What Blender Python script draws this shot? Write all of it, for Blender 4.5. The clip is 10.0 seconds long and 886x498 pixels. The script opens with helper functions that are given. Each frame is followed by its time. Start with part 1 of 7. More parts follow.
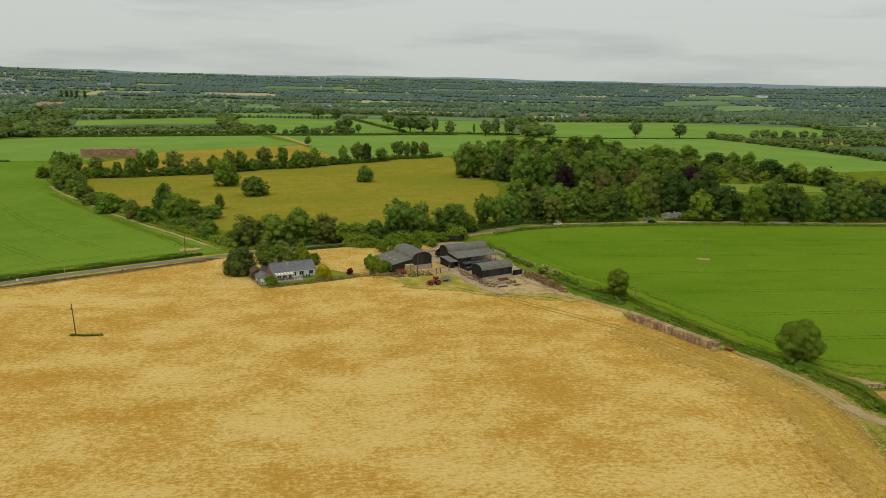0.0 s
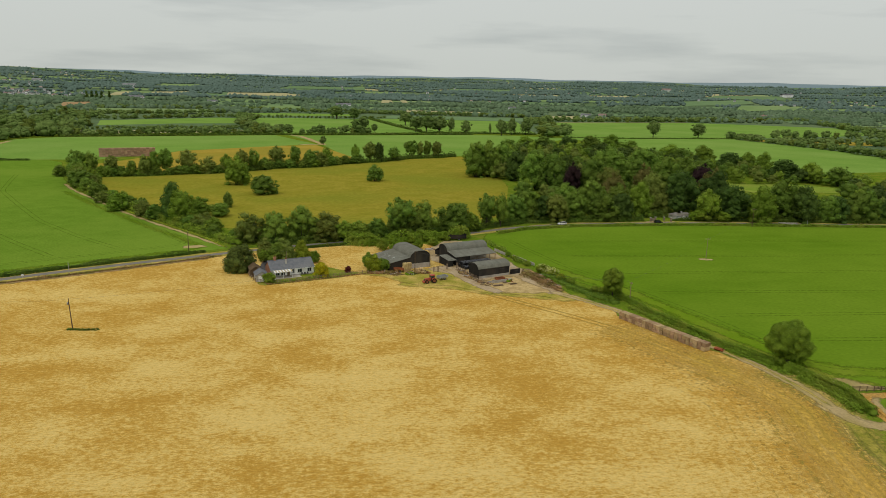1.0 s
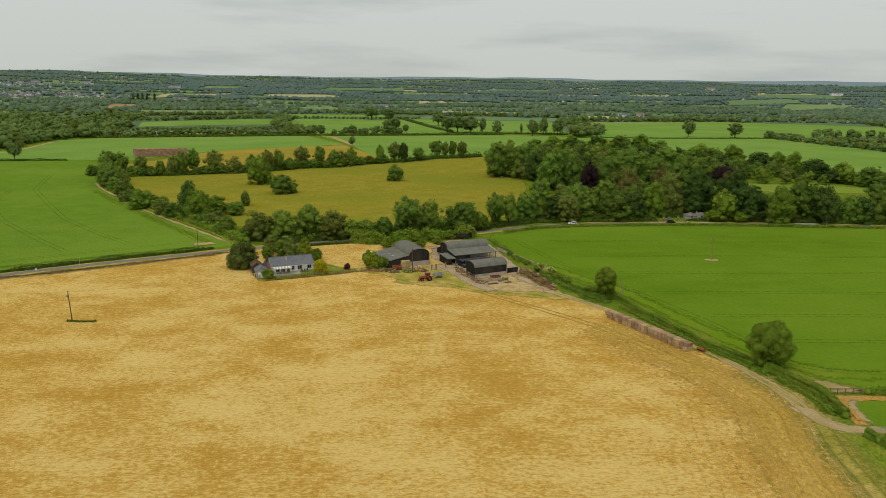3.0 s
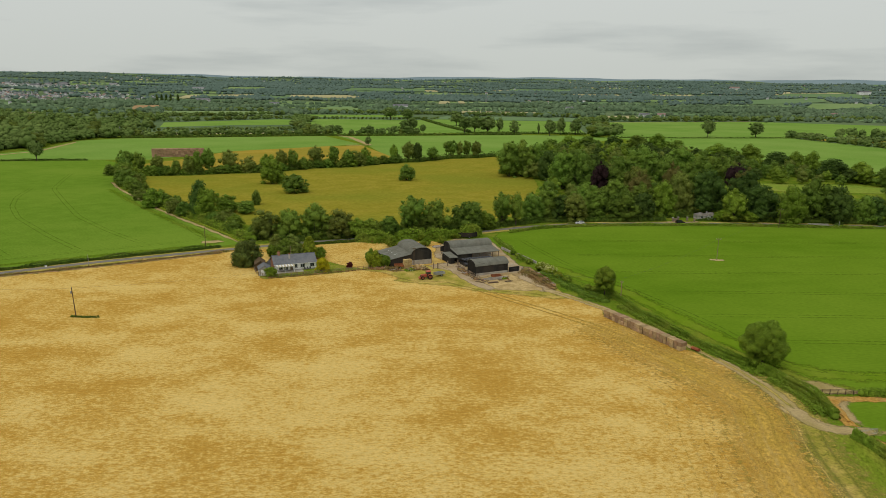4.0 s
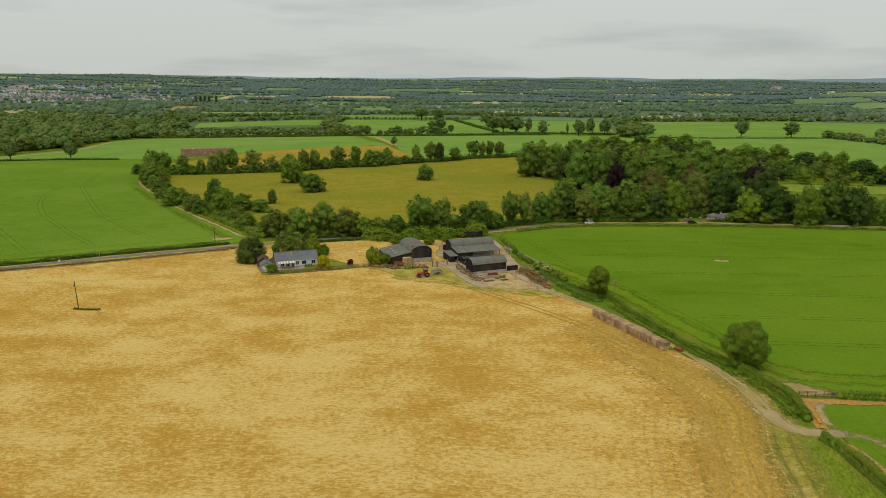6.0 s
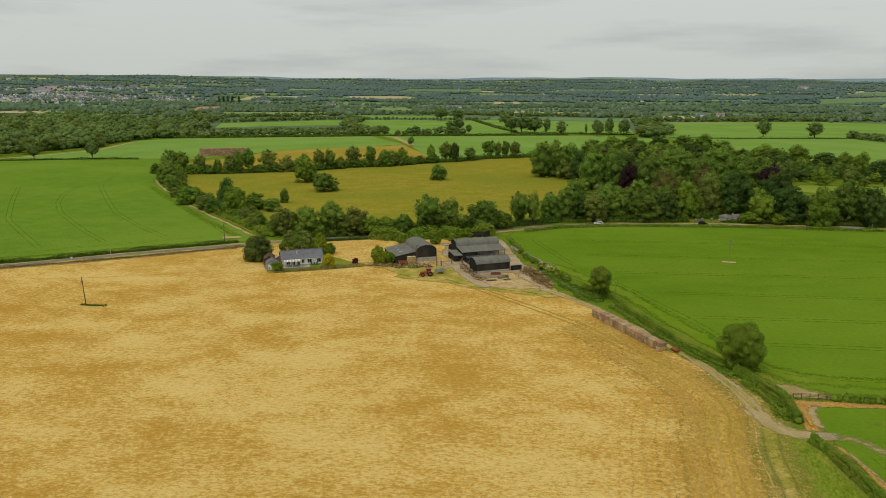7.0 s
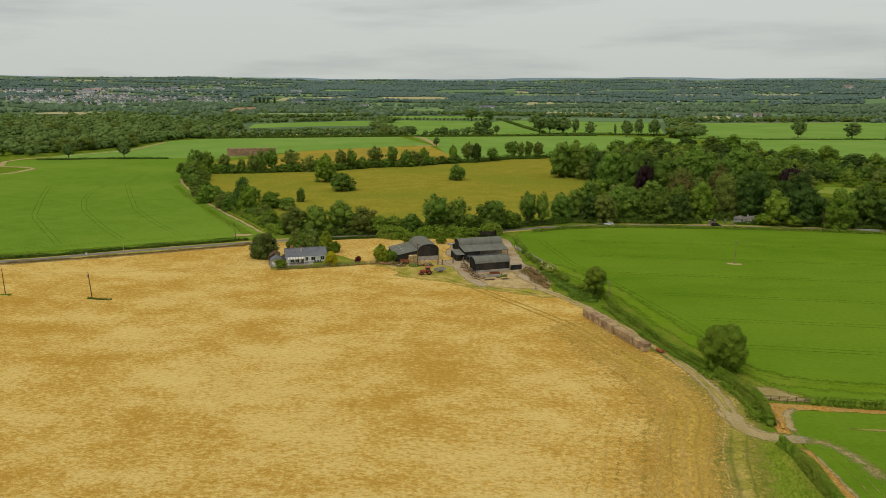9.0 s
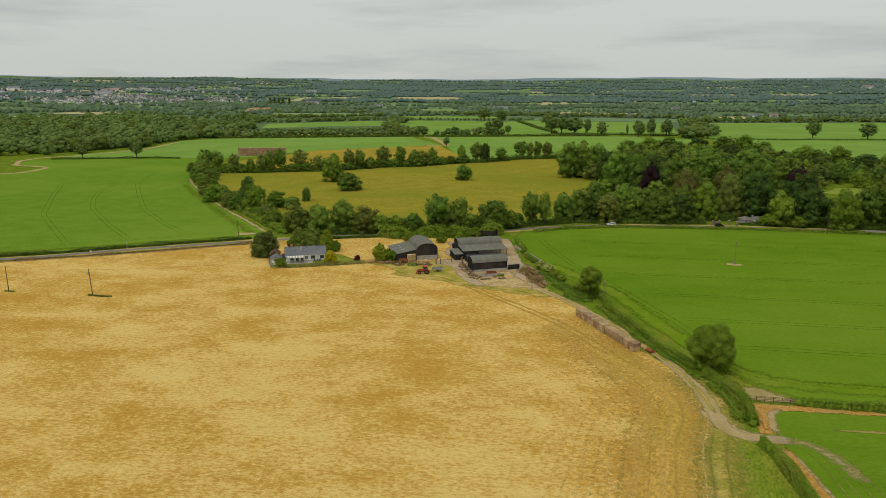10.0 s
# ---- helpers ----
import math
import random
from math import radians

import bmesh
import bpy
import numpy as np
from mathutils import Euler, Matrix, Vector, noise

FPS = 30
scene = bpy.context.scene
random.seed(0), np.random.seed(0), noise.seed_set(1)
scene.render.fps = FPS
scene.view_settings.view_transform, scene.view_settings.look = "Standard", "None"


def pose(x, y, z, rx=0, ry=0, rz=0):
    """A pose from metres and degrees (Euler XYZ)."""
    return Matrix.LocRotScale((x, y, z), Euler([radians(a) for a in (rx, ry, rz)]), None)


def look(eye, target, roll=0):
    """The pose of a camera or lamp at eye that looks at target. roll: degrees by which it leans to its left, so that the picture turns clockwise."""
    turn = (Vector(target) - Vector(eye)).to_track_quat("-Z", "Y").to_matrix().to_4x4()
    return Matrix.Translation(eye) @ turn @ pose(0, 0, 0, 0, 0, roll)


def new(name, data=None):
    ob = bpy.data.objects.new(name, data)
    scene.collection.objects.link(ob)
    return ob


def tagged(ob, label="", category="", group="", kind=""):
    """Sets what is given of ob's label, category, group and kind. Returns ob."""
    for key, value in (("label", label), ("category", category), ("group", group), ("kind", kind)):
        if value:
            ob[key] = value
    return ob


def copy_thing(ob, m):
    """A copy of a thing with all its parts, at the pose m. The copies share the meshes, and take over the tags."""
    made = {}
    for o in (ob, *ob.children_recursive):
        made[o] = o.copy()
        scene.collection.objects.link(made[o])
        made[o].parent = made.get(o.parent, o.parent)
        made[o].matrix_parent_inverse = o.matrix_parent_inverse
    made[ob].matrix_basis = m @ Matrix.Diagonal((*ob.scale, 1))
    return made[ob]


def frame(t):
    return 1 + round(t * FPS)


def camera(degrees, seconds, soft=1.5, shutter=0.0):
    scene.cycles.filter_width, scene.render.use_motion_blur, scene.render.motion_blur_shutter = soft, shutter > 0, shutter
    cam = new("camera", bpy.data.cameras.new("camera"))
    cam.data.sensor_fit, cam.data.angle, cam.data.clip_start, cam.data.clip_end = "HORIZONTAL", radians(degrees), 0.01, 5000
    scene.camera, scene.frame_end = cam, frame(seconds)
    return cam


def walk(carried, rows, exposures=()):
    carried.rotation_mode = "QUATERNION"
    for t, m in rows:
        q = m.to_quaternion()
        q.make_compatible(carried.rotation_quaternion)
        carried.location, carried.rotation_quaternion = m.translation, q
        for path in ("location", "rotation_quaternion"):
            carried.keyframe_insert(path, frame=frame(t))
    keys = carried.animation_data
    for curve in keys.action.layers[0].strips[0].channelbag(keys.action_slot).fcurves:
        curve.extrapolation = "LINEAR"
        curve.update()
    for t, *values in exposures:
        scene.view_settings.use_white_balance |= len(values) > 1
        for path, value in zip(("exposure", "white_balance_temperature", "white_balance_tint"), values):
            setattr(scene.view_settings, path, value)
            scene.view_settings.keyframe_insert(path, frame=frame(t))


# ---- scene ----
cam = camera(64.7, 10.0, soft=0.65)
METRES, EYE, TILT, LEAN, TURN = 69.0, 62.3, -12.95, -1.3, 0.0
ROWS = [
    (0.0, 0.0, 0.0, 0.0, -0.0, 0.0, -0.0),
    (0.5, 0.0592, -0.007, -0.0029, 0.76, -0.01, -0.16),
    (1.0, 0.118, -0.0141, -0.006, 1.74, -0.01, -0.34),
    (1.5, 0.1748, -0.0209, -0.0089, 2.64, -0.01, -0.49),
    (2.0, 0.2306, -0.0267, -0.0113, 3.46, -0.02, -0.57),
    (2.5, 0.2843, -0.0312, -0.0136, 4.22, -0.0, -0.64),
    (4.0, 0.4388, -0.0397, -0.0212, 6.88, 0.0, -0.95),
    (4.5, 0.4884, -0.0416, -0.0235, 7.55, 0.0, -1.05),
    (5.0, 0.5374, -0.0422, -0.0253, 8.27, 0.0, -1.13),
    (5.5, 0.5859, -0.042, -0.0268, 9.05, -0.01, -1.26),
    (7.0, 0.7257, -0.0389, -0.0303, 11.69, -0.05, -1.75),
    (7.5, 0.7716, -0.0371, -0.0309, 12.56, -0.07, -1.91),
    (8.0, 0.8175, -0.0347, -0.0311, 13.27, -0.08, -2.03),
    (8.5, 0.8628, -0.0317, -0.0315, 13.92, -0.08, -2.13),
    (9.0, 0.9075, -0.0283, -0.0319, 14.62, -0.1, -2.26),
    (9.5, 0.9521, -0.0243, -0.0322, 15.26, -0.12, -2.38),
    (10.0, 0.9965, -0.0198, -0.0325, 15.87, -0.14, -2.51),
]
walk(cam, [(t, pose(0, 0, EYE, TILT, LEAN, TURN) @ pose(METRES * x, METRES * y, METRES * z, 90 + pitch, roll, yaw)) for t, x, y, z, yaw, pitch, roll in ROWS])

import itertools
from mathutils.geometry import tessellate_polygon

# ---- world, sun, exposure ----
world = bpy.data.worlds.new("overcast_sky")
scene.world = world
world.use_nodes = True
wn, wl = world.node_tree.nodes, world.node_tree.links
wn.clear()
SUN_EL, SUN_AZ = radians(56), radians(205)
sky = wn.new("ShaderNodeTexSky")
sky.sky_type, sky.sun_disc, sky.sun_elevation, sky.sun_rotation = "NISHITA", False, SUN_EL, SUN_AZ
sky.air_density, sky.dust_density = 1.0, 3.0
b_sky = wn.new("ShaderNodeBackground")
b_sky.inputs["Strength"].default_value = 0.06
wl.new(sky.outputs[0], b_sky.inputs["Color"])
w_co = wn.new("ShaderNodeTexCoord")
w_sep = wn.new("ShaderNodeSeparateXYZ")
wl.new(w_co.outputs["Generated"], w_sep.inputs[0])
w_map = wn.new("ShaderNodeMapping")
w_map.inputs["Scale"].default_value = (1.6, 1.6, 13.0)
w_map.inputs["Location"].default_value = (0.4, 1.7, 0.3)
wl.new(w_co.outputs["Generated"], w_map.inputs["Vector"])
w_noise = wn.new("ShaderNodeTexNoise")
w_noise.inputs["Scale"].default_value, w_noise.inputs["Detail"].default_value = 1.7, 6.0
w_noise.inputs["Roughness"].default_value = 0.52
wl.new(w_map.outputs[0], w_noise.inputs["Vector"])
w_ramp = wn.new("ShaderNodeValToRGB")
w_ramp.color_ramp.elements[0].position, w_ramp.color_ramp.elements[0].color = 0.30, (0.80, 0.815, 0.83, 1)
w_ramp.color_ramp.elements[1].position, w_ramp.color_ramp.elements[1].color = 0.47, (1, 1, 1, 1)
wl.new(w_noise.outputs["Fac"], w_ramp.inputs[0])
w_grad = wn.new("ShaderNodeValToRGB")
for e, p, c in zip(w_grad.color_ramp.elements, (0.0, 1.0), ((0.575, 0.605, 0.565, 1), (0.80, 0.81, 0.81, 1))):
    e.position, e.color = p, c
mid = w_grad.color_ramp.elements.new(0.22)
mid.color = (0.66, 0.69, 0.67, 1)
wl.new(w_sep.outputs["Z"], w_grad.inputs[0])
w_mul = wn.new("ShaderNodeMix")
w_mul.data_type, w_mul.blend_type = "RGBA", "MULTIPLY"
w_mul.inputs["Factor"].default_value = 1.0
wl.new(w_grad.outputs[0], w_mul.inputs["A"])
wl.new(w_ramp.outputs[0], w_mul.inputs["B"])
b_cloud = wn.new("ShaderNodeBackground")
b_cloud.inputs["Strength"].default_value = 1.0
wl.new(w_mul.outputs["Result"], b_cloud.inputs["Color"])
w_mix = wn.new("ShaderNodeMixShader")
w_mix.inputs[0].default_value = 0.94
wl.new(b_sky.outputs[0], w_mix.inputs[1])
wl.new(b_cloud.outputs[0], w_mix.inputs[2])
w_out = wn.new("ShaderNodeOutputWorld")
wl.new(w_mix.outputs[0], w_out.inputs[0])

sun = new("sun", bpy.data.lights.new("sun", "SUN"))
sun.data.energy, sun.data.angle, sun.data.color = 0.9, radians(14), (1.0, 0.95, 0.86)
sun.matrix_world = look((-60, -110, 180), (0, 0, 0))
scene.view_settings.exposure = 0.0

# ---- materials ----


def material(name, colours, scale=1.0, patch=None, patch_scale=0.02, patch_fac=0.6, rough=0.85, bump=0.0, metal=0.0,
             stretch=(1, 1, 1), turn=0.0, by_object=0.0, by_island=0.0, gloss=0.0, local=False, detail=6.0, lo=0.35, hi=0.65, fine=0.0, fine_scale=8.0):
    """Two-scale noise surface: colours mixed by fine noise, patch colour by broad noise."""
    m = bpy.data.materials.new(name)
    m.use_nodes = True
    n, l = m.node_tree.nodes, m.node_tree.links
    b = n["Principled BSDF"]
    b.inputs["Roughness"].default_value, b.inputs["Metallic"].default_value = rough, metal
    b.inputs["Specular IOR Level"].default_value = gloss
    if local:
        src = n.new("ShaderNodeTexCoord").outputs["Object"]
    else:
        src = n.new("ShaderNodeNewGeometry").outputs["Position"]
    mp = n.new("ShaderNodeMapping")
    mp.vector_type = "TEXTURE"
    mp.inputs["Rotation"].default_value = (0, 0, radians(turn))
    mp.inputs["Scale"].default_value = stretch
    l.new(src, mp.inputs["Vector"])
    a = n.new("ShaderNodeTexNoise")
    a.inputs["Scale"].default_value, a.inputs["Detail"].default_value, a.inputs["Roughness"].default_value = scale, detail, 0.62
    l.new(mp.outputs[0], a.inputs["Vector"])
    r = n.new("ShaderNodeValToRGB")
    r.color_ramp.elements[0].position, r.color_ramp.elements[1].position = lo, hi
    r.color_ramp.elements[0].color, r.color_ramp.elements[1].color = (*colours[0], 1), (*colours[-1], 1)
    for i, c in enumerate(colours[1:-1]):
        r.color_ramp.elements.new(lo + (hi - lo) * (i + 1) / (len(colours) - 1)).color = (*c, 1)
    l.new(a.outputs["Fac"], r.inputs[0])
    out = r.outputs[0]
    if patch:
        q = n.new("ShaderNodeTexNoise")
        q.inputs["Scale"].default_value, q.inputs["Detail"].default_value = patch_scale, 5.0
        l.new(mp.outputs[0], q.inputs["Vector"])
        qr = n.new("ShaderNodeValToRGB")
        qr.color_ramp.elements[0].position, qr.color_ramp.elements[1].position = 0.45, 0.62
        qr.color_ramp.elements[0].color, qr.color_ramp.elements[1].color = (0, 0, 0, 1), (patch_fac,) * 3 + (1,)
        l.new(q.outputs["Fac"], qr.inputs[0])
        mx = n.new("ShaderNodeMix")
        mx.data_type = "RGBA"
        mx.inputs["B"].default_value = (*patch, 1)
        l.new(qr.outputs[0], mx.inputs["Factor"])
        l.new(out, mx.inputs["A"])
        out = mx.outputs["Result"]
    if fine:
        fn = n.new("ShaderNodeTexNoise")
        fn.inputs["Scale"].default_value, fn.inputs["Detail"].default_value = fine_scale, 3.0
        l.new(mp.outputs[0], fn.inputs["Vector"])
        mr = n.new("ShaderNodeMapRange")
        mr.inputs["From Min"].default_value, mr.inputs["From Max"].default_value = 0.3, 0.7
        mr.inputs["To Min"].default_value, mr.inputs["To Max"].default_value = 1 - fine, 1 + fine
        l.new(fn.outputs["Fac"], mr.inputs["Value"])
        h = n.new("ShaderNodeHueSaturation")
        l.new(mr.outputs[0], h.inputs["Value"])
        l.new(out, h.inputs["Color"])
        out = h.outputs[0]
    for amount, source in ((by_object, "object"), (by_island, "island")):
        if not amount:
            continue
        rnd = n.new("ShaderNodeObjectInfo").outputs["Random"] if source == "object" else n.new("ShaderNodeNewGeometry").outputs["Random Per Island"]
        mr = n.new("ShaderNodeMapRange")
        mr.inputs["To Min"].default_value, mr.inputs["To Max"].default_value = 1 - amount, 1 + amount
        l.new(rnd, mr.inputs["Value"])
        h = n.new("ShaderNodeHueSaturation")
        l.new(mr.outputs[0], h.inputs["Value"])
        if source == "object":
            hr = n.new("ShaderNodeMapRange")
            hr.inputs["To Min"].default_value, hr.inputs["To Max"].default_value = 0.5 - amount * 0.05, 0.5 + amount * 0.06
            sep = n.new("ShaderNodeMath")
            sep.operation, sep.inputs[1].default_value = "MULTIPLY", 7.31
            fr = n.new("ShaderNodeMath")
            fr.operation = "FRACT"
            l.new(rnd, sep.inputs[0])
            l.new(sep.outputs[0], fr.inputs[0])
            l.new(fr.outputs[0], hr.inputs["Value"])
            l.new(hr.outputs[0], h.inputs["Hue"])
        l.new(out, h.inputs["Color"])
        out = h.outputs[0]
    l.new(out, b.inputs["Base Color"])
    if bump:
        bp = n.new("ShaderNodeBump")
        bp.inputs["Strength"].default_value, bp.inputs["Distance"].default_value = min(1.0, bump), 0.15
        l.new(a.outputs["Fac"], bp.inputs["Height"])
        l.new(bp.outputs[0], b.inputs["Normal"])
    return m


def stubble_material():
    """Pale straw with ragged darker patches made of short flecks along the drill rows."""
    m = bpy.data.materials.new("stubble")
    m.use_nodes = True
    n, l = m.node_tree.nodes, m.node_tree.links
    b = n["Principled BSDF"]
    b.inputs["Roughness"].default_value, b.inputs["Specular IOR Level"].default_value = 0.95, 0.0
    geo = n.new("ShaderNodeNewGeometry")

    def noise_of(scale, stretch, turn, detail, rough=0.6):
        mp = n.new("ShaderNodeMapping")
        mp.vector_type = "TEXTURE"
        mp.inputs["Rotation"].default_value, mp.inputs["Scale"].default_value = (0, 0, radians(turn)), (stretch, 1, 1)
        l.new(geo.outputs["Position"], mp.inputs["Vector"])
        t = n.new("ShaderNodeTexNoise")
        t.inputs["Scale"].default_value, t.inputs["Detail"].default_value, t.inputs["Roughness"].default_value = scale, detail, rough
        l.new(mp.outputs[0], t.inputs["Vector"])
        return t.outputs["Fac"]

    def maths(op, a, c):
        t = n.new("ShaderNodeMath")
        t.operation = op
        for k, v in enumerate((a, c)):
            if isinstance(v, (int, float)):
                t.inputs[k].default_value = v
            else:
                l.new(v, t.inputs[k])
        return t.outputs[0]

    broad = noise_of(0.012, 1.5, 12, 3, 0.5)
    patch = noise_of(0.055, 1.45, 8, 10, 0.76)
    fleck = noise_of(1.25, 1.6, 8, 8, 0.90)
    both = maths("ADD", maths("MULTIPLY", broad, 0.30), maths("ADD", maths("MULTIPLY", patch, 0.80), maths("MULTIPLY", fleck, 1.25)))
    ramp = n.new("ShaderNodeValToRGB")
    ramp.color_ramp.elements[0].position, ramp.color_ramp.elements[0].color = 0.464, (0.436, 0.246, 0.040, 1)
    ramp.color_ramp.elements[1].position, ramp.color_ramp.elements[1].color = 0.531, (0.645, 0.464, 0.150, 1)
    ramp.color_ramp.elements.new(0.495).color = (0.548, 0.350, 0.078, 1)
    l.new(maths("MULTIPLY", both, 0.4255), ramp.inputs[0])
    rows = noise_of(2.2, 2.6, 8, 5, 0.9)
    hue = n.new("ShaderNodeHueSaturation")
    mr = n.new("ShaderNodeMapRange")
    mr.inputs["From Min"].default_value, mr.inputs["From Max"].default_value, mr.inputs["To Min"].default_value, mr.inputs["To Max"].default_value = 0.3, 0.7, 0.76, 1.24
    l.new(rows, mr.inputs["Value"])
    l.new(mr.outputs[0], hue.inputs["Value"])
    l.new(ramp.outputs[0], hue.inputs["Color"])
    l.new(hue.outputs[0], b.inputs["Base Color"])
    bp = n.new("ShaderNodeBump")
    bp.inputs["Strength"].default_value, bp.inputs["Distance"].default_value = 0.6, 0.12
    l.new(fleck, bp.inputs["Height"])
    l.new(bp.outputs[0], b.inputs["Normal"])
    return m


M = {}
# Green muted towards blue-grey: haze over the far plain is painted in.
M["land"] = material("far_land", [(0.092, 0.140, 0.062), (0.124, 0.176, 0.080)], 0.004, (0.142, 0.182, 0.092), 0.0016, 0.7, fine=0.15, fine_scale=0.05)
M["stubble"] = stubble_material()
M["headland"] = material("headland_stubble", [(0.62, 0.435, 0.120), (0.68, 0.50, 0.165)], 0.5, (0.52, 0.385, 0.080), 0.06, 0.6, fine=0.15, fine_scale=2.0)
M["headland_grass"] = material("headland_grass", [(0.120, 0.178, 0.012), (0.200, 0.240, 0.024)], 0.5, (0.270, 0.262, 0.040), 0.12, 0.7, bump=0.8, fine=0.3, fine_scale=2.4, detail=9.0, stretch=(1, 2.2, 1), turn=-8)
M["stubble_headland"] = material("headland_straw", [(0.46, 0.288, 0.050), (0.58, 0.384, 0.092)], 0.9, (0.45, 0.305, 0.050), 0.08, 0.7, fine=0.25, fine_scale=2.2, detail=8.0, stretch=(1, 2.5, 1), turn=-20)
M["stubble_dark"] = material("thin_stubble", [(0.36, 0.228, 0.042), (0.45, 0.296, 0.064)], 0.7, (0.36, 0.262, 0.045), 0.1, 0.6, fine=0.2, fine_scale=2.0)
M["greenline"] = material("regrowth_line", [(0.380, 0.290, 0.052), (0.460, 0.335, 0.074)], 0.6, (0.32, 0.28, 0.040), 0.1, 0.6)
M["crop"] = material("green_crop", [(0.104, 0.186, 0.010), (0.126, 0.214, 0.013)], 0.12, (0.160, 0.246, 0.019), 0.018, 0.55, stretch=(2, 1, 1), turn=8, fine=0.11, fine_scale=1.6)
M["crop_left"] = material("green_crop_slope", [(0.118, 0.208, 0.018), (0.146, 0.242, 0.024)], 0.12, (0.176, 0.264, 0.030), 0.014, 0.6, fine=0.14, fine_scale=1.2)
M["crop_pale"] = material("pale_crop", [(0.148, 0.258, 0.042), (0.184, 0.298, 0.054)], 0.02, (0.212, 0.312, 0.068), 0.008, 0.6, fine=0.08, fine_scale=0.4)
# Haze over distant crop, stubble and pasture is painted into the next three colours.
M["crop_haze"] = material("bluish_crop", [(0.130, 0.205, 0.090), (0.152, 0.230, 0.105)], 0.02, (0.165, 0.235, 0.11), 0.008, 0.5)
M["gold_haze"] = material("far_stubble", [(0.36, 0.33, 0.165), (0.43, 0.385, 0.205)], 0.01)
M["pasture_haze"] = material("far_pasture", [(0.165, 0.245, 0.090), (0.205, 0.285, 0.110)], 0.008, (0.22, 0.28, 0.125), 0.004, 0.6)
M["crop_edge"] = material("crop_edge", [(0.118, 0.203, 0.009), (0.148, 0.230, 0.013)], 0.2, (0.185, 0.235, 0.024), 0.05, 0.7, fine=0.12, fine_scale=1.5)
M["tramline"] = material("tramline", [(0.102, 0.180, 0.012), (0.124, 0.206, 0.016)], 0.5)
M["worn_grass"] = material("worn_grass", [(0.155, 0.205, 0.018), (0.215, 0.235, 0.03)], 0.3, (0.33, 0.27, 0.085), 0.07, 0.8, fine=0.15, fine_scale=1.5)
M["meadow"] = material("rough_meadow", [(0.228, 0.206, 0.020), (0.290, 0.246, 0.032)], 0.10, (0.198, 0.212, 0.022), 0.012, 0.8, stretch=(1.2, 1, 1), turn=10, fine=0.13, fine_scale=0.55, detail=9.0)
M["gold"] = material("ripe_strip", [(0.30, 0.225, 0.03), (0.37, 0.275, 0.045)], 0.05, (0.25, 0.22, 0.03), 0.02, 0.6, fine=0.1, fine_scale=0.5)
M["brown_soil"] = material("bare_soil_field", [(0.315, 0.203, 0.098), (0.375, 0.255, 0.135)], 0.02)
M["grass"] = material("grass", [(0.125, 0.175, 0.014), (0.190, 0.225, 0.024)], 0.5, (0.31, 0.265, 0.055), 0.14, 0.75, bump=0.4, fine=0.2, fine_scale=2.5)
M["straw_verge"] = material("straw_strewn_grass", [(0.240, 0.228, 0.030), (0.390, 0.315, 0.068)], 0.35, (0.500, 0.365, 0.105), 0.16, 0.9, bump=0.4, fine=0.22, fine_scale=2.0, detail=9.0)
M["rough_grass"] = material("rough_grass", [(0.085, 0.150, 0.009), (0.145, 0.205, 0.017)], 0.7, (0.20, 0.215, 0.026), 0.15, 0.7, bump=0.6, fine=0.22, fine_scale=2.5)
M["glade"] = material("glade_grass", [(0.150, 0.230, 0.026), (0.205, 0.275, 0.036)], 0.08, (0.25, 0.27, 0.05), 0.03, 0.6, fine=0.15, fine_scale=0.6)
M["gravel"] = material("gravel", [(0.350, 0.262, 0.118), (0.460, 0.352, 0.178)], 0.8, (0.31, 0.245, 0.080), 0.2, 0.7, fine=0.18, fine_scale=3)
M["concrete_yard"] = material("yard_concrete", [(0.36, 0.270, 0.160), (0.46, 0.365, 0.235)], 0.3, (0.33, 0.235, 0.105), 0.12, 0.85, fine=0.18, fine_scale=2)
M["dung"] = material("straw_dung", [(0.340, 0.175, 0.036), (0.540, 0.320, 0.078)], 1.3, (0.42, 0.27, 0.09), 0.25, 0.7, bump=1.0, fine=0.3, fine_scale=3)
M["litter"] = material("trodden_straw_litter", [(0.40, 0.285, 0.115), (0.56, 0.42, 0.20)], 0.8, (0.32, 0.225, 0.095), 0.25, 0.7, bump=0.5, fine=0.22, fine_scale=2.5)
M["asphalt"] = material("worn_asphalt", [(0.165, 0.155, 0.135), (0.215, 0.200, 0.175)], 0.5, (0.23, 0.20, 0.155), 0.1, 0.5, fine=0.08, fine_scale=3)
M["asphalt_dark"] = material("dark_asphalt", [(0.075, 0.072, 0.07), (0.10, 0.095, 0.09)], 0.6)
M["leaf"] = material("leaves", [(0.121, 0.199, 0.024), (0.221, 0.323, 0.046)], 0.30, (0.212, 0.283, 0.040), 0.09, 0.6, rough=0.75, by_object=0.22, by_island=0.15, gloss=0.1, fine=0.2, fine_scale=1.5, bump=0.4)
M["leaf_bright"] = material("bright_leaves", [(0.158, 0.250, 0.022), (0.250, 0.352, 0.041)], 0.4, rough=0.75, by_object=0.16, by_island=0.16, gloss=0.1, fine=0.2, fine_scale=1.6, bump=0.4)
M["leaf_dark"] = material("dark_leaves", [(0.064, 0.112, 0.022), (0.114, 0.179, 0.030)], 0.4, rough=0.75, by_object=0.2, by_island=0.14, gloss=0.1, fine=0.26, fine_scale=1.6, bump=0.6)
M["leaf_olive"] = material("olive_leaves", [(0.158, 0.207, 0.034), (0.252, 0.296, 0.055)], 0.4, rough=0.75, by_object=0.18, by_island=0.15, gloss=0.1, fine=0.2, fine_scale=1.6, bump=0.4)
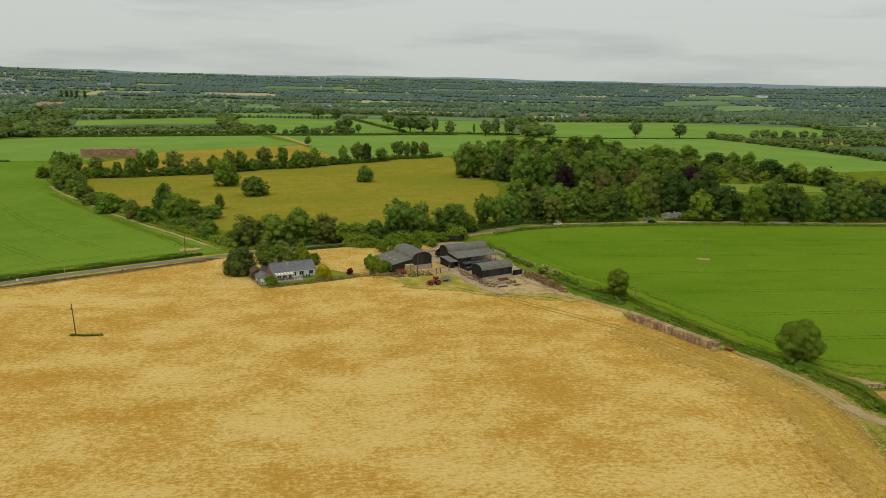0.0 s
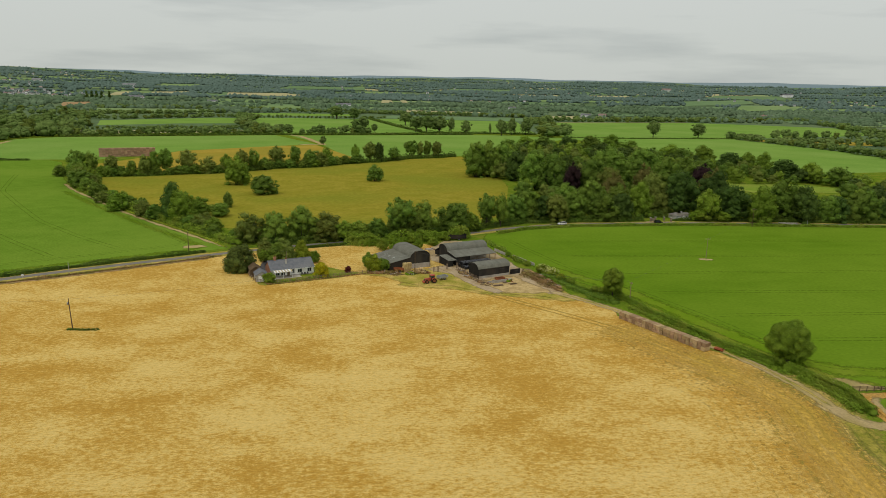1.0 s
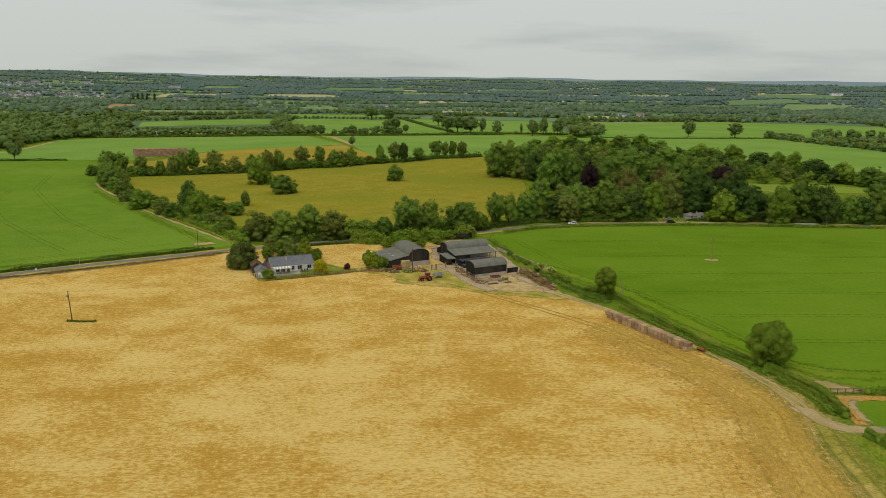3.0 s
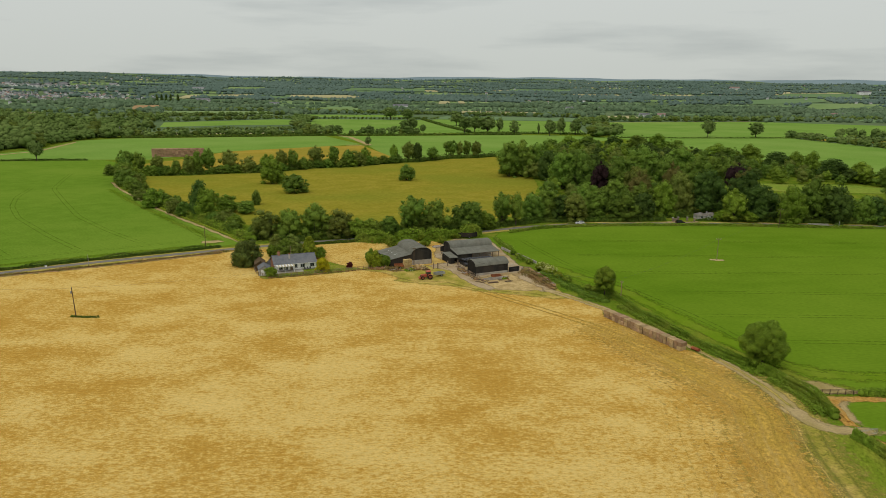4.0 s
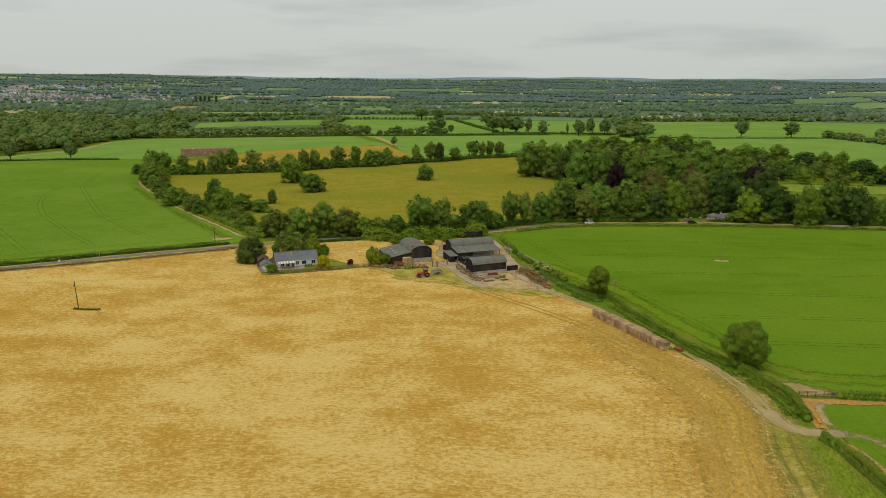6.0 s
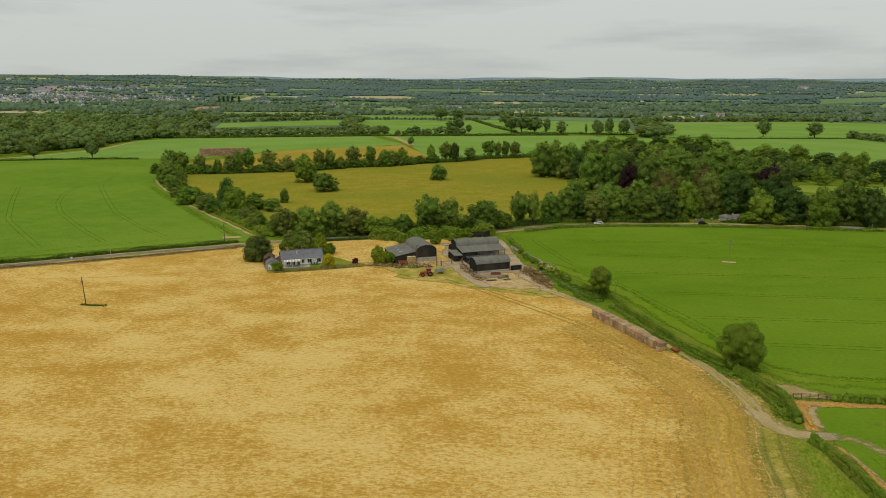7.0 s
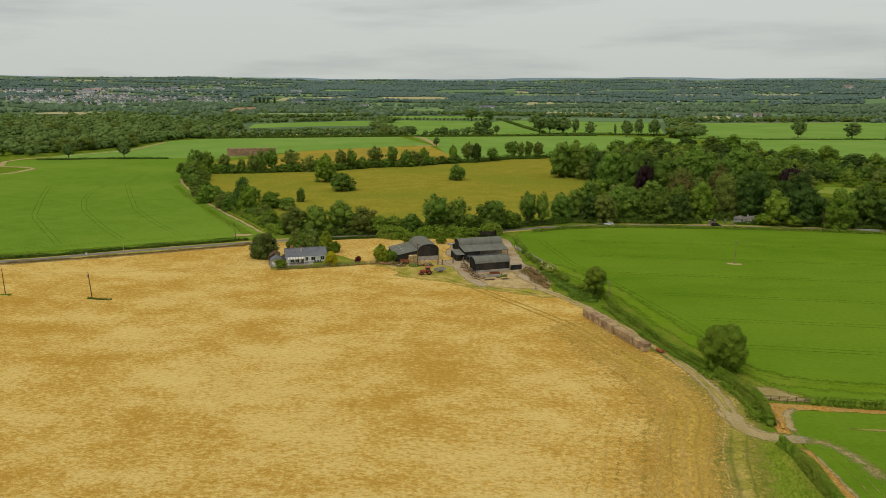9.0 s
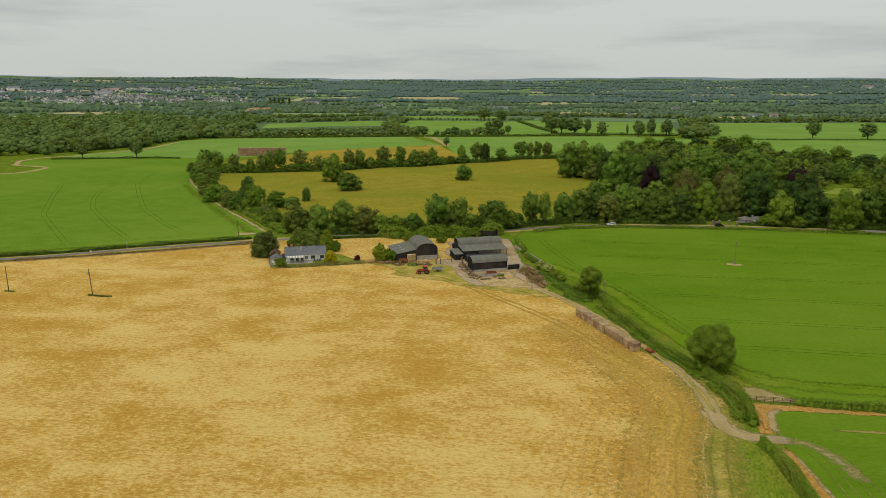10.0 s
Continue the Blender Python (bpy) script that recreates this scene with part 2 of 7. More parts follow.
M["cypress"] = material("cypress_foliage", [(0.062, 0.088, 0.016), (0.120, 0.150, 0.028)], 0.9, rough=0.8, by_island=0.3, gloss=0.1, fine=0.3, fine_scale=2.2, bump=0.6)
M["leaf_lime"] = material("lime_leaves", [(0.235, 0.300, 0.020), (0.370, 0.420, 0.036)], 0.6, rough=0.75, by_object=0.14, by_island=0.18, gloss=0.1, fine=0.2, fine_scale=1.6, bump=0.4)
M["leaf_yellow"] = material("yellow_leaves", [(0.400, 0.375, 0.014), (0.600, 0.540, 0.030)], 0.8, rough=0.75, by_island=0.2)
M["leaf_red"] = material("copper_leaves", [(0.036, 0.022, 0.023), (0.060, 0.034, 0.034)], 0.4, rough=0.75, by_object=0.15, by_island=0.15, fine=0.25, fine_scale=1.6)
M["leaf_crimson"] = material("dark_red_leaves", [(0.110, 0.026, 0.026), (0.170, 0.042, 0.036)], 0.6, rough=0.75, by_island=0.2)
M["leaf_brown"] = material("brownish_needles", [(0.144, 0.141, 0.037), (0.230, 0.201, 0.060)], 0.35, (0.151, 0.170, 0.037), 0.12, 0.6, rough=0.8, by_object=0.12, by_island=0.13, fine=0.25, fine_scale=1.6, bump=0.6)
M["leaf_ash"] = material("ash_leaves", [(0.170, 0.256, 0.022), (0.270, 0.367, 0.041)], 0.4, rough=0.75, by_object=0.1, by_island=0.2, gloss=0.1, fine=0.15, fine_scale=2.5)
M["dry_scrub"] = material("dry_brown_scrub", [(0.165, 0.100, 0.038), (0.300, 0.190, 0.078)], 0.6, (0.14, 0.15, 0.03), 0.25, 0.6, by_island=0.3)
# Distance haze is painted into these three leaf colours, more the further off.
M["leaf_thin_haze"] = material("far_leaves", [(0.092, 0.146, 0.034), (0.150, 0.208, 0.056)], 0.03, (0.160, 0.212, 0.060), 0.008, 0.5, rough=0.8, by_island=0.15)
M["leaf_mid_haze"] = material("misty_leaves", [(0.084, 0.134, 0.070), (0.128, 0.182, 0.096)], 0.02, (0.132, 0.184, 0.104), 0.004, 0.5, rough=0.8, by_island=0.14)
M["leaf_deep_haze"] = material("distant_leaves", [(0.088, 0.134, 0.106), (0.120, 0.170, 0.134)], 0.01, (0.134, 0.186, 0.150), 0.002, 0.5, rough=0.85, by_island=0.10)
M["hedge"] = material("hedge_leaves", [(0.158, 0.254, 0.018), (0.263, 0.377, 0.036)], 0.5, (0.306, 0.342, 0.046), 0.12, 0.6, rough=0.75, by_island=0.24, gloss=0.1)
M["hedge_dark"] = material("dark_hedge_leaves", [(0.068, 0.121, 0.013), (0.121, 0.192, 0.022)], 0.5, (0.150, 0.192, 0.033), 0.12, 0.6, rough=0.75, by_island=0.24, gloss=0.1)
M["blossom"] = material("cream_blossom", [(0.40, 0.41, 0.12), (0.52, 0.51, 0.20)], 1.0, by_island=0.15)
M["bark"] = material("bark", [(0.06, 0.05, 0.035), (0.11, 0.09, 0.065)], 2.0, bump=0.5, stretch=(1, 1, 4))
M["white_wall"] = material("white_render", [(0.82, 0.81, 0.77), (0.88, 0.87, 0.84)], 0.6, (0.72, 0.70, 0.64), 0.35, 0.4, bump=0.1)
M["lodge_roof"] = material("weathered_roof_slate", [(0.150, 0.135, 0.115), (0.235, 0.215, 0.185)], 0.9, (0.13, 0.12, 0.07), 0.5, 0.5, bump=0.4)
M["pier_stone"] = material("brown_pier_stone", [(0.20, 0.155, 0.11), (0.31, 0.25, 0.185)], 1.2, (0.14, 0.12, 0.08), 0.6, 0.5, bump=0.4)
M["grey_wall"] = material("grey_render", [(0.36, 0.34, 0.31), (0.46, 0.44, 0.40)], 0.8, (0.30, 0.28, 0.24), 0.4, 0.5, bump=0.2)
M["slate"] = material("slate", [(0.125, 0.130, 0.140), (0.175, 0.180, 0.190)], 1.2, (0.20, 0.20, 0.19), 0.25, 0.5, rough=0.55, by_object=0.18, bump=0.2)
M["brick"] = material("chimney_brick", [(0.30, 0.15, 0.09), (0.40, 0.21, 0.13)], 2.5, bump=0.2)
M["black_tin"] = material("black_painted_tin", [(0.022, 0.021, 0.019), (0.040, 0.037, 0.032)], 0.6, (0.075, 0.060, 0.045), 0.22, 0.5, rough=0.5, bump=0.1, stretch=(1, 1, 3), by_object=0.2)
M["roof_tin"] = material("weathered_grey_tin", [(0.150, 0.150, 0.120), (0.195, 0.192, 0.156)], 0.5, (0.135, 0.124, 0.090), 0.16, 0.35, rough=0.6, by_object=0.07, fine=0.08, fine_scale=3.0)
M["block"] = material("concrete_block", [(0.36, 0.33, 0.28), (0.48, 0.44, 0.38)], 0.7, (0.26, 0.22, 0.17), 0.3, 0.6, bump=0.3)
M["timber"] = material("grey_timber", [(0.17, 0.12, 0.075), (0.28, 0.21, 0.14)], 1.5, stretch=(1, 1, 3), by_object=0.2)
M["dark_timber"] = material("creosoted_timber", [(0.095, 0.064, 0.038), (0.150, 0.105, 0.065)], 1.5, by_object=0.2)
M["straw"] = material("baled_straw", [(0.30, 0.200, 0.105), (0.44, 0.310, 0.175)], 2.2, (0.26, 0.165, 0.085), 0.6, 0.6, bump=0.6, by_object=0.25)
M["roof_light"] = material("dull_rooflight_sheet", [(0.33, 0.34, 0.30), (0.42, 0.42, 0.38)], 1.0, rough=0.5)
M["straw_old"] = material("weathered_bales", [(0.33, 0.205, 0.125), (0.43, 0.275, 0.170)], 0.5, (0.28, 0.17, 0.105), 0.1, 0.6, by_object=0.2)
M["straw_gold"] = material("golden_straw", [(0.38, 0.27, 0.115), (0.52, 0.38, 0.18)], 2.0, bump=0.6, by_object=0.2)
M["black_wrap"] = material("black_wrap", [(0.012, 0.012, 0.013), (0.022, 0.022, 0.024)], 1.5, rough=0.25, gloss=0.6, bump=0.2, by_object=0.2)
M["red_paint"] = material("red_paint", [(0.36, 0.055, 0.024), (0.47, 0.085, 0.036)], 1.0, (0.26, 0.10, 0.05), 1.2, 0.5, rough=0.5, gloss=0.4)
M["rust"] = material("rusty_orange_paint", [(0.24, 0.085, 0.038), (0.36, 0.125, 0.052)], 1.2, (0.15, 0.06, 0.035), 0.5, 0.6, rough=0.7)
M["rubber"] = material("tyre_rubber", [(0.016, 0.016, 0.016), (0.030, 0.028, 0.026)], 3.0)
M["steel"] = material("galvanised_steel", [(0.33, 0.33, 0.31), (0.44, 0.44, 0.42)], 2.0, rough=0.5, metal=0.5)
M["dark_steel"] = material("dark_steel", [(0.06, 0.06, 0.058), (0.11, 0.105, 0.10)], 2.0, rough=0.5, metal=0.3)
M["white_paint"] = material("white_paint", [(0.72, 0.72, 0.70), (0.80, 0.80, 0.78)], 1.0, rough=0.35, gloss=0.5)
M["car_white"] = material("white_car_paint", [(0.76, 0.76, 0.76), (0.80, 0.80, 0.80)], 1.0, rough=0.2, gloss=0.6)
M["car_black"] = material("black_car_paint", [(0.012, 0.012, 0.014), (0.02, 0.02, 0.022)], 1.0, rough=0.15, gloss=0.6)
M["cream_cloth"] = material("cream_striped_awning", [(0.50, 0.42, 0.27), (0.60, 0.52, 0.36)], 1.0, by_object=0.1)
M["earth"] = material("bare_earth", [(0.345, 0.262, 0.110), (0.450, 0.350, 0.168)], 0.5, (0.285, 0.228, 0.075), 0.1, 0.7, fine=0.15, fine_scale=2.5)
M["debris"] = material("rubble_and_scrub", [(0.185, 0.108, 0.048), (0.340, 0.215, 0.105)], 1.0, (0.13, 0.14, 0.03), 0.35, 0.6, bump=0.8, by_object=0.2, by_island=0.25)
M["roof_red"] = material("red_roof", [(0.27, 0.185, 0.155), (0.34, 0.235, 0.20)], 0.1, by_island=0.25)
M["roof_grey"] = material("grey_roof", [(0.15, 0.15, 0.155), (0.22, 0.22, 0.225)], 0.1, by_island=0.3)
M["far_wall"] = material("pale_house_wall", [(0.42, 0.42, 0.41), (0.74, 0.73, 0.72)], 0.05, by_island=0.3)
# Blue-grey haze is painted into the hills' base colour.
M["hill_haze"] = material("distant_hills", [(0.170, 0.232, 0.250), (0.205, 0.268, 0.284)], 0.004, (0.228, 0.290, 0.300), 0.0025, 0.6)


def glass(name, tint):
    m = bpy.data.materials.new(name)
    m.use_nodes = True
    b = m.node_tree.nodes["Principled BSDF"]
    b.inputs["Base Color"].default_value = (*tint, 1)
    b.inputs["Roughness"].default_value, b.inputs["Specular IOR Level"].default_value = 0.05, 0.7
    return m


def translucent(m, share=0.42):
    """Thin leaves let part of the light through."""
    n, l = m.node_tree.nodes, m.node_tree.links
    b, out = n["Principled BSDF"], n["Material Output"]
    t = n.new("ShaderNodeBsdfTranslucent")
    l.new(b.inputs["Base Color"].links[0].from_socket, t.inputs["Color"])
    mix = n.new("ShaderNodeMixShader")
    mix.inputs[0].default_value = share
    l.new(b.outputs[0], mix.inputs[1])
    l.new(t.outputs[0], mix.inputs[2])
    l.new(mix.outputs[0], out.inputs["Surface"])


for k in ("leaf", "leaf_bright", "leaf_dark", "leaf_olive", "leaf_yellow", "leaf_lime", "leaf_red", "leaf_crimson", "leaf_brown", "leaf_ash", "hedge", "hedge_dark"):
    translucent(M[k])
M["glass"] = glass("dark_window_glass", (0.03, 0.035, 0.04))

MAT_KEY = {m: k for k, m in M.items()}

# ---- building blocks ----


def mesh_object(name, verts, faces, mat, parent=None, smooth=False):
    me = bpy.data.meshes.new(name)
    me.from_pydata([tuple(v) for v in verts], [], [tuple(f) for f in faces])
    me.materials.append(M[mat])
    if smooth:
        me.polygons.foreach_set("use_smooth", [True] * len(me.polygons))
    me.update()
    ob = new(name, me)
    ob.parent = parent
    return ob


def quads_mesh(name, corners, mat, balls=None, ball_faces=None, normals=None):
    """A mesh from an (n, 4, 3) array of quads and an optional (m, v, 3) array of closed lumps that share ball_faces."""
    corners = np.asarray(corners, float).reshape(-1, 4, 3)
    nq = len(corners)
    co, vi, starts = [corners.reshape(-1)], [np.arange(nq * 4)], [np.arange(nq) * 4]
    if balls is not None and len(balls):
        m, k = balls.shape[:2]
        tri = (np.arange(m)[:, None, None] * k + ball_faces[None]).reshape(-1)
        co.append(balls.reshape(-1))
        vi.append(nq * 4 + tri)
        starts.append(nq * 4 + np.arange(len(tri) // 3) * 3)
    co, vi, starts = np.concatenate(co), np.concatenate(vi).astype(np.int32), np.concatenate(starts).astype(np.int32)
    me = bpy.data.meshes.new(name)
    me.vertices.add(len(co) // 3)
    me.vertices.foreach_set("co", co)
    me.loops.add(len(vi))
    me.loops.foreach_set("vertex_index", vi)
    me.polygons.add(len(starts))
    me.polygons.foreach_set("loop_start", starts)
    me.update(calc_edges=True)
    me.materials.append(M[mat])
    if normals is not None:
        me.polygons.foreach_set("use_smooth", np.ones(len(starts), dtype=bool))
        me.normals_split_custom_set_from_vertices(normals)
    return me


def soft_normals(quads, dome, balls, centres, keep=0.4):
    """Normals for foliage: leaf normals bent towards the crown's dome, round cores."""
    face = np.cross(quads[:, 2] - quads[:, 0], quads[:, 3] - quads[:, 1])
    face /= np.linalg.norm(face, axis=1)[:, None] + 1e-9
    face *= np.where((face * dome).sum(1) < 0, -1.0, 1.0)[:, None]
    nq = face * keep + dome * (1 - keep)
    nq /= np.linalg.norm(nq, axis=1)[:, None] + 1e-9
    nt = (balls - centres[:, None]).reshape(-1, 3)
    nt = nt / (np.linalg.norm(nt, axis=1)[:, None] + 1e-9)
    return np.concatenate([np.repeat(nq, 4, axis=0), nt])


def part(name, bm, mat, parent=None, label=""):
    me = bpy.data.meshes.new(name)
    bm.to_mesh(me)
    bm.free()
    me.materials.append(M[mat])
    ob = new(name, me)
    ob.parent = parent
    return tagged(ob, label)


def box(bm, x0, x1, y0, y1, z0, z1, bevel=0.0):
    vs = [bm.verts.new(p) for p in ((x0, y0, z0), (x1, y0, z0), (x1, y1, z0), (x0, y1, z0), (x0, y0, z1), (x1, y0, z1), (x1, y1, z1), (x0, y1, z1))]
    fs = [bm.faces.new([vs[i] for i in f]) for f in ((3, 2, 1, 0), (4, 5, 6, 7), (0, 1, 5, 4), (1, 2, 6, 5), (2, 3, 7, 6), (3, 0, 4, 7))]
    if bevel:
        bmesh.ops.bevel(bm, geom=list({e for f in fs for e in f.edges}), offset=bevel, segments=1, affect="EDGES")
    return bm


def boxes(*args, bevel=0.0):
    bm = bmesh.new()
    for a in args:
        box(bm, *a, bevel=bevel)
    return bm


def rod(bm, p, q, r0, r1=None, n=8):
    """A tapered round bar from p to q."""
    p, q = Vector(p), Vector(q)
    r1 = r0 if r1 is None else r1
    turn = (q - p).to_track_quat("Z", "Y").to_matrix()
    rings = []
    for c, r in ((p, r0), (q, r1)):
        rings.append([bm.verts.new(c + turn @ Vector((math.cos(k * 2 * math.pi / n) * r, math.sin(k * 2 * math.pi / n) * r, 0))) for k in range(n)])
    for k in range(n):
        bm.faces.new((rings[0][k], rings[0][(k + 1) % n], rings[1][(k + 1) % n], rings[1][k]))
    bm.faces.new(rings[0][::-1])
    bm.faces.new(rings[1])
    return bm


def rods(*args, n=8):
    bm = bmesh.new()
    for p, q, r in args:
        rod(bm, p, q, r, n=n)
    return bm


def prism(bm, outline, y0, y1):
    """An outline in x and z drawn out from y0 to y1."""
    a = [bm.verts.new((x, y0, z)) for x, z in outline]
    b = [bm.verts.new((x, y1, z)) for x, z in outline]
    k = len(outline)
    for i in range(k):
        bm.faces.new((a[i], a[(i + 1) % k], b[(i + 1) % k], b[i]))
    bm.faces.new(a[::-1])
    bm.faces.new(b)
    return bm


def thing(name, m, label, category, group="", kind=""):
    ob = new(name)
    ob.empty_display_size = 0.5
    ob.matrix_world = m
    return tagged(ob, label, category, group, kind)


def smooth_line(points, step):
    """A polyline resampled through a soft curve, with its left normals."""
    p = np.array(points, float)
    t = np.concatenate([[0], np.cumsum(np.linalg.norm(np.diff(p, axis=0), axis=1))])
    s = np.linspace(0, t[-1], max(2, int(t[-1] / step) + 1))
    out = np.stack([np.interp(s, t, p[:, 0]), np.interp(s, t, p[:, 1])], 1)
    for _ in range(3):
        if len(out) > 4:
            out[1:-1] = (out[:-2] + 2 * out[1:-1] + out[2:]) / 4
    d = np.gradient(out, axis=0)
    d /= np.linalg.norm(d, axis=1)[:, None] + 1e-9
    return out, np.stack([-d[:, 1], d[:, 0]], 1), s


def soft(key):
    """The same surface with a border that thins out raggedly where the fade value drops to zero."""
    if "soft_" + key in M:
        return "soft_" + key
    m = M[key].copy()
    m.name = M[key].name + "_ragged"
    n, l = m.node_tree.nodes, m.node_tree.links
    b, out = n["Principled BSDF"], n["Material Output"]
    fade = n.new("ShaderNodeAttribute")
    fade.attribute_name = "fade"
    geo = n.new("ShaderNodeNewGeometry")
    t = n.new("ShaderNodeTexNoise")
    t.inputs["Scale"].default_value, t.inputs["Detail"].default_value, t.inputs["Roughness"].default_value = 0.9, 7.0, 0.7
    l.new(geo.outputs["Position"], t.inputs["Vector"])
    k = n.new("ShaderNodeMath")
    k.operation, k.inputs[1].default_value = "MULTIPLY_ADD", 1.5
    sub = n.new("ShaderNodeMath")
    sub.operation, sub.inputs[1].default_value = "SUBTRACT", 0.75
    l.new(t.outputs["Fac"], k.inputs[0])
    l.new(fade.outputs["Fac"], sub.inputs[0])
    l.new(sub.outputs[0], k.inputs[2])
    mr = n.new("ShaderNodeMapRange")
    mr.inputs["From Min"].default_value, mr.inputs["From Max"].default_value = 0.2, 0.75
    l.new(k.outputs[0], mr.inputs["Value"])
    clear = n.new("ShaderNodeBsdfTransparent")
    mix = n.new("ShaderNodeMixShader")
    l.new(mr.outputs[0], mix.inputs[0])
    l.new(clear.outputs[0], mix.inputs[1])
    l.new(b.outputs[0], mix.inputs[2])
    l.new(mix.outputs[0], out.inputs["Surface"])
    M["soft_" + key] = m
    return "soft_" + key


def set_fade(ob, values):
    ob.data.attributes.new("fade", "FLOAT", "POINT").data.foreach_set("value", np.asarray(values, np.float32))
    return ob


def ribbon(name, points, width, z, mat, step=4.0, jitter=0.0, shift=0.0, seed=0, feather=1.0, worn=1.0):
    """A flat strip along a line with thinning edges, patchy where worn is below one; shift moves it to the left of the line."""
    c, nrm, _ = smooth_line(points, step)
    rng = np.random.default_rng(seed)
    f = min(width, feather) / 2
    k = len(c)
    lines = []
    for side in (-1, 1):
        w = width / 2 + rng.uniform(-jitter, jitter, k) * 0.7
        lines.append([c + nrm * (shift + side * np.maximum(w + q, 0.01))[:, None] for q in (f, -f)])
    order = [lines[0][0], lines[0][1], lines[1][1], lines[1][0]]
    verts = [(*p, z) for row in order for p in row]
    faces = [(r * k + i, r * k + i + 1, (r + 1) * k + i + 1, (r + 1) * k + i) for r in range(3) for i in range(k - 1)]
    ends = worn * np.minimum(1.0, np.minimum(np.arange(k), np.arange(k)[::-1]) / 2.0)
    return set_fade(mesh_object(name, verts, faces, soft(mat)), np.concatenate([ends * 0, ends, ends, ends * 0]))


def area(name, outline, z, mat, label, category="field", rough=0.0, step=6.0, seed=0, feather=1.2):
    """A flat sheet of land inside an outline, its border broken up a little."""
    rng = np.random.default_rng(seed)
    pts = []
    k = len(outline)
    for i in range(k):
        p, q = np.array(outline[i], float), np.array(outline[(i + 1) % k], float)
        d = np.linalg.norm(q - p)
        m = max(1, int(d / step)) if rough else 1
        for j in range(m):
            pts.append(p + (q - p) * j / m + rng.normal(0, rough, 2) * (1 if j else 0.3))
    pts = np.array(pts)
    tris = []
    for a, b, c in tessellate_polygon([[Vector((*p, 0)) for p in pts]]):
        u, v = pts[b] - pts[a], pts[c] - pts[a]
        tris.append((a, b, c) if u[0] * v[1] - u[1] * v[0] > 0 else (a, c, b))
    verts, faces, n = [(*p, z) for p in pts], tris, len(pts)
    if rough:
        nxt, prv = np.roll(pts, -1, 0), np.roll(pts, 1, 0)
        turn = np.sum(pts[:, 0] * nxt[:, 1] - nxt[:, 0] * pts[:, 1])
        t = nxt - prv
        nrm = np.stack([t[:, 1], -t[:, 0]], 1) / (np.linalg.norm(t, axis=1)[:, None] + 1e-9) * (1 if turn > 0 else -1)
        verts += [(*p, z) for p in pts + nrm * feather]
        for i in range(n):
            q = (i, (i + 1) % n, n + (i + 1) % n, n + i)
            faces.append(q[::-1] if turn > 0 else q)
        ob = set_fade(mesh_object(name, verts, faces, soft(mat)), [1.0] * n + [0.0] * n)
    else:
        ob = mesh_object(name, verts, faces, mat)
    return tagged(ob, label, category, kind="structure")


def inside(p, outline):
    x, y = p
    hit, k = False, len(outline)
    for i in range(k):
        (x0, y0), (x1, y1) = outline[i], outline[(i + 1) % k]
        if (y0 > y) != (y1 > y) and x < (x1 - x0) * (y - y0) / (y1 - y0) + x0:
            hit = not hit
    return hit


ICO_V, ICO_F = None, None
_b = bmesh.new()
bmesh.ops.create_icosphere(_b, subdivisions=1, radius=1)
ICO_V = np.array([v.co[:] for v in _b.verts])
ICO_F = np.array([[v.index for v in f.verts] for f in _b.faces])
_b.free()
_b = bmesh.new()
bmesh.ops.create_icosphere(_b, subdivisions=2, radius=1)
ICO2_V = np.array([v.co[:] for v in _b.verts])
ICO2_F = np.array([[v.index for v in f.verts] for f in _b.faces])
_b.free()


def leaf_quads(rng, centres, normals, size, loose=0.5):
    """Small bent leaf sprays facing roughly along the normals."""
    k = len(centres)
    nrm = normals + rng.normal(0, loose, (k, 3))
    nrm /= np.linalg.norm(nrm, axis=1)[:, None] + 1e-9
    u = np.cross(nrm, rng.normal(0, 1, (k, 3)))
    u /= np.linalg.norm(u, axis=1)[:, None] + 1e-9
    v = np.cross(nrm, u)
    s = size * rng.uniform(0.6, 1.35, (k, 1))
    w = s * rng.uniform(0.55, 0.9, (k, 1))
    return np.stack([centres - u * s, centres - v * w + nrm * s * 0.25, centres + u * s, centres + v * w + nrm * s * 0.1], 1)


def lumps(rng, centres, radii, rough=0.16):
    """Uneven little cores, one at each centre; radii holds three numbers each."""
    v = ICO_V[None] * (1 + rng.normal(0, rough, (len(centres), len(ICO_V), 1)))
    return v * np.asarray(radii, float)[:, None] + np.asarray(centres, float)[:, None]


SOFT = {}


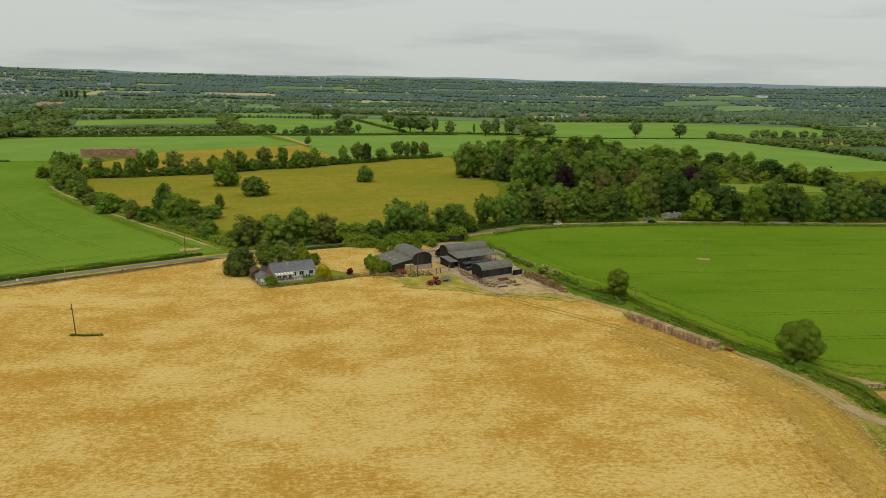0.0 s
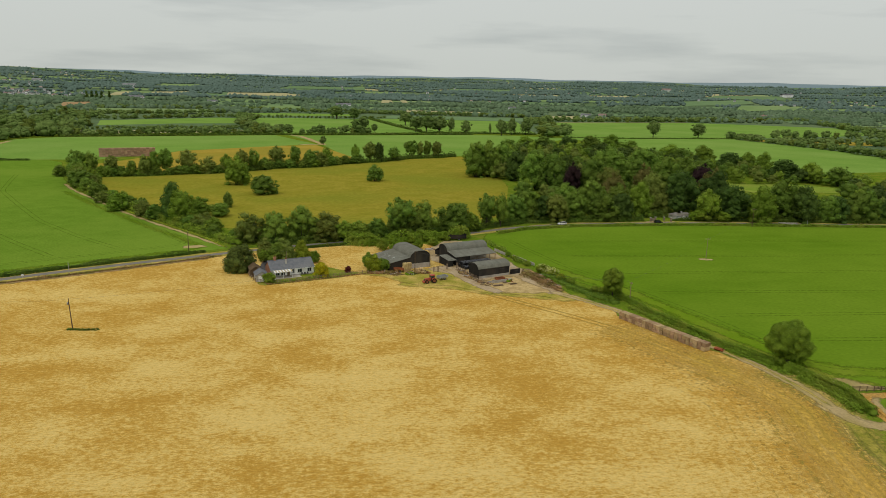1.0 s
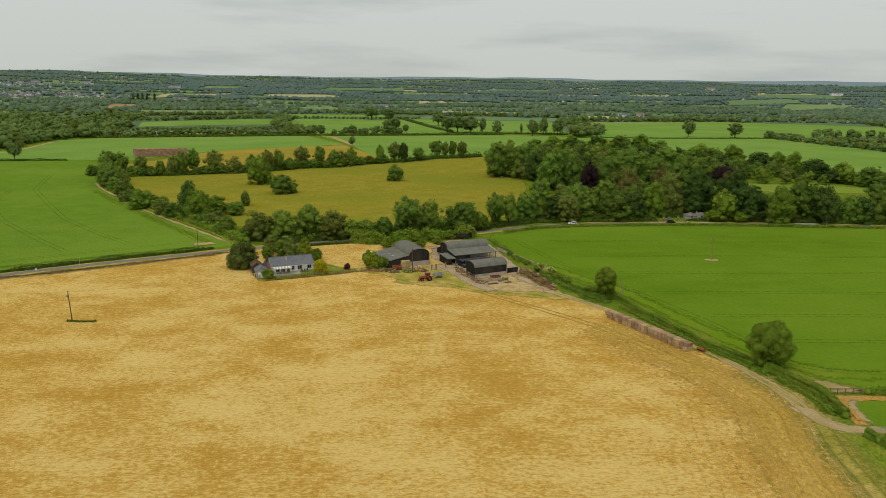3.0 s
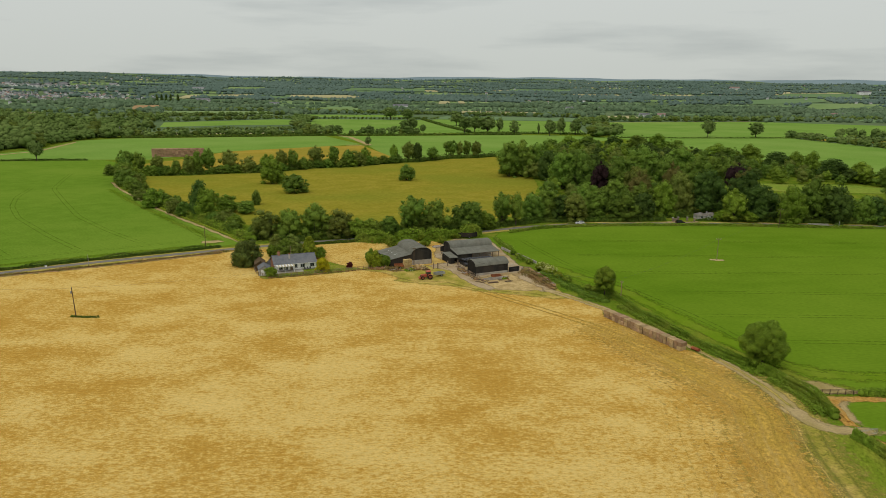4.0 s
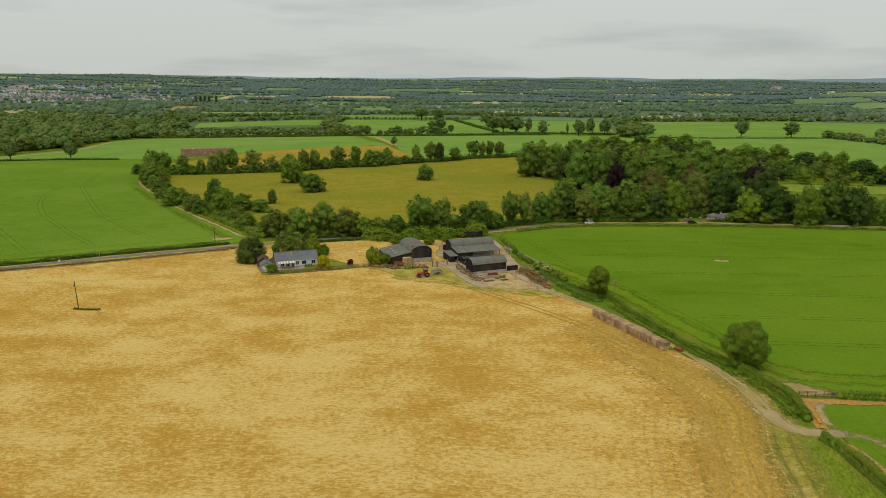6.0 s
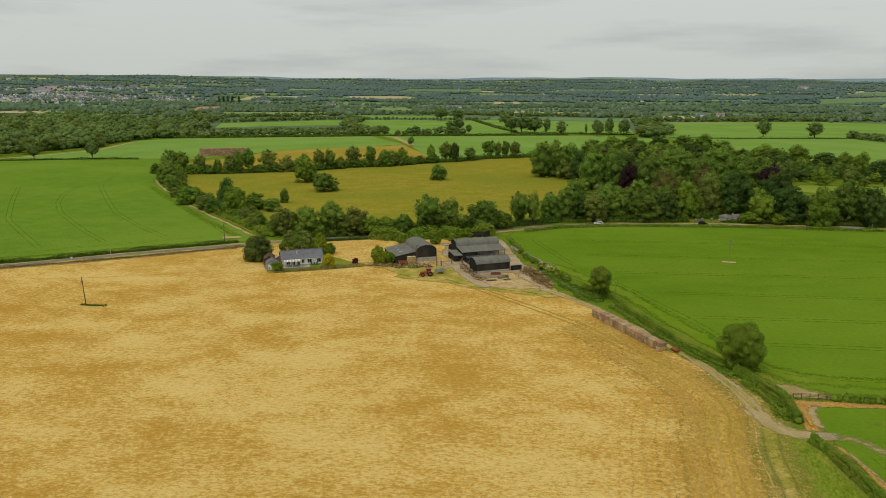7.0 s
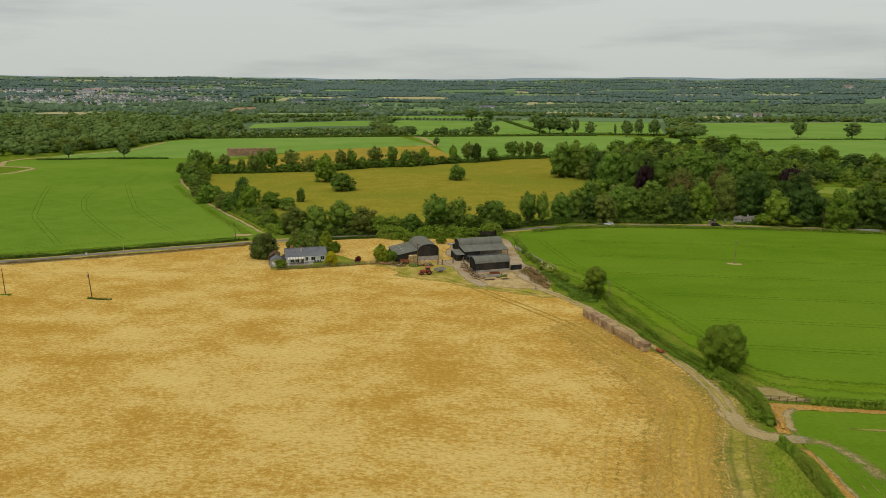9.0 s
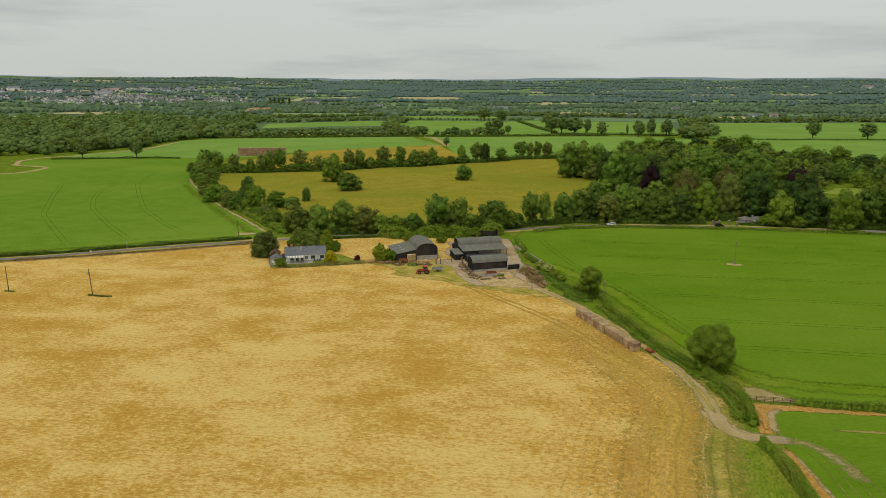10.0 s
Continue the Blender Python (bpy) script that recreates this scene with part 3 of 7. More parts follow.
def crown_mesh(name, seed, mat, height, width, bottom, billows, leaves, leaf, shape="round", skirt=0.78):
    """A crown of many overlapping billows of foliage, each roughened by leaf sprays: uneven outline, shaded hollows."""
    rng = np.random.default_rng(seed)
    h = height - bottom
    a, b = width / 2, h / 2
    mid = np.array([0, 0, bottom + b])
    big = 0.56 if billows < 14 else 0.44 if billows < 24 else 0.34 if billows < 50 else 0.28
    cs, rs = [], []
    ph = rng.uniform(0, 6.28, 4)
    for i in range(billows):
        f = (i + 0.5) / billows
        ang = i * 2.399963 + rng.uniform(-0.45, 0.45)
        if shape == "column":
            r = width * 0.26 * rng.uniform(0.8, 1.2)
            rad = a * math.sin(math.pi * min(0.97, 0.15 + 0.8 * f)) * rng.uniform(0.2, 0.6)
            cs.append((rad * math.cos(ang), rad * math.sin(ang), bottom + h * f * 0.97))
            rs.append((r, r, r * 1.5))
            continue
        uz = max(-0.92, min(1.0, 1.0 - 1.86 * f + rng.uniform(-0.08, 0.08)))
        ur = math.sqrt(1 - uz * uz) if uz > 0 else math.sqrt(1 - (skirt * uz) ** 2)
        d = np.array([ur * math.cos(ang), ur * math.sin(ang), uz])
        swell = 1 + 0.14 * math.sin(2 * ang + ph[0]) * ur + 0.10 * math.sin(3 * ang + ph[1] + 2 * uz) + rng.uniform(-0.20, 0.14)
        taper = 1 - 0.14 * max(0.0, uz)
        r = a * big * rng.choice([0.5, 0.75, 1.0, 1.3]) * rng.uniform(0.85, 1.15)
        rv = r * rng.uniform(0.70, 0.98) * (0.55 + 0.45 * h / width)
        out = np.array([(a * taper * swell - r * 0.75), (a * taper * swell - r * 0.75), (b * swell - rv * 0.75)])
        cs.append(mid + d * out)
        rs.append((r, r, rv))
    cs, rs = np.array(cs), np.array(rs)
    if shape == "round":
        cs, rs = np.concatenate([cs, [mid]]), np.concatenate([rs, [[a * 0.66, a * 0.66, b * 0.78]]])
    share = rs[:, 0] * rs[:, 2]
    which = rng.choice(len(cs), leaves * 4, p=share / share.sum())
    dirs = rng.normal(0, 1, (leaves * 4, 3))
    dirs[:, 2] += 0.30
    dirs /= np.linalg.norm(dirs, axis=1)[:, None]
    pos = cs[which] + dirs * rs[which] * rng.uniform(0.84, 1.17, leaves * 4)[:, None]
    deep = np.zeros(len(pos), bool)
    for k in range(len(cs)):
        deep |= (which != k) & (np.linalg.norm((pos - cs[k]) / rs[k], axis=1) < 0.88)
    ok = np.where(~deep & (pos[:, 2] > bottom - 0.1))[0][:leaves]
    pos, dirs = pos[ok], dirs[ok]
    wide = np.percentile(np.hypot(pos[:, 0], pos[:, 1]), 96)
    tall = np.percentile(pos[:, 2], 99.5)
    fit_s = np.array([a / wide, a / wide, (height - bottom) / (tall - bottom)])
    base = np.array([0, 0, bottom])
    pos, cs, rs = (pos - base) * fit_s + base, (cs - base) * fit_s + base, rs * fit_s
    q = leaf_quads(rng, pos, dirs, leaf, 0.75)
    balls = lumps(rng, cs, rs * 0.81)
    hub = np.array([0, 0, bottom + h * 0.25])
    dome = (pos - hub) / np.array([width, width, h])
    dome /= np.linalg.norm(dome, axis=1)[:, None] + 1e-9
    dome = dome * 0.3 + dirs * 0.7 + np.array([0, 0, 0.10])
    dome /= np.linalg.norm(dome, axis=1)[:, None] + 1e-9
    nrm = soft_normals(q, dome, balls, cs - np.array([0, 0, 1.0]) * rs[:, 2:] * 0.12, 0.45)
    me = quads_mesh(name, q, mat, balls, ICO_F, nrm)
    SOFT[me] = (nrm, len(q))
    return me


def trunk_mesh(name, seed, height, radius, bottom, width):
    """A tapered trunk with limbs that reach into the crown."""
    rng = np.random.default_rng(seed + 77)
    bm = bmesh.new()
    rod(bm, (0, 0, -0.4), (rng.normal(0, 0.1), rng.normal(0, 0.1), bottom + 0.25 * (height - bottom)), radius * 1.25, radius * 0.75)
    for k in range(5):
        a = k * 1.26 + rng.uniform(-0.3, 0.3)
        z0 = bottom * rng.uniform(0.8, 1.15)
        reach = width * 0.3
        rod(bm, (0, 0, z0), (math.cos(a) * reach, math.sin(a) * reach, bottom + (height - bottom) * rng.uniform(0.35, 0.65)), radius * 0.5, radius * 0.15, n=6)
    rod(bm, (0, 0, bottom), (0, 0, height * 0.85), radius * 0.7, radius * 0.15, n=6)
    me = bpy.data.meshes.new(name)
    bm.to_mesh(me)
    bm.free()
    me.materials.append(M["bark"])
    return me


MASTERS = {}


def joined_trees(name, spots, label, category="woodland"):
    """Trees too deep in the wood to count, joined kind by kind; spots holds kind, x, y, height, width, turn."""
    for key in sorted({q[0] for q in spots}):
        crown, trunk, h0, w0 = MASTERS[key]
        soft, nq = SOFT[crown]
        co = np.empty(len(crown.vertices) * 3)
        crown.vertices.foreach_get("co", co)
        co = co.reshape(-1, 3)
        qs, ts, ns, nts = [], [], [], []
        for _, x, y, h, w, a in (q for q in spots if q[0] == key):
            c, s_ = math.cos(a), math.sin(a)
            v = co * np.array([w / w0, w / w0, h / h0])
            v = np.stack([v[:, 0] * c - v[:, 1] * s_ + x, v[:, 0] * s_ + v[:, 1] * c + y, v[:, 2]], 1)
            sn = np.stack([soft[:, 0] * c - soft[:, 1] * s_, soft[:, 0] * s_ + soft[:, 1] * c, soft[:, 2]], 1)
            qs.append(v[:nq * 4].reshape(-1, 4, 3))
            ts.append(v[nq * 4:].reshape(-1, len(ICO_V), 3))
            ns.append(sn[:nq * 4])
            nts.append(sn[nq * 4:])
        tagged(new(name, quads_mesh(name, np.concatenate(qs), MAT_KEY[crown.materials[0]], np.concatenate(ts), ICO_F, np.concatenate(ns + nts))), label, category, kind="stuff")


def tree_kind(key, seed, mat, height, width, bottom, billows, leaves, leaf, shape="round", skirt=0.78):
    MASTERS[key] = (crown_mesh("crown", seed, mat, height, width, bottom, billows, leaves, leaf, shape, skirt),
                    trunk_mesh("trunk", seed, height, max(0.16, height * 0.022), bottom, width), height, width)


def tree(key, x, y, height=None, width=None, label="broadleaf tree in full summer leaf", category="tree", group="", name="tree", turn=None, rng=random):
    crown, trunk, h0, w0 = MASTERS[key]
    height = height or h0
    width = width or w0 * height / h0
    ob = thing(name, pose(x, y, 0.02, 0, 0, rng.uniform(0, 360) if turn is None else turn), label, category, group)
    ob.scale = (width / w0, width / w0, height / h0)
    for nm, me in (("trunk", trunk), ("crown", crown)):
        o = new(nm, me)
        o.parent = ob
    return ob


def hedge(name, points, width, height, mat, label, leaf=0.35, per_metre=26, seed=0, uneven=0.25, blossom=0, group="", category="hedge"):
    """A hedge along a line: a core of uneven lumps under many leaf sprays."""
    rng = np.random.default_rng(seed)
    c, nrm, s = smooth_line(points, 1.0)
    length = s[-1]
    k = int(length * per_metre)
    f = rng.uniform(0, len(c) - 1.001, k)
    i = f.astype(int)
    base = c[i] + (c[i + 1] - c[i]) * (f - i)[:, None]
    nn = nrm[i]
    wob = 1 + uneven * np.sin(f * 0.37 + seed) * np.sin(f * 0.11 + 1.3 * seed) + rng.normal(0, uneven * 0.35, k)
    ang = rng.uniform(-0.12, math.pi + 0.12, k)
    side, up = np.cos(ang), np.maximum(np.sin(ang), 0.0)
    up = np.where(np.abs(side) > 0.75, up * rng.uniform(0.2, 1, k), up ** 0.5)
    pos = np.concatenate([base + nn * (side * width / 2 * wob)[:, None], (0.1 + up * height * wob)[:, None]], 1)
    out = np.concatenate([nn * side[:, None], (up + 0.2)[:, None]], 1)
    q = leaf_quads(rng, pos, out, leaf)
    m = max(2, int(length / (width * 0.42)))
    ci = np.linspace(0, len(c) - 1, m).astype(int)
    cores = np.concatenate([c[ci] + rng.normal(0, width * 0.06, (m, 2)), np.full((m, 1), height * 0.42)], 1)
    balls = lumps(rng, cores, np.tile([width * 0.35, width * 0.35, height * 0.44], (m, 1)), 0.16)
    on = out / (np.linalg.norm(out, axis=1)[:, None] + 1e-9)
    me = quads_mesh(name, q, mat, balls, ICO_F, soft_normals(q, on, balls, cores - np.array([0, 0, height * 0.3]), 0.6))
    ob = tagged(new(name, me), label, category, group)
    if blossom:
        j = rng.choice(k, blossom)
        b = new("blossom", quads_mesh("blossom", leaf_quads(rng, pos[j] + out[j] * 0.15, out[j], leaf * 0.7), "blossom"))
        b.parent = ob
    return ob


OCT_V = np.array([(1, 0, 0), (-1, 0, 0), (0, 1, 0), (0, -1, 0), (0, 0, 1), (0, 0, -1)], float)
OCT_F = np.array([(0, 2, 4), (2, 1, 4), (1, 3, 4), (3, 0, 4), (2, 0, 5), (1, 2, 5), (3, 1, 5), (0, 3, 5)])


def scatter_stuff(name, pts, size, mat, label, category, seed=0, leaves=6, simple=False):
    """Many far tree crowns joined into one mesh; pts holds x, y, z and size is each crown's height."""
    rng = np.random.default_rng(seed)
    pts, size = np.asarray(pts, float), np.asarray(size, float)
    k = len(pts)
    base_v, base_f = (OCT_V * 1.25, OCT_F) if simple else (ICO_V, ICO_F)
    v = base_v[None] * (1 + rng.normal(0, 0.24, (k, len(base_v), 1)))
    sc = np.stack([size * rng.uniform(0.42, 0.85, k), size * rng.uniform(0.42, 0.75, k), size * 0.5], 1)
    v = v * sc[:, None]
    a = rng.normal(0, 0.5, k)
    ca, sa = np.cos(a)[:, None], np.sin(a)[:, None]
    v = np.stack([v[..., 0] * ca - v[..., 1] * sa, v[..., 0] * sa + v[..., 1] * ca, v[..., 2]], 2)
    v += np.concatenate([pts[:, :2], (pts[:, 2] + size * 0.46)[:, None]], 1)[:, None]
    q, dome = np.zeros((0, 4, 3)), np.zeros((0, 3))
    mid_c = np.concatenate([pts[:, :2], (pts[:, 2] + size * 0.2)[:, None]], 1)
    if leaves:
        d = rng.normal(0, 1, (k, leaves, 3))
        d[..., 2] = np.abs(d[..., 2])
        d /= np.linalg.norm(d, axis=2)[..., None]
        pos = pts[:, None] + np.array([0, 0, 1.0]) * (size * 0.46)[:, None, None] + d * sc[:, None] * 0.98
        q = leaf_quads(rng, pos.reshape(-1, 3), d.reshape(-1, 3), np.repeat(size * 0.14, leaves)[:, None])
        dome = d.reshape(-1, 3)
    return tagged(new(name, quads_mesh(name, q, mat, v, base_f, soft_normals(q, dome, v, mid_c))), label, category, kind="stuff")

# ---- ground: one sheet to the horizon ----


def rise(x, y):
    """Land flat round the farm, rising slowly to far low hills, shaped to fit the camera's horizon."""
    d = min(4650.0, math.hypot(x - 35, y))
    z = 128 * (max(0.0, d - 1600) / 3250) ** 1.4
    a = math.atan2(x - 35, y)
    k = min(1.0, max(0.0, (d - 3300) / 1400))
    return z + k * (5 * math.sin(a * 9 + 1.0) + 3.5 * math.sin(a * 23 + 2.2) + 2.0 * math.sin(a * 51))


def ground():
    angles = np.concatenate([np.linspace(-62, 48, 221), np.linspace(52, 294, 60)])
    radii = [0.0, 150, 400, 800, 1200] + list(np.arange(1600, 4860, 100)) + [4870]
    verts, faces = [(35, 0, 0)], []
    k = len(angles)
    for r in radii[1:]:
        for a in angles:
            x, y = 35 + r * math.sin(radians(a)), r * math.cos(radians(a))
            verts.append((x, y, rise(x, y)))
    for j in range(k):
        faces.append((0, 1 + (j + 1) % k, 1 + j))
    for i in range(len(radii) - 2):
        for j in range(k):
            a, b = 1 + i * k + j, 1 + i * k + (j + 1) % k
            faces.append((a, b, b + k, a + k))
    return tagged(mesh_object("ground", verts, faces, "land", smooth=True), "farmland plain rising to far low hills", "ground", kind="structure")


ground()


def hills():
    """Low hills, haze painted into their colour, that close the plain far behind everything."""
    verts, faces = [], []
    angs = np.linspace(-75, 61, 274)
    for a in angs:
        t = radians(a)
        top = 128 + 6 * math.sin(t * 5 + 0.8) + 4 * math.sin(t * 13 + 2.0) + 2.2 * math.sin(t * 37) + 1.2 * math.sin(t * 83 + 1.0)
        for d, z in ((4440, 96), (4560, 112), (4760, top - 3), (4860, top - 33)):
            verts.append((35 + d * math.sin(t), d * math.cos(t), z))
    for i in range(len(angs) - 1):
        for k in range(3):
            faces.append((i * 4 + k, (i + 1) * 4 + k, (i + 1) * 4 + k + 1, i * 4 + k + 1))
    return tagged(mesh_object("backdrop", verts, faces, "hill_haze", smooth=True), "low hills on the horizon tinted blue-green for haze", "hills", kind="structure")


hills()

# field plan: outlines in metres
CLEAR = [(176, 470), (198, 458), (256, 466), (268, 486), (246, 502), (190, 497)]
area_base = [(-700, -200), (-720, 330), (-560, 620), (-520, 840), (-240, 930), (-60, 1010), (150, 1020), (300, 900), (460, 720), (620, -200)]
ROAD = [(-420, 40), (-300, 105), (-220, 152), (-144, 202), (-132, 213), (-118, 224), (-102, 236), (-85, 248), (-70, 258), (-57, 267), (-38, 278), (-14, 288), (8, 298),
        (22, 309), (35, 318), (48, 324), (61, 329), (88, 335), (115, 340), (141, 343), (167, 345), (198, 347), (260, 352), (360, 362), (560, 390)]
HEDGE_R = [(27, 247), (33, 240), (38, 231), (45, 222), (52, 215), (58, 209), (62, 197), (67, 186), (73, 173), (78, 164), (83, 157), (88, 149), (91, 141), (92, 135), (92, 129)]
FIELD_EDGE = [(53, 190), (61, 181), (70, 165), (78, 155), (83, 145), (86, 138), (86, 128), (84, 119), (84, 104), (82, 80), (78, 30)]

area("pasture", area_base, 0.015, "rough_grass", "rough green grass between the fields", "grass")
STUBBLE = [(-460, -20), (-300, 98), (-220, 145), (-143, 197), (-127, 208), (-106, 225), (-83, 245), (-57, 262), (-36, 273), (-14, 282), (0, 270), (10, 235), (16, 211), (31, 210), (40, 208), (45, 205), (51, 197)] + FIELD_EDGE + [(60, -200), (-460, -200)]
area("stubble_field", STUBBLE, 0.03, "stubble", "golden harvested stubble field with pale straw streaks", rough=0.6, step=2.5)

CROP_R = [(20, 300), (18, 290), (14, 287), (20, 276), (27, 258), (33, 244), (40, 230), (52, 217), (60, 208), (67, 190), (76, 172), (85, 160), (91, 146), (102, 146), (118, 147), (260, 170), (560, 230), (560, 382),
          (360, 355), (198, 340), (167, 338), (141, 336), (115, 333), (88, 328), (61, 322), (48, 317), (35, 311)]
area("crop_field_east", CROP_R, 0.03, "crop", "bright green young cereal crop with tramlines", rough=0.3)

CROP_L = [(-560, -20), (-300, 116), (-220, 164), (-144, 212), (-118, 233), (-102, 245), (-87, 256), (-82, 260), (-99, 275), (-110, 285), (-130, 303), (-155, 327), (-173, 346), (-191, 365), (-218, 394), (-235, 418),
          (-268, 470), (-300, 528), (-318, 541), (-368, 532), (-428, 498), (-447, 486), (-422, 451), (-385, 443), (-376, 393), (-480, 360), (-760, 300)]
area("crop_field_west", CROP_L, 0.03, "crop_left", "broad green cereal field on a gentle slope", rough=0.4)

FIELD_2 = [(-430, 500), (-389, 523), (-317, 546), (-285, 553), (-253, 640), (-181, 722), (-152, 757), (-226, 872), (-439, 765), (-461, 722), (-430, 610), (-445, 540)]
area("pasture_north_west", FIELD_2, 0.03, "crop_pale", "green field behind a thin hedge")
MEADOW = [(-236, 424), (-250, 447), (-225, 452), (-205, 458), (-183, 475), (-170, 478), (-146, 501), (-132, 522), (-109, 533), (-80, 571), (-61, 583), (-38, 619), (-15, 631), (6, 654), (30, 560), (38, 455), (35, 405), (30, 340), (-4, 313), (-42, 303), (-65, 296), (-92, 293), (-120, 318), (-155, 350)]
area("rough_meadow", MEADOW, 0.03, "meadow", "rough ochre-green hay meadow dotted with trees", rough=0.8)
GOLD = [(-276, 505), (-262, 560), (-253, 642), (-181, 722), (-148, 742), (-84, 610), (-112, 548), (-134, 530), (-150, 510), (-172, 488), (-190, 482), (-210, 468), (-252, 462)]
area("ripe_strip", GOLD, 0.05, "gold", "strip of ripe golden grass behind a hedge")
area("field_north", [(-148, 762), (-215, 885), (-190, 880), (-13, 954), (63, 976), (149, 945), (110, 860), (60, 720), (5, 662), (-88, 605)], 0.03, "crop_pale", "pale green cereal field")
area("field_far_north", [(-375, 1300), (-368, 1325), (-177, 1365), (-90, 1110), (-48, 992), (-221, 912), (-290, 985)], 0.03, "crop_pale", "pale green far field")
area("field_far_middle", [(-170, 1365), (-150, 1400), (110, 1400), (112, 1015), (-14, 978), (-46, 995)], 0.03, "crop_pale", "pale green field with single trees")
area("field_far_back", [(-167, 1420), (-150, 1560), (137, 1580), (125, 1420)], 0.03, "crop_haze", "far green field tinted blue for haze")
area("field_far_east", [(140, 1030), (180, 1396), (413, 1502), (762, 1650), (747, 1425), (698, 1200), (472, 1062), (391, 1019), (413, 940), (440, 859), (452, 780), (456, 715), (400, 600), (340, 540), (290, 530), (150, 940)], 0.03, "crop_pale", "wide pale green field with two lone trees")
tagged(ribbon("far_field_edge", [(180, 1398), (413, 1504), (762, 1652)], 9, 0.05, "earth", step=12, jitter=1.5, seed=44), "bare pale earth strip along a far hedge", "field edge", kind="structure")
area("field_bottom_west", [(-695, 1330), (-577, 1405), (-522, 1492), (-590, 1645), (-716, 1592), (-802, 1552)], 0.03, "crop_pale", "green far field between hedges")
area("field_mid_west", [(-510, 985), (-436, 1070), (-325, 1130), (-376, 1285), (-440, 1285), (-570, 1110)], 0.03, "crop_pale", "green far field between hedges")
area("far_straw_strip", [(-480, 800), (-300, 905), (-235, 925), (-250, 965), (-330, 955), (-510, 850)], 0.03, "gold_haze", "pale stubble strip behind a hedgerow")
area("far_gold_strip", [(400, 1005), (457, 1012), (618, 1000), (700, 1000), (690, 950), (480, 935), (422, 955)], 0.04, "gold", "strip of ripe golden grass between far hedges")
area("field_small_west", [(-428, 1404), (-232, 1480), (-224, 1600), (-440, 1592), (-483, 1506)], 0.03, "crop_pale", "narrow green far field")
area("field_corner", [(95.2, 138.6), (102.3, 139.6), (118, 142), (260, 165), (420, 120), (300, -60), (120, 40), (101.2, 108), (99.2, 115.4), (97.2, 122.6), (96.4, 129)], 0.03, "crop", "green field corner with wheel marks", rough=0.25)
area("grass_headland", [(86, 126), (92, 124), (95, 118), (97, 108), (99, 80), (95, 30), (78, 30), (82, 80), (84, 104), (84, 119)], 0.05, "headland_grass", "rough green grass margin", "grass", rough=0.5, step=2.5, feather=3.6)
area("farm_yard", [(4, 243), (-3, 237), (3, 233), (7.5, 231), (11, 226), (15, 223.5), (22, 227.5), (26.5, 230), (31, 221), (36.5, 211), (40.5, 211), (37, 222), (31.5, 237), (27, 246), (22, 262), (16, 282), (2, 284), (-4, 268), (-2, 250)], 0.05, "concrete_yard", "worn pale concrete and dirt farmyard", "yard", rough=0.3, step=3)
tagged(ribbon("yard_track", [(0, 243), (4, 237), (8.5, 229), (12.5, 221.5), (17, 214), (22, 209)], 4.0, 0.053, "concrete_yard", step=2, jitter=0.5, seed=31), "dirt track from the yard into a field", "track", kind="structure")
area("yard_margin", [(-10, 216), (6, 214), (16, 209.5), (40, 204.5), (46, 206), (42, 218), (32, 238), (12, 236), (-4, 234)], 0.040, "straw_verge", "dry trodden grass round a farmyard", "grass", rough=0.4, step=2, feather=3.0)
area("straw_litter", [(12.5, 224), (16, 222), (22, 226.5), (26, 229), (30, 222), (36, 212.5), (28, 211.5), (20, 212), (14.5, 216)], 0.052, "litter", "trodden straw litter before a shed", "straw", rough=0.5, step=1.5, feather=2.2)
area("yard_verge", [(-26, 229), (-15, 225), (-5, 217), (6, 218), (16, 211), (31, 209), (40, 207), (39, 210), (24, 214), (14, 218), (6, 228), (-2, 236), (-16, 231)], 0.047, "straw_verge", "worn grass verge with scattered straw", "grass", rough=0.4, step=2.5, feather=2.6)
area("garden_lawn", [(-55.5, 212), (-54, 211), (-41, 218), (-32, 223), (-26, 229), (-34, 232), (-40, 236), (-47, 238), (-60, 240), (-61, 232), (-59, 222)], 0.045, "grass", "cottage lawn", "lawn", rough=0.2)
area("hedge_bank", [(26, 247), (33, 238), (40, 226), (43, 212), (45, 206), (51, 199), (56, 194), (64, 181), (72, 168), (79, 156), (84, 149), (88, 139), (90, 134), (94, 134), (94, 142), (88, 158), (80, 170), (72, 185), (66, 198), (60, 212), (52, 219), (42, 231), (33, 246), (24, 264)], 0.045, "rough_grass", "grassy bank along a field hedge", "grass", rough=0.4)
area("gateway_dung", [(93.0, 128.5), (93.0, 141.0), (102, 142.0), (118, 143.4), (140, 147), (140, 146.4), (118, 142.7), (101, 140.7), (96.2, 139.6), (94.9, 136), (94.6, 128.5)], 0.055, "dung", "trampled straw and dung by the gateway", "dung", rough=0.25, step=1.2, feather=0.9)
tagged(ribbon("gateway_path", [(99, 140.6), (96.4, 139.4), (95.4, 136), (95.3, 131), (96.0, 127.5)], 1.5, 0.057, "gravel", step=1.5, jitter=0.3, seed=34, feather=1.0, worn=0.85), "grey trodden path inside a field gate", "track", kind="structure")
tagged(ribbon("dung_strip", [(95.6, 123.8), (96.6, 119.5), (97.8, 114), (98.9, 109), (101, 98), (103, 80)], 2.3, 0.058, "dung", step=1.5, jitter=0.4, seed=33), "strewn dung along the foot of a hedge", "dung", kind="structure")
tagged(ribbon("dung_edge", [(97.0, 123), (98.2, 118), (99.4, 113), (100.7, 108), (103, 98)], 0.7, 0.06, "gravel", step=1.5, jitter=0.15, seed=35, worn=0.7), "grey trodden edge of a dung strip", "track", kind="structure")
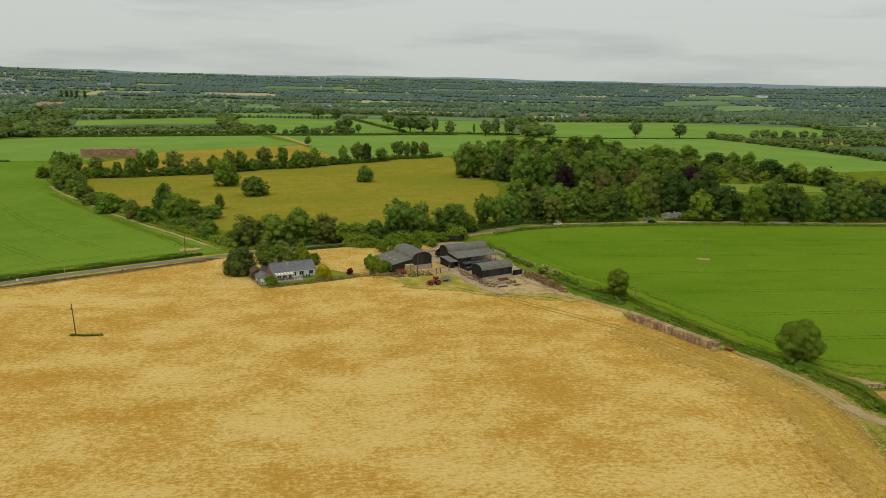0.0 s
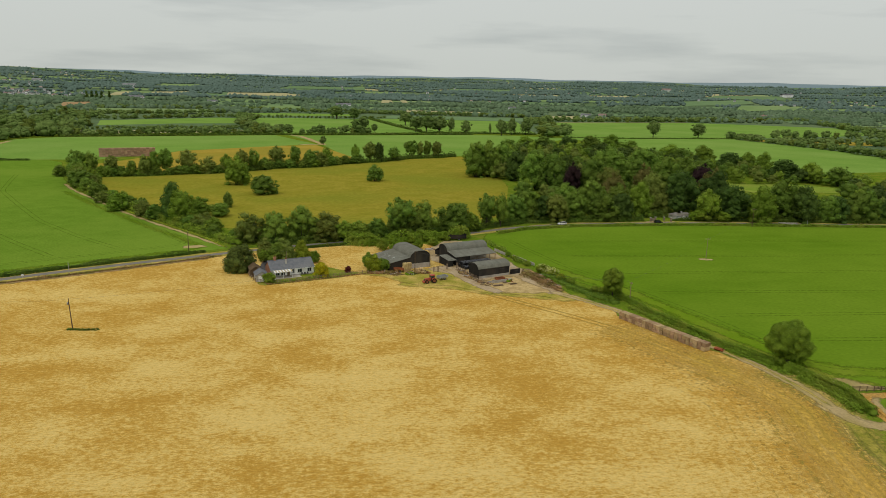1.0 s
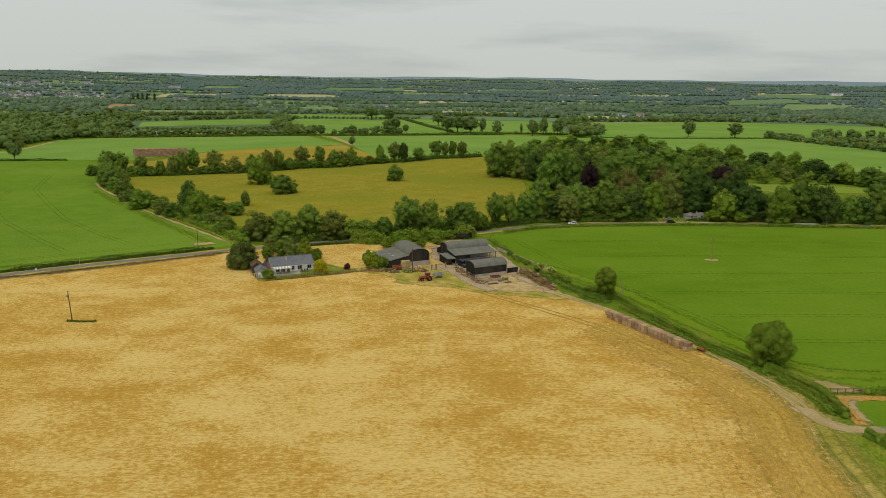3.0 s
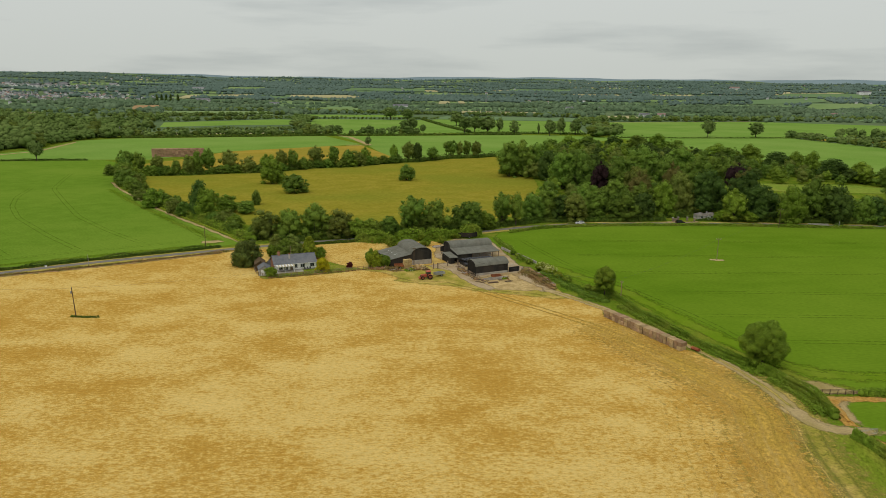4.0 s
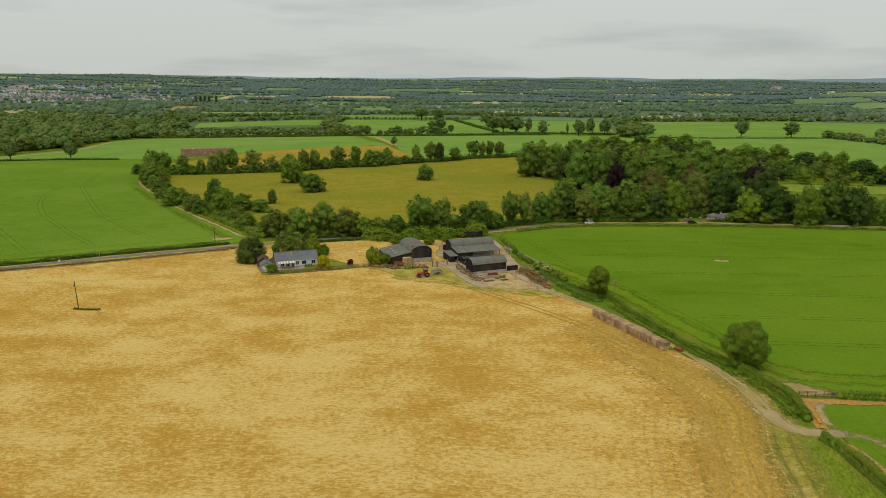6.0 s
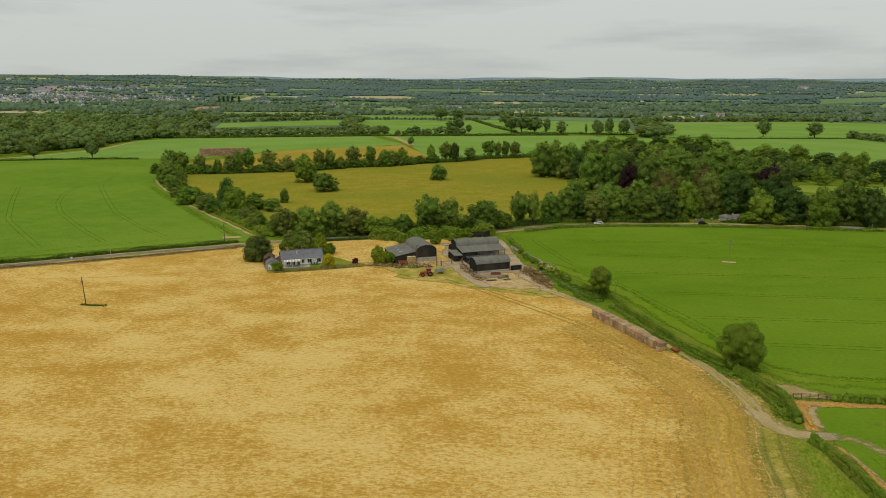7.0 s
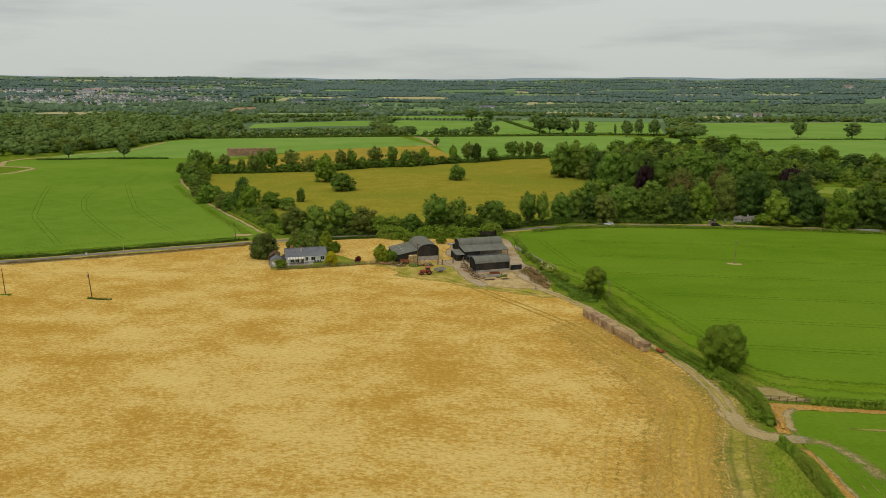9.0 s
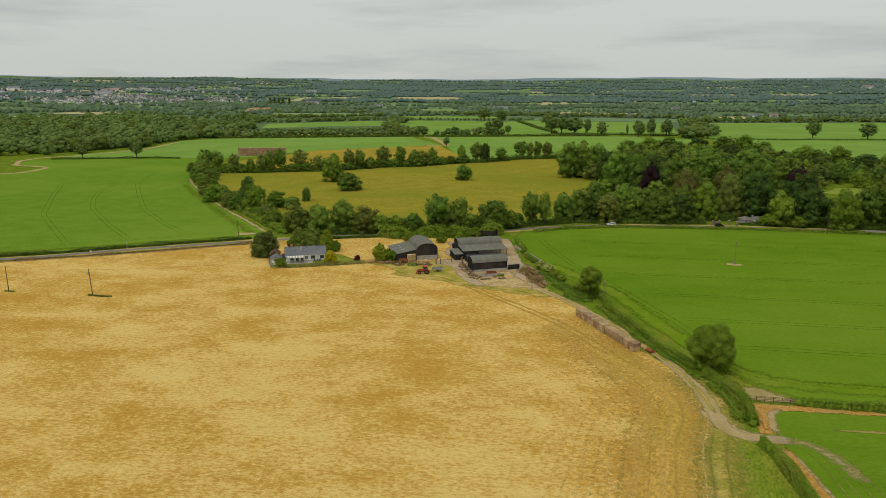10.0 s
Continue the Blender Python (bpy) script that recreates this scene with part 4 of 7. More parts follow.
area("gateway_soil", [(92.6, 144.2), (92.8, 148.6), (96.7, 147.9), (99.7, 145.4), (104, 144.6), (98, 144.2)], 0.05, "earth", "worn bare soil at the field gate", "soil", rough=0.5, step=1.5, feather=1.6)
tagged(ribbon("worn_strip", [(88.6, 158), (91, 153), (94, 149.5), (98, 146.5), (104, 145.6)], 3.2, 0.047, "worn_grass", step=2, jitter=0.5, seed=36, feather=2.6, worn=0.8), "yellow worn crop edge by a gate", "field edge", kind="structure")
area("meadow_verge", [(-92, 272), (-70, 262), (-50, 273), (-20, 289), (10, 302), (30, 318), (60, 333), (120, 347), (220, 355), (220, 372), (100, 356), (30, 345), (-4, 316), (-42, 306), (-65, 299), (-92, 296), (-118, 300)], 0.12, "rough_grass", "rough grass under roadside trees", "grass", rough=0.6)
area("glade", CLEAR, 0.34, "glade", "bright grassy glade inside a wood", "grass", rough=1.5, step=6, feather=5)
area("wood_floor", [(8, 655), (30, 560), (38, 455), (30, 342), (100, 356), (220, 368), (420, 400), (560, 450), (470, 640), (380, 610), (290, 575), (160, 880), (110, 850), (60, 715)], 0.3, "rough_grass", "rough grass of a woodland floor", "grass")

road = tagged(ribbon("road", ROAD, 3.2, 0.07, "asphalt", jitter=0.15, feather=0.5), "narrow pale asphalt country road", "road", kind="structure")
ribbon_v = tagged(ribbon("road_verge", ROAD, 8.0, 0.055, "straw_verge", jitter=0.5, seed=3), "grass verges of the road", "grass", kind="structure")
TRACK = [(36, 212), (40, 211), (46, 205), (53, 197), (62, 184), (72, 169.5), (77, 160), (81, 151), (84, 142), (85.5, 133), (86.5, 127.5), (90, 126), (94, 126.3), (98.5, 126.2)]
tagged(ribbon("farm_track", TRACK, 2.9, 0.06, "gravel", step=1.2, jitter=0.4), "pale tan gravel farm track", "track", kind="structure")
tagged(ribbon("track_crown", TRACK[1:10], 0.6, 0.07, "straw_verge", step=2, jitter=0.2), "dry grass crown of a farm track", "track", kind="structure")
tagged(ribbon("track_apron", [(83.5, 137), (85.5, 130), (90, 126), (94, 126)], 3.4, 0.057, "gravel", step=1.5, jitter=0.6, seed=5), "gravel apron of the field gate", "track", kind="structure")
tagged(ribbon("driveway", [(-62, 256), (-61, 240), (-60, 232), (-58.5, 225), (-58, 221)], 3.2, 0.06, "asphalt_dark", step=2), "dark asphalt driveway", "driveway", kind="structure")
tagged(ribbon("field_path", [(-82, 260), (-99, 276.5), (-110, 286.5), (-130, 304.5), (-155, 328.5), (-173, 347.5), (-191, 366.5), (-218, 395.5), (-236, 419)], 1.8, 0.05, "earth", step=3, jitter=0.7, seed=8), "bare pale earth field margin", "track", kind="structure")
tagged(ribbon("far_lane", [(-226, 905), (-190, 860), (-148, 765), (-140, 748), (-170, 742)], 7, 0.06, "earth", step=5, jitter=1.0, seed=9), "pale dirt lane between fields", "track", kind="structure")

# ---- trees ----
tree_kind("near0", 10, "leaf_ash", 12, 11, 0.6, 110, 17000, 0.14, skirt=1.0)
tree_kind("near2", 12, "leaf_ash", 12, 10, 2.2, 40, 7500, 0.15, skirt=1.0)
for i, mat in enumerate(("leaf", "leaf", "leaf", "leaf", "leaf_bright", "leaf_olive", "leaf_dark")):
    tree_kind(f"mid{i}", 30 + i, mat, 13, 11, -1.6, 40, 1800, 0.28, skirt=0.7)
for i, mat in enumerate(("leaf", "leaf_olive", "leaf", "leaf_bright")):
    tree_kind(f"open{i}", 140 + i, mat, 14, 10.5, 1.4, 26, 1300, 0.28, skirt=1.0)
for i, mat in enumerate(("leaf", "leaf", "leaf_bright", "leaf_dark", "leaf_olive", "leaf")):
    tree_kind(f"big{i}", 40 + i, mat, 20, 16.5, -2.0, 66, 3200, 0.36, skirt=0.66)
for i, mat in enumerate(("leaf", "leaf_bright", "leaf_dark", "leaf_olive")):
    tree_kind(f"back{i}", 46 + i, mat, 20, 17, 0.5, 18, 300, 0.60)
tree_kind("bright1", 52, "leaf_bright", 14, 11, 0.2, 40, 3000, 0.27)
tree_kind("copper0", 55, "leaf_red", 18, 13, 0.2, 44, 3000, 0.28)
tree_kind("pine0", 56, "leaf_brown", 19, 14, 0.6, 40, 3000, 0.29)
tree_kind("column0", 57, "leaf_dark", 22, 6, 1.0, 20, 400, 0.6, "column")
for i in range(3):
    tree_kind(f"bush{i}", 60 + i, "hedge", 4, 4.6, 0.0, 24, 1100, 0.19)
tree_kind("yellow_bush", 64, "leaf_yellow", 4, 4.4, -1.0, 46, 4200, 0.11, skirt=0.66)
tree_kind("red_bush", 65, "leaf_crimson", 2.4, 2.2, 0.0, 16, 900, 0.11)
tree_kind("cypress", 66, "cypress", 8.6, 8.6, -2.6, 90, 9000, 0.14, skirt=0.6)
tree_kind("garden0", 67, "leaf_bright", 8, 7, 0.0, 40, 3000, 0.19)
tree_kind("garden2", 69, "leaf_lime", 8, 7, -0.6, 44, 3600, 0.17, skirt=0.7)
tree_kind("garden1", 68, "leaf", 8, 7, 0.0, 40, 3000, 0.19)
for i, mat in enumerate(("leaf_thin_haze", "leaf_thin_haze", "leaf_olive", "leaf_thin_haze")):
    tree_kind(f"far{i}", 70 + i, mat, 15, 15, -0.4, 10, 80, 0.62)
for i in range(3):
    tree_kind(f"lone{i}", 80 + i, "leaf_thin_haze", 14, 12, 3.0 - 0.7 * i, 24, 800, 0.36, skirt=1.02)

R = random.Random(5)
# lone trees of the hedge and fields
tree("near0", 86.5, 157.3, 10.6, 10.2, "round full ash tree in a field hedge")
tree("near2", 55.5, 208.5, 9.6, 7.6, "slender broadleaf tree in a field hedge")
for x, y, h, w, k in ((-133, 432, 18.5, 16.0, "mid4"), (-107, 398, 10.8, 16.5, "mid1"), (-51, 467, 11, 12, "mid2"), (-112, 351, 7.8, 5.6, "mid3")):
    tree(k, x, y, h, w, "round broadleaf tree standing alone in a meadow", group="trees in the meadow")
tree("mid6", -124, 310, 18.0, 11.5, "dark bushy evergreen above a hedge")
tree("bright1", -118, 307, 15.0, 11.5, "tall pale green broadleaf tree in a hedge")
tree("lone0", -366, 524, 15, 12, "lone open-crowned tree on a field boundary", group="lone field trees")
tree("lone0", -407, 505, 14, 11, "lone open-crowned tree on a field boundary", group="lone field trees")
for x, y, h, w in ((277, 1013, 24, 19), (342, 1018, 21, 23), (-141, 744, 10, 8), (-215, 893, 13, 15), (-199, 1330, 22, 26), (-234, 1341, 24, 32), (-90, 1178, 21, 26), (-10, 1002, 22, 12),
                   (11, 983, 19, 15), (44, 981, 16, 4), (59, 962, 22, 18), (75, 990, 24, 14), (95, 996, 22, 18), (-45, 995, 24, 26), (-27, 998, 24, 28), (-60, 1000, 22, 22), (-137, 940, 18, 14), (-129, 960, 22, 18), (-112, 950, 13, 9)):
    tree(R.choice(["lone0", "lone1", "lone2"]), x, y, h, w, "lone broadleaf tree standing among far fields", group="far field trees", rng=R)

KINDS = ["mid0", "mid1", "mid2", "mid3"]




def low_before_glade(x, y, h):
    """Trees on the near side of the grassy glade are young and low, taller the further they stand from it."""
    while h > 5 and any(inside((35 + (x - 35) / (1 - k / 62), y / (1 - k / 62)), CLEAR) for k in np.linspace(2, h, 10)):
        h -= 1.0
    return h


def row_of_trees(points, spacing, h0, h1, group, label, side=2.0, seed=0, extra=("mid4", "mid5"), wide=0.85):
    rng = random.Random(seed)
    c, nrm, s = smooth_line(points, spacing)
    for p, nn in zip(c, nrm):
        o = rng.uniform(-side, side)
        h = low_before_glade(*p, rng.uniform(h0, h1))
        tree(rng.choice(KINDS + list(extra)), p[0] + nn[0] * o + rng.uniform(-1, 1) * spacing * 0.42, p[1] + nn[1] * o, h, h * rng.uniform(0.85, 1.25) * wide, label, group=group, rng=rng)


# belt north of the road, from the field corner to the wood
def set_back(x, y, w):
    """The middle of a crown, pushed back along the camera's view from its sighted front at x, y."""
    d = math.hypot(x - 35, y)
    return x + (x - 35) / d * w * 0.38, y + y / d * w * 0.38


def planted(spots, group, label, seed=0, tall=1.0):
    """Single trees one by one: kind, x, y of the crown's front as sighted from the camera, height and width."""
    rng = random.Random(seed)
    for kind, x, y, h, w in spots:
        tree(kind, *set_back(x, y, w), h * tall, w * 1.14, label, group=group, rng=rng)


LT = "leafy roadside tree in a dense belt"
planted([("mid5", -74.5, 266.6, 12.3, 11.5), ("mid1", -65.6, 269, 12.3, 11.0), ("mid2", -55.5, 272.2, 14.4, 13.5), ("mid5", -45.4, 274, 12.2, 12.0), ("mid4", -39, 277, 8.2, 9.0), ("mid4", -33.2, 277.8, 8.0, 11.0), ("mid0", -26, 281.5, 8.6, 9.5),
         ("open2", -16.5, 285.5, 16.2, 12.5), ("open0", -7.6, 290, 15.4, 11.0), ("mid3", -12, 287, 9.5, 11.0), ("mid0", 5.4, 297.3, 13.0, 14.5), ("mid4", 12.5, 303, 8.5, 9.0), ("open2", 20, 311.7, 15.4, 9.0), ("open0", 26.2, 314.2, 16.0, 7.5), ("mid3", 33.9, 325.9, 13.6, 11.5)],
        "roadside tree belt", LT, 1)
row_of_trees([(-80, 274), (-68, 279), (-56, 284), (-40, 290), (-24, 296), (-8, 304), (8, 311), (22, 322)], 8.0, 4.5, 8, "roadside tree belt", "low leafy roadside tree in a belt", 2.0, 41, wide=1.2)
# scrubby hedge belt beside the western field
planted([("mid4", -159, 330.3, 9.6, 9.5), ("mid5", -140, 316.8, 7.6, 8.5), ("mid1", -132, 311, 7.0, 8.0), ("mid4", -117, 324.8, 8.6, 11.5), ("mid0", -106, 322, 6.4, 10.0), ("mid2", -189, 367, 8.4, 8.5), ("mid5", -178, 352, 6.4, 7.0), ("mid1", -216.5, 402, 10.5, 13.5), ("mid3", -204, 388, 8.0, 9.0), ("mid5", -103, 292, 7.4, 8.5), ("mid4", -96, 286, 6.6, 8.0)],
        "western hedge belt", "scrubby hedge tree of mixed height", 2)
row_of_trees([(-88, 276), (-102, 289), (-122, 308), (-146, 332), (-164, 352), (-182, 371), (-208, 400)], 6.5, 2.6, 5.4, "western hedge belt", "scrubby hedge tree of mixed height", 2.5, 3, wide=1.25)
row_of_trees([(-214, 408), (-222, 424), (-236, 450), (-254, 470)], 7.5, 5, 9, "western hedge belt", "broadleaf hedgerow tree at a field corner", 3.0, 5)
# tree line behind the meadow
planted([("mid5", -222, 410, 9.5, 11.0), ("mid0", -228, 420, 11.0, 12.0), ("mid1", -236, 434, 12.0, 11.0), ("mid4", -226, 432, 8.0, 9.0), ("open2", -246, 453, 14.8, 10.0), ("open0", -238, 455, 14.4, 9.5), ("open1", -224.8, 456.4, 12.4, 8.5), ("mid0", -213, 460, 9.0, 8.0), ("mid5", -205.5, 462.5, 12.4, 9.5), ("open0", -200, 466, 15.2, 9.5), ("open2", -194, 471.3, 15.6, 10.0), ("open1", -183, 480.4, 14.4, 12.5), ("mid5", -169.6, 482.2, 10.4, 12.0),
         ("open3", -160, 492, 11.4, 9.0), ("open1", -151, 500, 14.0, 8.5), ("open0", -144.5, 504.4, 14.2, 9.0), ("mid2", -138, 512, 8.2, 9.0)], "tree line behind the meadow", "tall hedgerow tree behind the meadow", 6, 1.13)
planted([("open1", -132.5, 525.6, 15.0, 11.5), ("open2", -120, 531.1, 14.8, 10.5), ("mid1", -109.6, 536.3, 12.0, 11.0), ("mid5", -103, 541, 11.2, 11.5), ("open3", -99.5, 552, 13.0, 8.0), ("open3", -80.4, 574, 14.0, 8.0), ("open1", -69.6, 583, 15.6, 10.5), ("mid6", -62.5, 585.1, 14.8, 7.5), ("open0", -50.8, 597, 11.0, 11.0),
         ("open2", -38.3, 623.6, 14.2, 11.5), ("open1", -30.5, 628, 13.6, 6.5), ("open2", -24.3, 631.3, 14.0, 8.5), ("open1", -15.8, 633.3, 13.8, 9.0)], "tree line behind the meadow", "tall open hedgerow tree in a line", 7, 1.10)
ML = [(-256, 452), (-225, 458), (-205, 464), (-183, 481), (-170, 484), (-146, 507), (-132, 528), (-110, 539), (-80, 577), (-62, 588), (-38, 625), (-16, 636), (0, 652)]
hedge("hedge", ML, 5.0, 3.8, "hedge_dark", "dense dark hedge behind a meadow", 0.42, 24, 3, uneven=0.5)
row_of_trees(ML[:9], 4.6, 4.5, 7.5, "tree line behind the meadow", "bushy hedgerow tree behind the meadow", 1.8, 8, wide=1.4)

hedge("hedge", [(150, 950), (170, 960), (200, 964), (230, 965), (390, 1012)], 3.0, 1.3, "hedge_dark", "low trimmed hedge across far fields", 0.8, 3, 23)
# the wood
WOOD = [(14, 530), (20, 500), (44, 462), (44, 410), (36, 352), (44, 343), (100, 356), (204, 368), (300, 376), (300, 470), (262, 520), (225, 590), (170, 710), (120, 760), (60, 720), (40, 640)]


def fill_wood(outline, holes, front, spacing, seed, heights, group, label):
    rng = random.Random(seed)
    xs, ys = [p[0] for p in outline], [p[1] for p in outline]
    y, k, deep = min(ys), 0, []
    while y < max(ys):
        x = min(xs) + (k % 2) * spacing * 0.5
        while x < max(xs):
            p = (x + rng.uniform(-0.3, 0.3) * spacing, y + rng.uniform(-0.3, 0.3) * spacing)
            if inside(p, outline) and not any(inside(p, q) for q in holes) and min(math.hypot(p[0] - 77, p[1] - 386), math.hypot(p[0] - 143, p[1] - 412)) > 9:
                h = rng.uniform(*heights) * (1.18 if p[0] < 70 and p[1] > 430 else 1.0)
                w = h * rng.uniform(0.82, 1.12)
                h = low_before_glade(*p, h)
                if h < 7:
                    x += spacing
                    continue
                if inside(p, front):
                    tree(rng.choices([f"big{i}" for i in range(6)], [4, 3, 3, 3, 4, 3])[0], *p, h, w, label, group=group, rng=rng)
                else:
                    deep.append((rng.choices([f"back{i}" for i in range(4)], [5, 3, 3, 3])[0], *p, h, w, rng.uniform(0, 6.28)))
            x += spacing
        y += spacing * 0.87
        k += 1
    joined_trees("deep_wood", deep, "crowns of broadleaf trees deep in a wood")


LW = "mature broadleaf tree of a dense wood"
HERO = [("big0", 18, 497, 24.5, 18.5), ("big5", 27, 500, 25.5, 19.0), ("big1", 36, 505, 23.5, 18.0), ("big3", 45, 480, 20.5, 15.0), ("big0", 53, 438, 24.0, 18.0), ("big1", 64.2, 428.2, 24.5, 18.5), ("big3", 74, 445, 22.0, 15.0), ("big0", 84.4, 409.6, 23.5, 18.0), ("big5", 104.2, 456.8, 27.0, 25.0), ("big4", 92, 395, 20.0, 14.0),
        ("big5", 128.7, 416.2, 24.5, 20.0), ("big0", 134.5, 487.3, 24.0, 25.0), ("big3", 122.4, 361.2, 22.5, 17.5), ("big3", 145.3, 379.8, 21.0, 17.0), ("big4", 112, 380, 19.5, 13.0), ("big1", 117, 440, 21.5, 17.0), ("big0", 152, 455, 21.5, 20.0)]
EDGE = [("big0", 40.4, 331.6, 15.0, 13.5), ("mid6", 47, 331, 12.5, 10.5), ("big4", 53.6, 327.9, 13.5, 12.5), ("big0", 64, 340, 13.6, 12.5), ("big5", 76.6, 336.5, 15.0, 13.5), ("big0", 76, 359, 17.0, 15.0), ("big5", 60, 352, 16.0, 14.5), ("mid6", 87, 341, 13.0, 11.0), ("big2", 97.5, 350, 18.2, 12.0), ("big5", 88, 352, 16.5, 13.0), ("mid5", 110.5, 364.6, 16.0, 12.0),
        ("mid6", 137, 352, 15.5, 11.0), ("big3", 143.8, 346.5, 17.5, 15.0), ("big2", 155.4, 341, 18.6, 13.5), ("big5", 168.3, 351.2, 20.8, 17.5), ("big3", 178, 348, 18.0, 15.0)]
FAR_EDGE = [("back0", 145.6, 763.9, 15.0, 19.0), ("back2", 159, 725.8, 19.0, 20.0), ("back0", 172, 700, 15.0, 19.0), ("back2", 196.4, 645.8, 16.0, 20.0), ("back0", 204, 632, 14.0, 18.0), ("back2", 214.5, 608.7, 18.5, 19.0), ("back3", 225.6, 574.6, 15.5, 20.0), ("back2", 236, 566, 17.0, 13.0), ("back2", 242, 552, 18.5, 13.0), ("back3", 249, 528.4, 15.0, 19.0),
            ("back2", 260, 512, 15.0, 17.0), ("back0", 270, 492, 14.0, 17.0), ("back3", 120, 760, 14.0, 18.0), ("back2", 72.4, 734.7, 15.0, 20.0), ("back0", 90, 730, 15.5, 18.0), ("back0", 52, 700, 13.5, 17.0)]
planted(HERO, "trees of the wood", LW, 11)
planted(EDGE, "trees of the wood", "leafy tree at the edge of a wood", 12)
planted([(k.replace("back", "big"), *q) for k, *q in FAR_EDGE], "trees of the wood", "broadleaf tree on the far edge of a wood", 13)
planted([("copper0", 72.6, 409, 21.0, 10.5), ("copper0", 150.5, 414, 21.5, 12.5)], "trees of the wood", "dark copper beech among green trees", 14)
planted([("pine0", 90, 374, 19.5, 14.5), ("pine0", 111.4, 396.2, 22.5, 13.0), ("pine0", 150, 398, 21.0, 12.0)], "trees of the wood", "brownish spreading pine among broadleaf trees", 15)
planted([("open3", 130.2, 345.3, 15.8, 11.5), ("bush0", 126, 344, 5.6, 9.0), ("bush1", 137, 345, 5.0, 9.0)], "trees of the wood", "pale green spreading tree at the wood's edge", 16)


def fill_wood(outline, hole, spacing, seed, heights, label):
    """Lower trees that close the wood between its tall ones."""
    rng = random.Random(seed)
    xs, ys = [p[0] for p in outline], [p[1] for p in outline]
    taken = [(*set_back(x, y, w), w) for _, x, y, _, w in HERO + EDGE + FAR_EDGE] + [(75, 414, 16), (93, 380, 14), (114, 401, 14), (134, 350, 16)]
    y, k, deep = min(ys), 0, []
    while y < max(ys):
        x = min(xs) + (k % 2) * spacing * 0.5
        while x < max(xs):
            p = (x + rng.uniform(-0.3, 0.3) * spacing, y + rng.uniform(-0.3, 0.3) * spacing)
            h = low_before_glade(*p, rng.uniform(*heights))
            if inside(p, outline) and not inside(p, hole) and h > 5 and all(math.hypot(p[0] - q[0], p[1] - q[1]) > q[2] * 0.5 for q in taken):
                deep.append((rng.choices([f"back{i}" for i in range(4)], [5, 3, 3, 3])[0], *p, h, h * rng.uniform(1.0, 1.3), rng.uniform(0, 6.28)))
            x += spacing
        y += spacing * 0.87
        k += 1
    joined_trees("deep_wood", deep, label)


fill_wood(WOOD, CLEAR, 15.5, 11, (7, 12.5), "crowns of broadleaf trees deep in a wood")
row_of_trees([(182, 354), (210, 358), (250, 364), (300, 372)], 9.0, 11, 18, "trees of the wood", "leafy tree at the edge of a wood", 2.0, 45, extra=("mid6", "mid6", "mid5"))
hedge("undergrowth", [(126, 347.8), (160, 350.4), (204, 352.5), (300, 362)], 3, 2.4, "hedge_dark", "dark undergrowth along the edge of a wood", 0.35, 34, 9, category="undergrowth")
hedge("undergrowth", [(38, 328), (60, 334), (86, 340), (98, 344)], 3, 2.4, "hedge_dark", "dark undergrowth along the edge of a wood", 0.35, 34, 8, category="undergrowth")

# western woodland beyond the fields
rng = np.random.default_rng(21)
W_WOOD = [(-462, 515), (-437, 600), (-468, 715), (-446, 772), (-540, 900), (-700, 1050), (-900, 1150), (-1100, 1000), (-1000, 800), (-800, 600), (-600, 480)]
area("wood_floor", W_WOOD, 0.2, "rough_grass", "dark grassy floor of a far woodland", "grass")
pts, tries = [], 0
while len(pts) < 660 and tries < 20000:
    tries += 1
    p = (rng.uniform(-1100, -440), rng.uniform(480, 1150))
    if inside(p, W_WOOD):
        pts.append((*p, 0.0))
wr = random.Random(22)
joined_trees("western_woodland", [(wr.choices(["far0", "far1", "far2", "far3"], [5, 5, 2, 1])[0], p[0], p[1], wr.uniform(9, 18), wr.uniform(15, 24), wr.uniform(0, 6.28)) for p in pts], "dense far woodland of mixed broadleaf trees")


def far_row(points, spacing, h0, h1, seed, spread=4.0):
    r = np.random.default_rng(seed)
    c, nrm, s = smooth_line(points, spacing)
    o = r.normal(0, spread, len(c))
    p = c + nrm * o[:, None]
    return [(x, y, rise(x, y)) for x, y in p], list(r.uniform(h0, h1, len(c)))


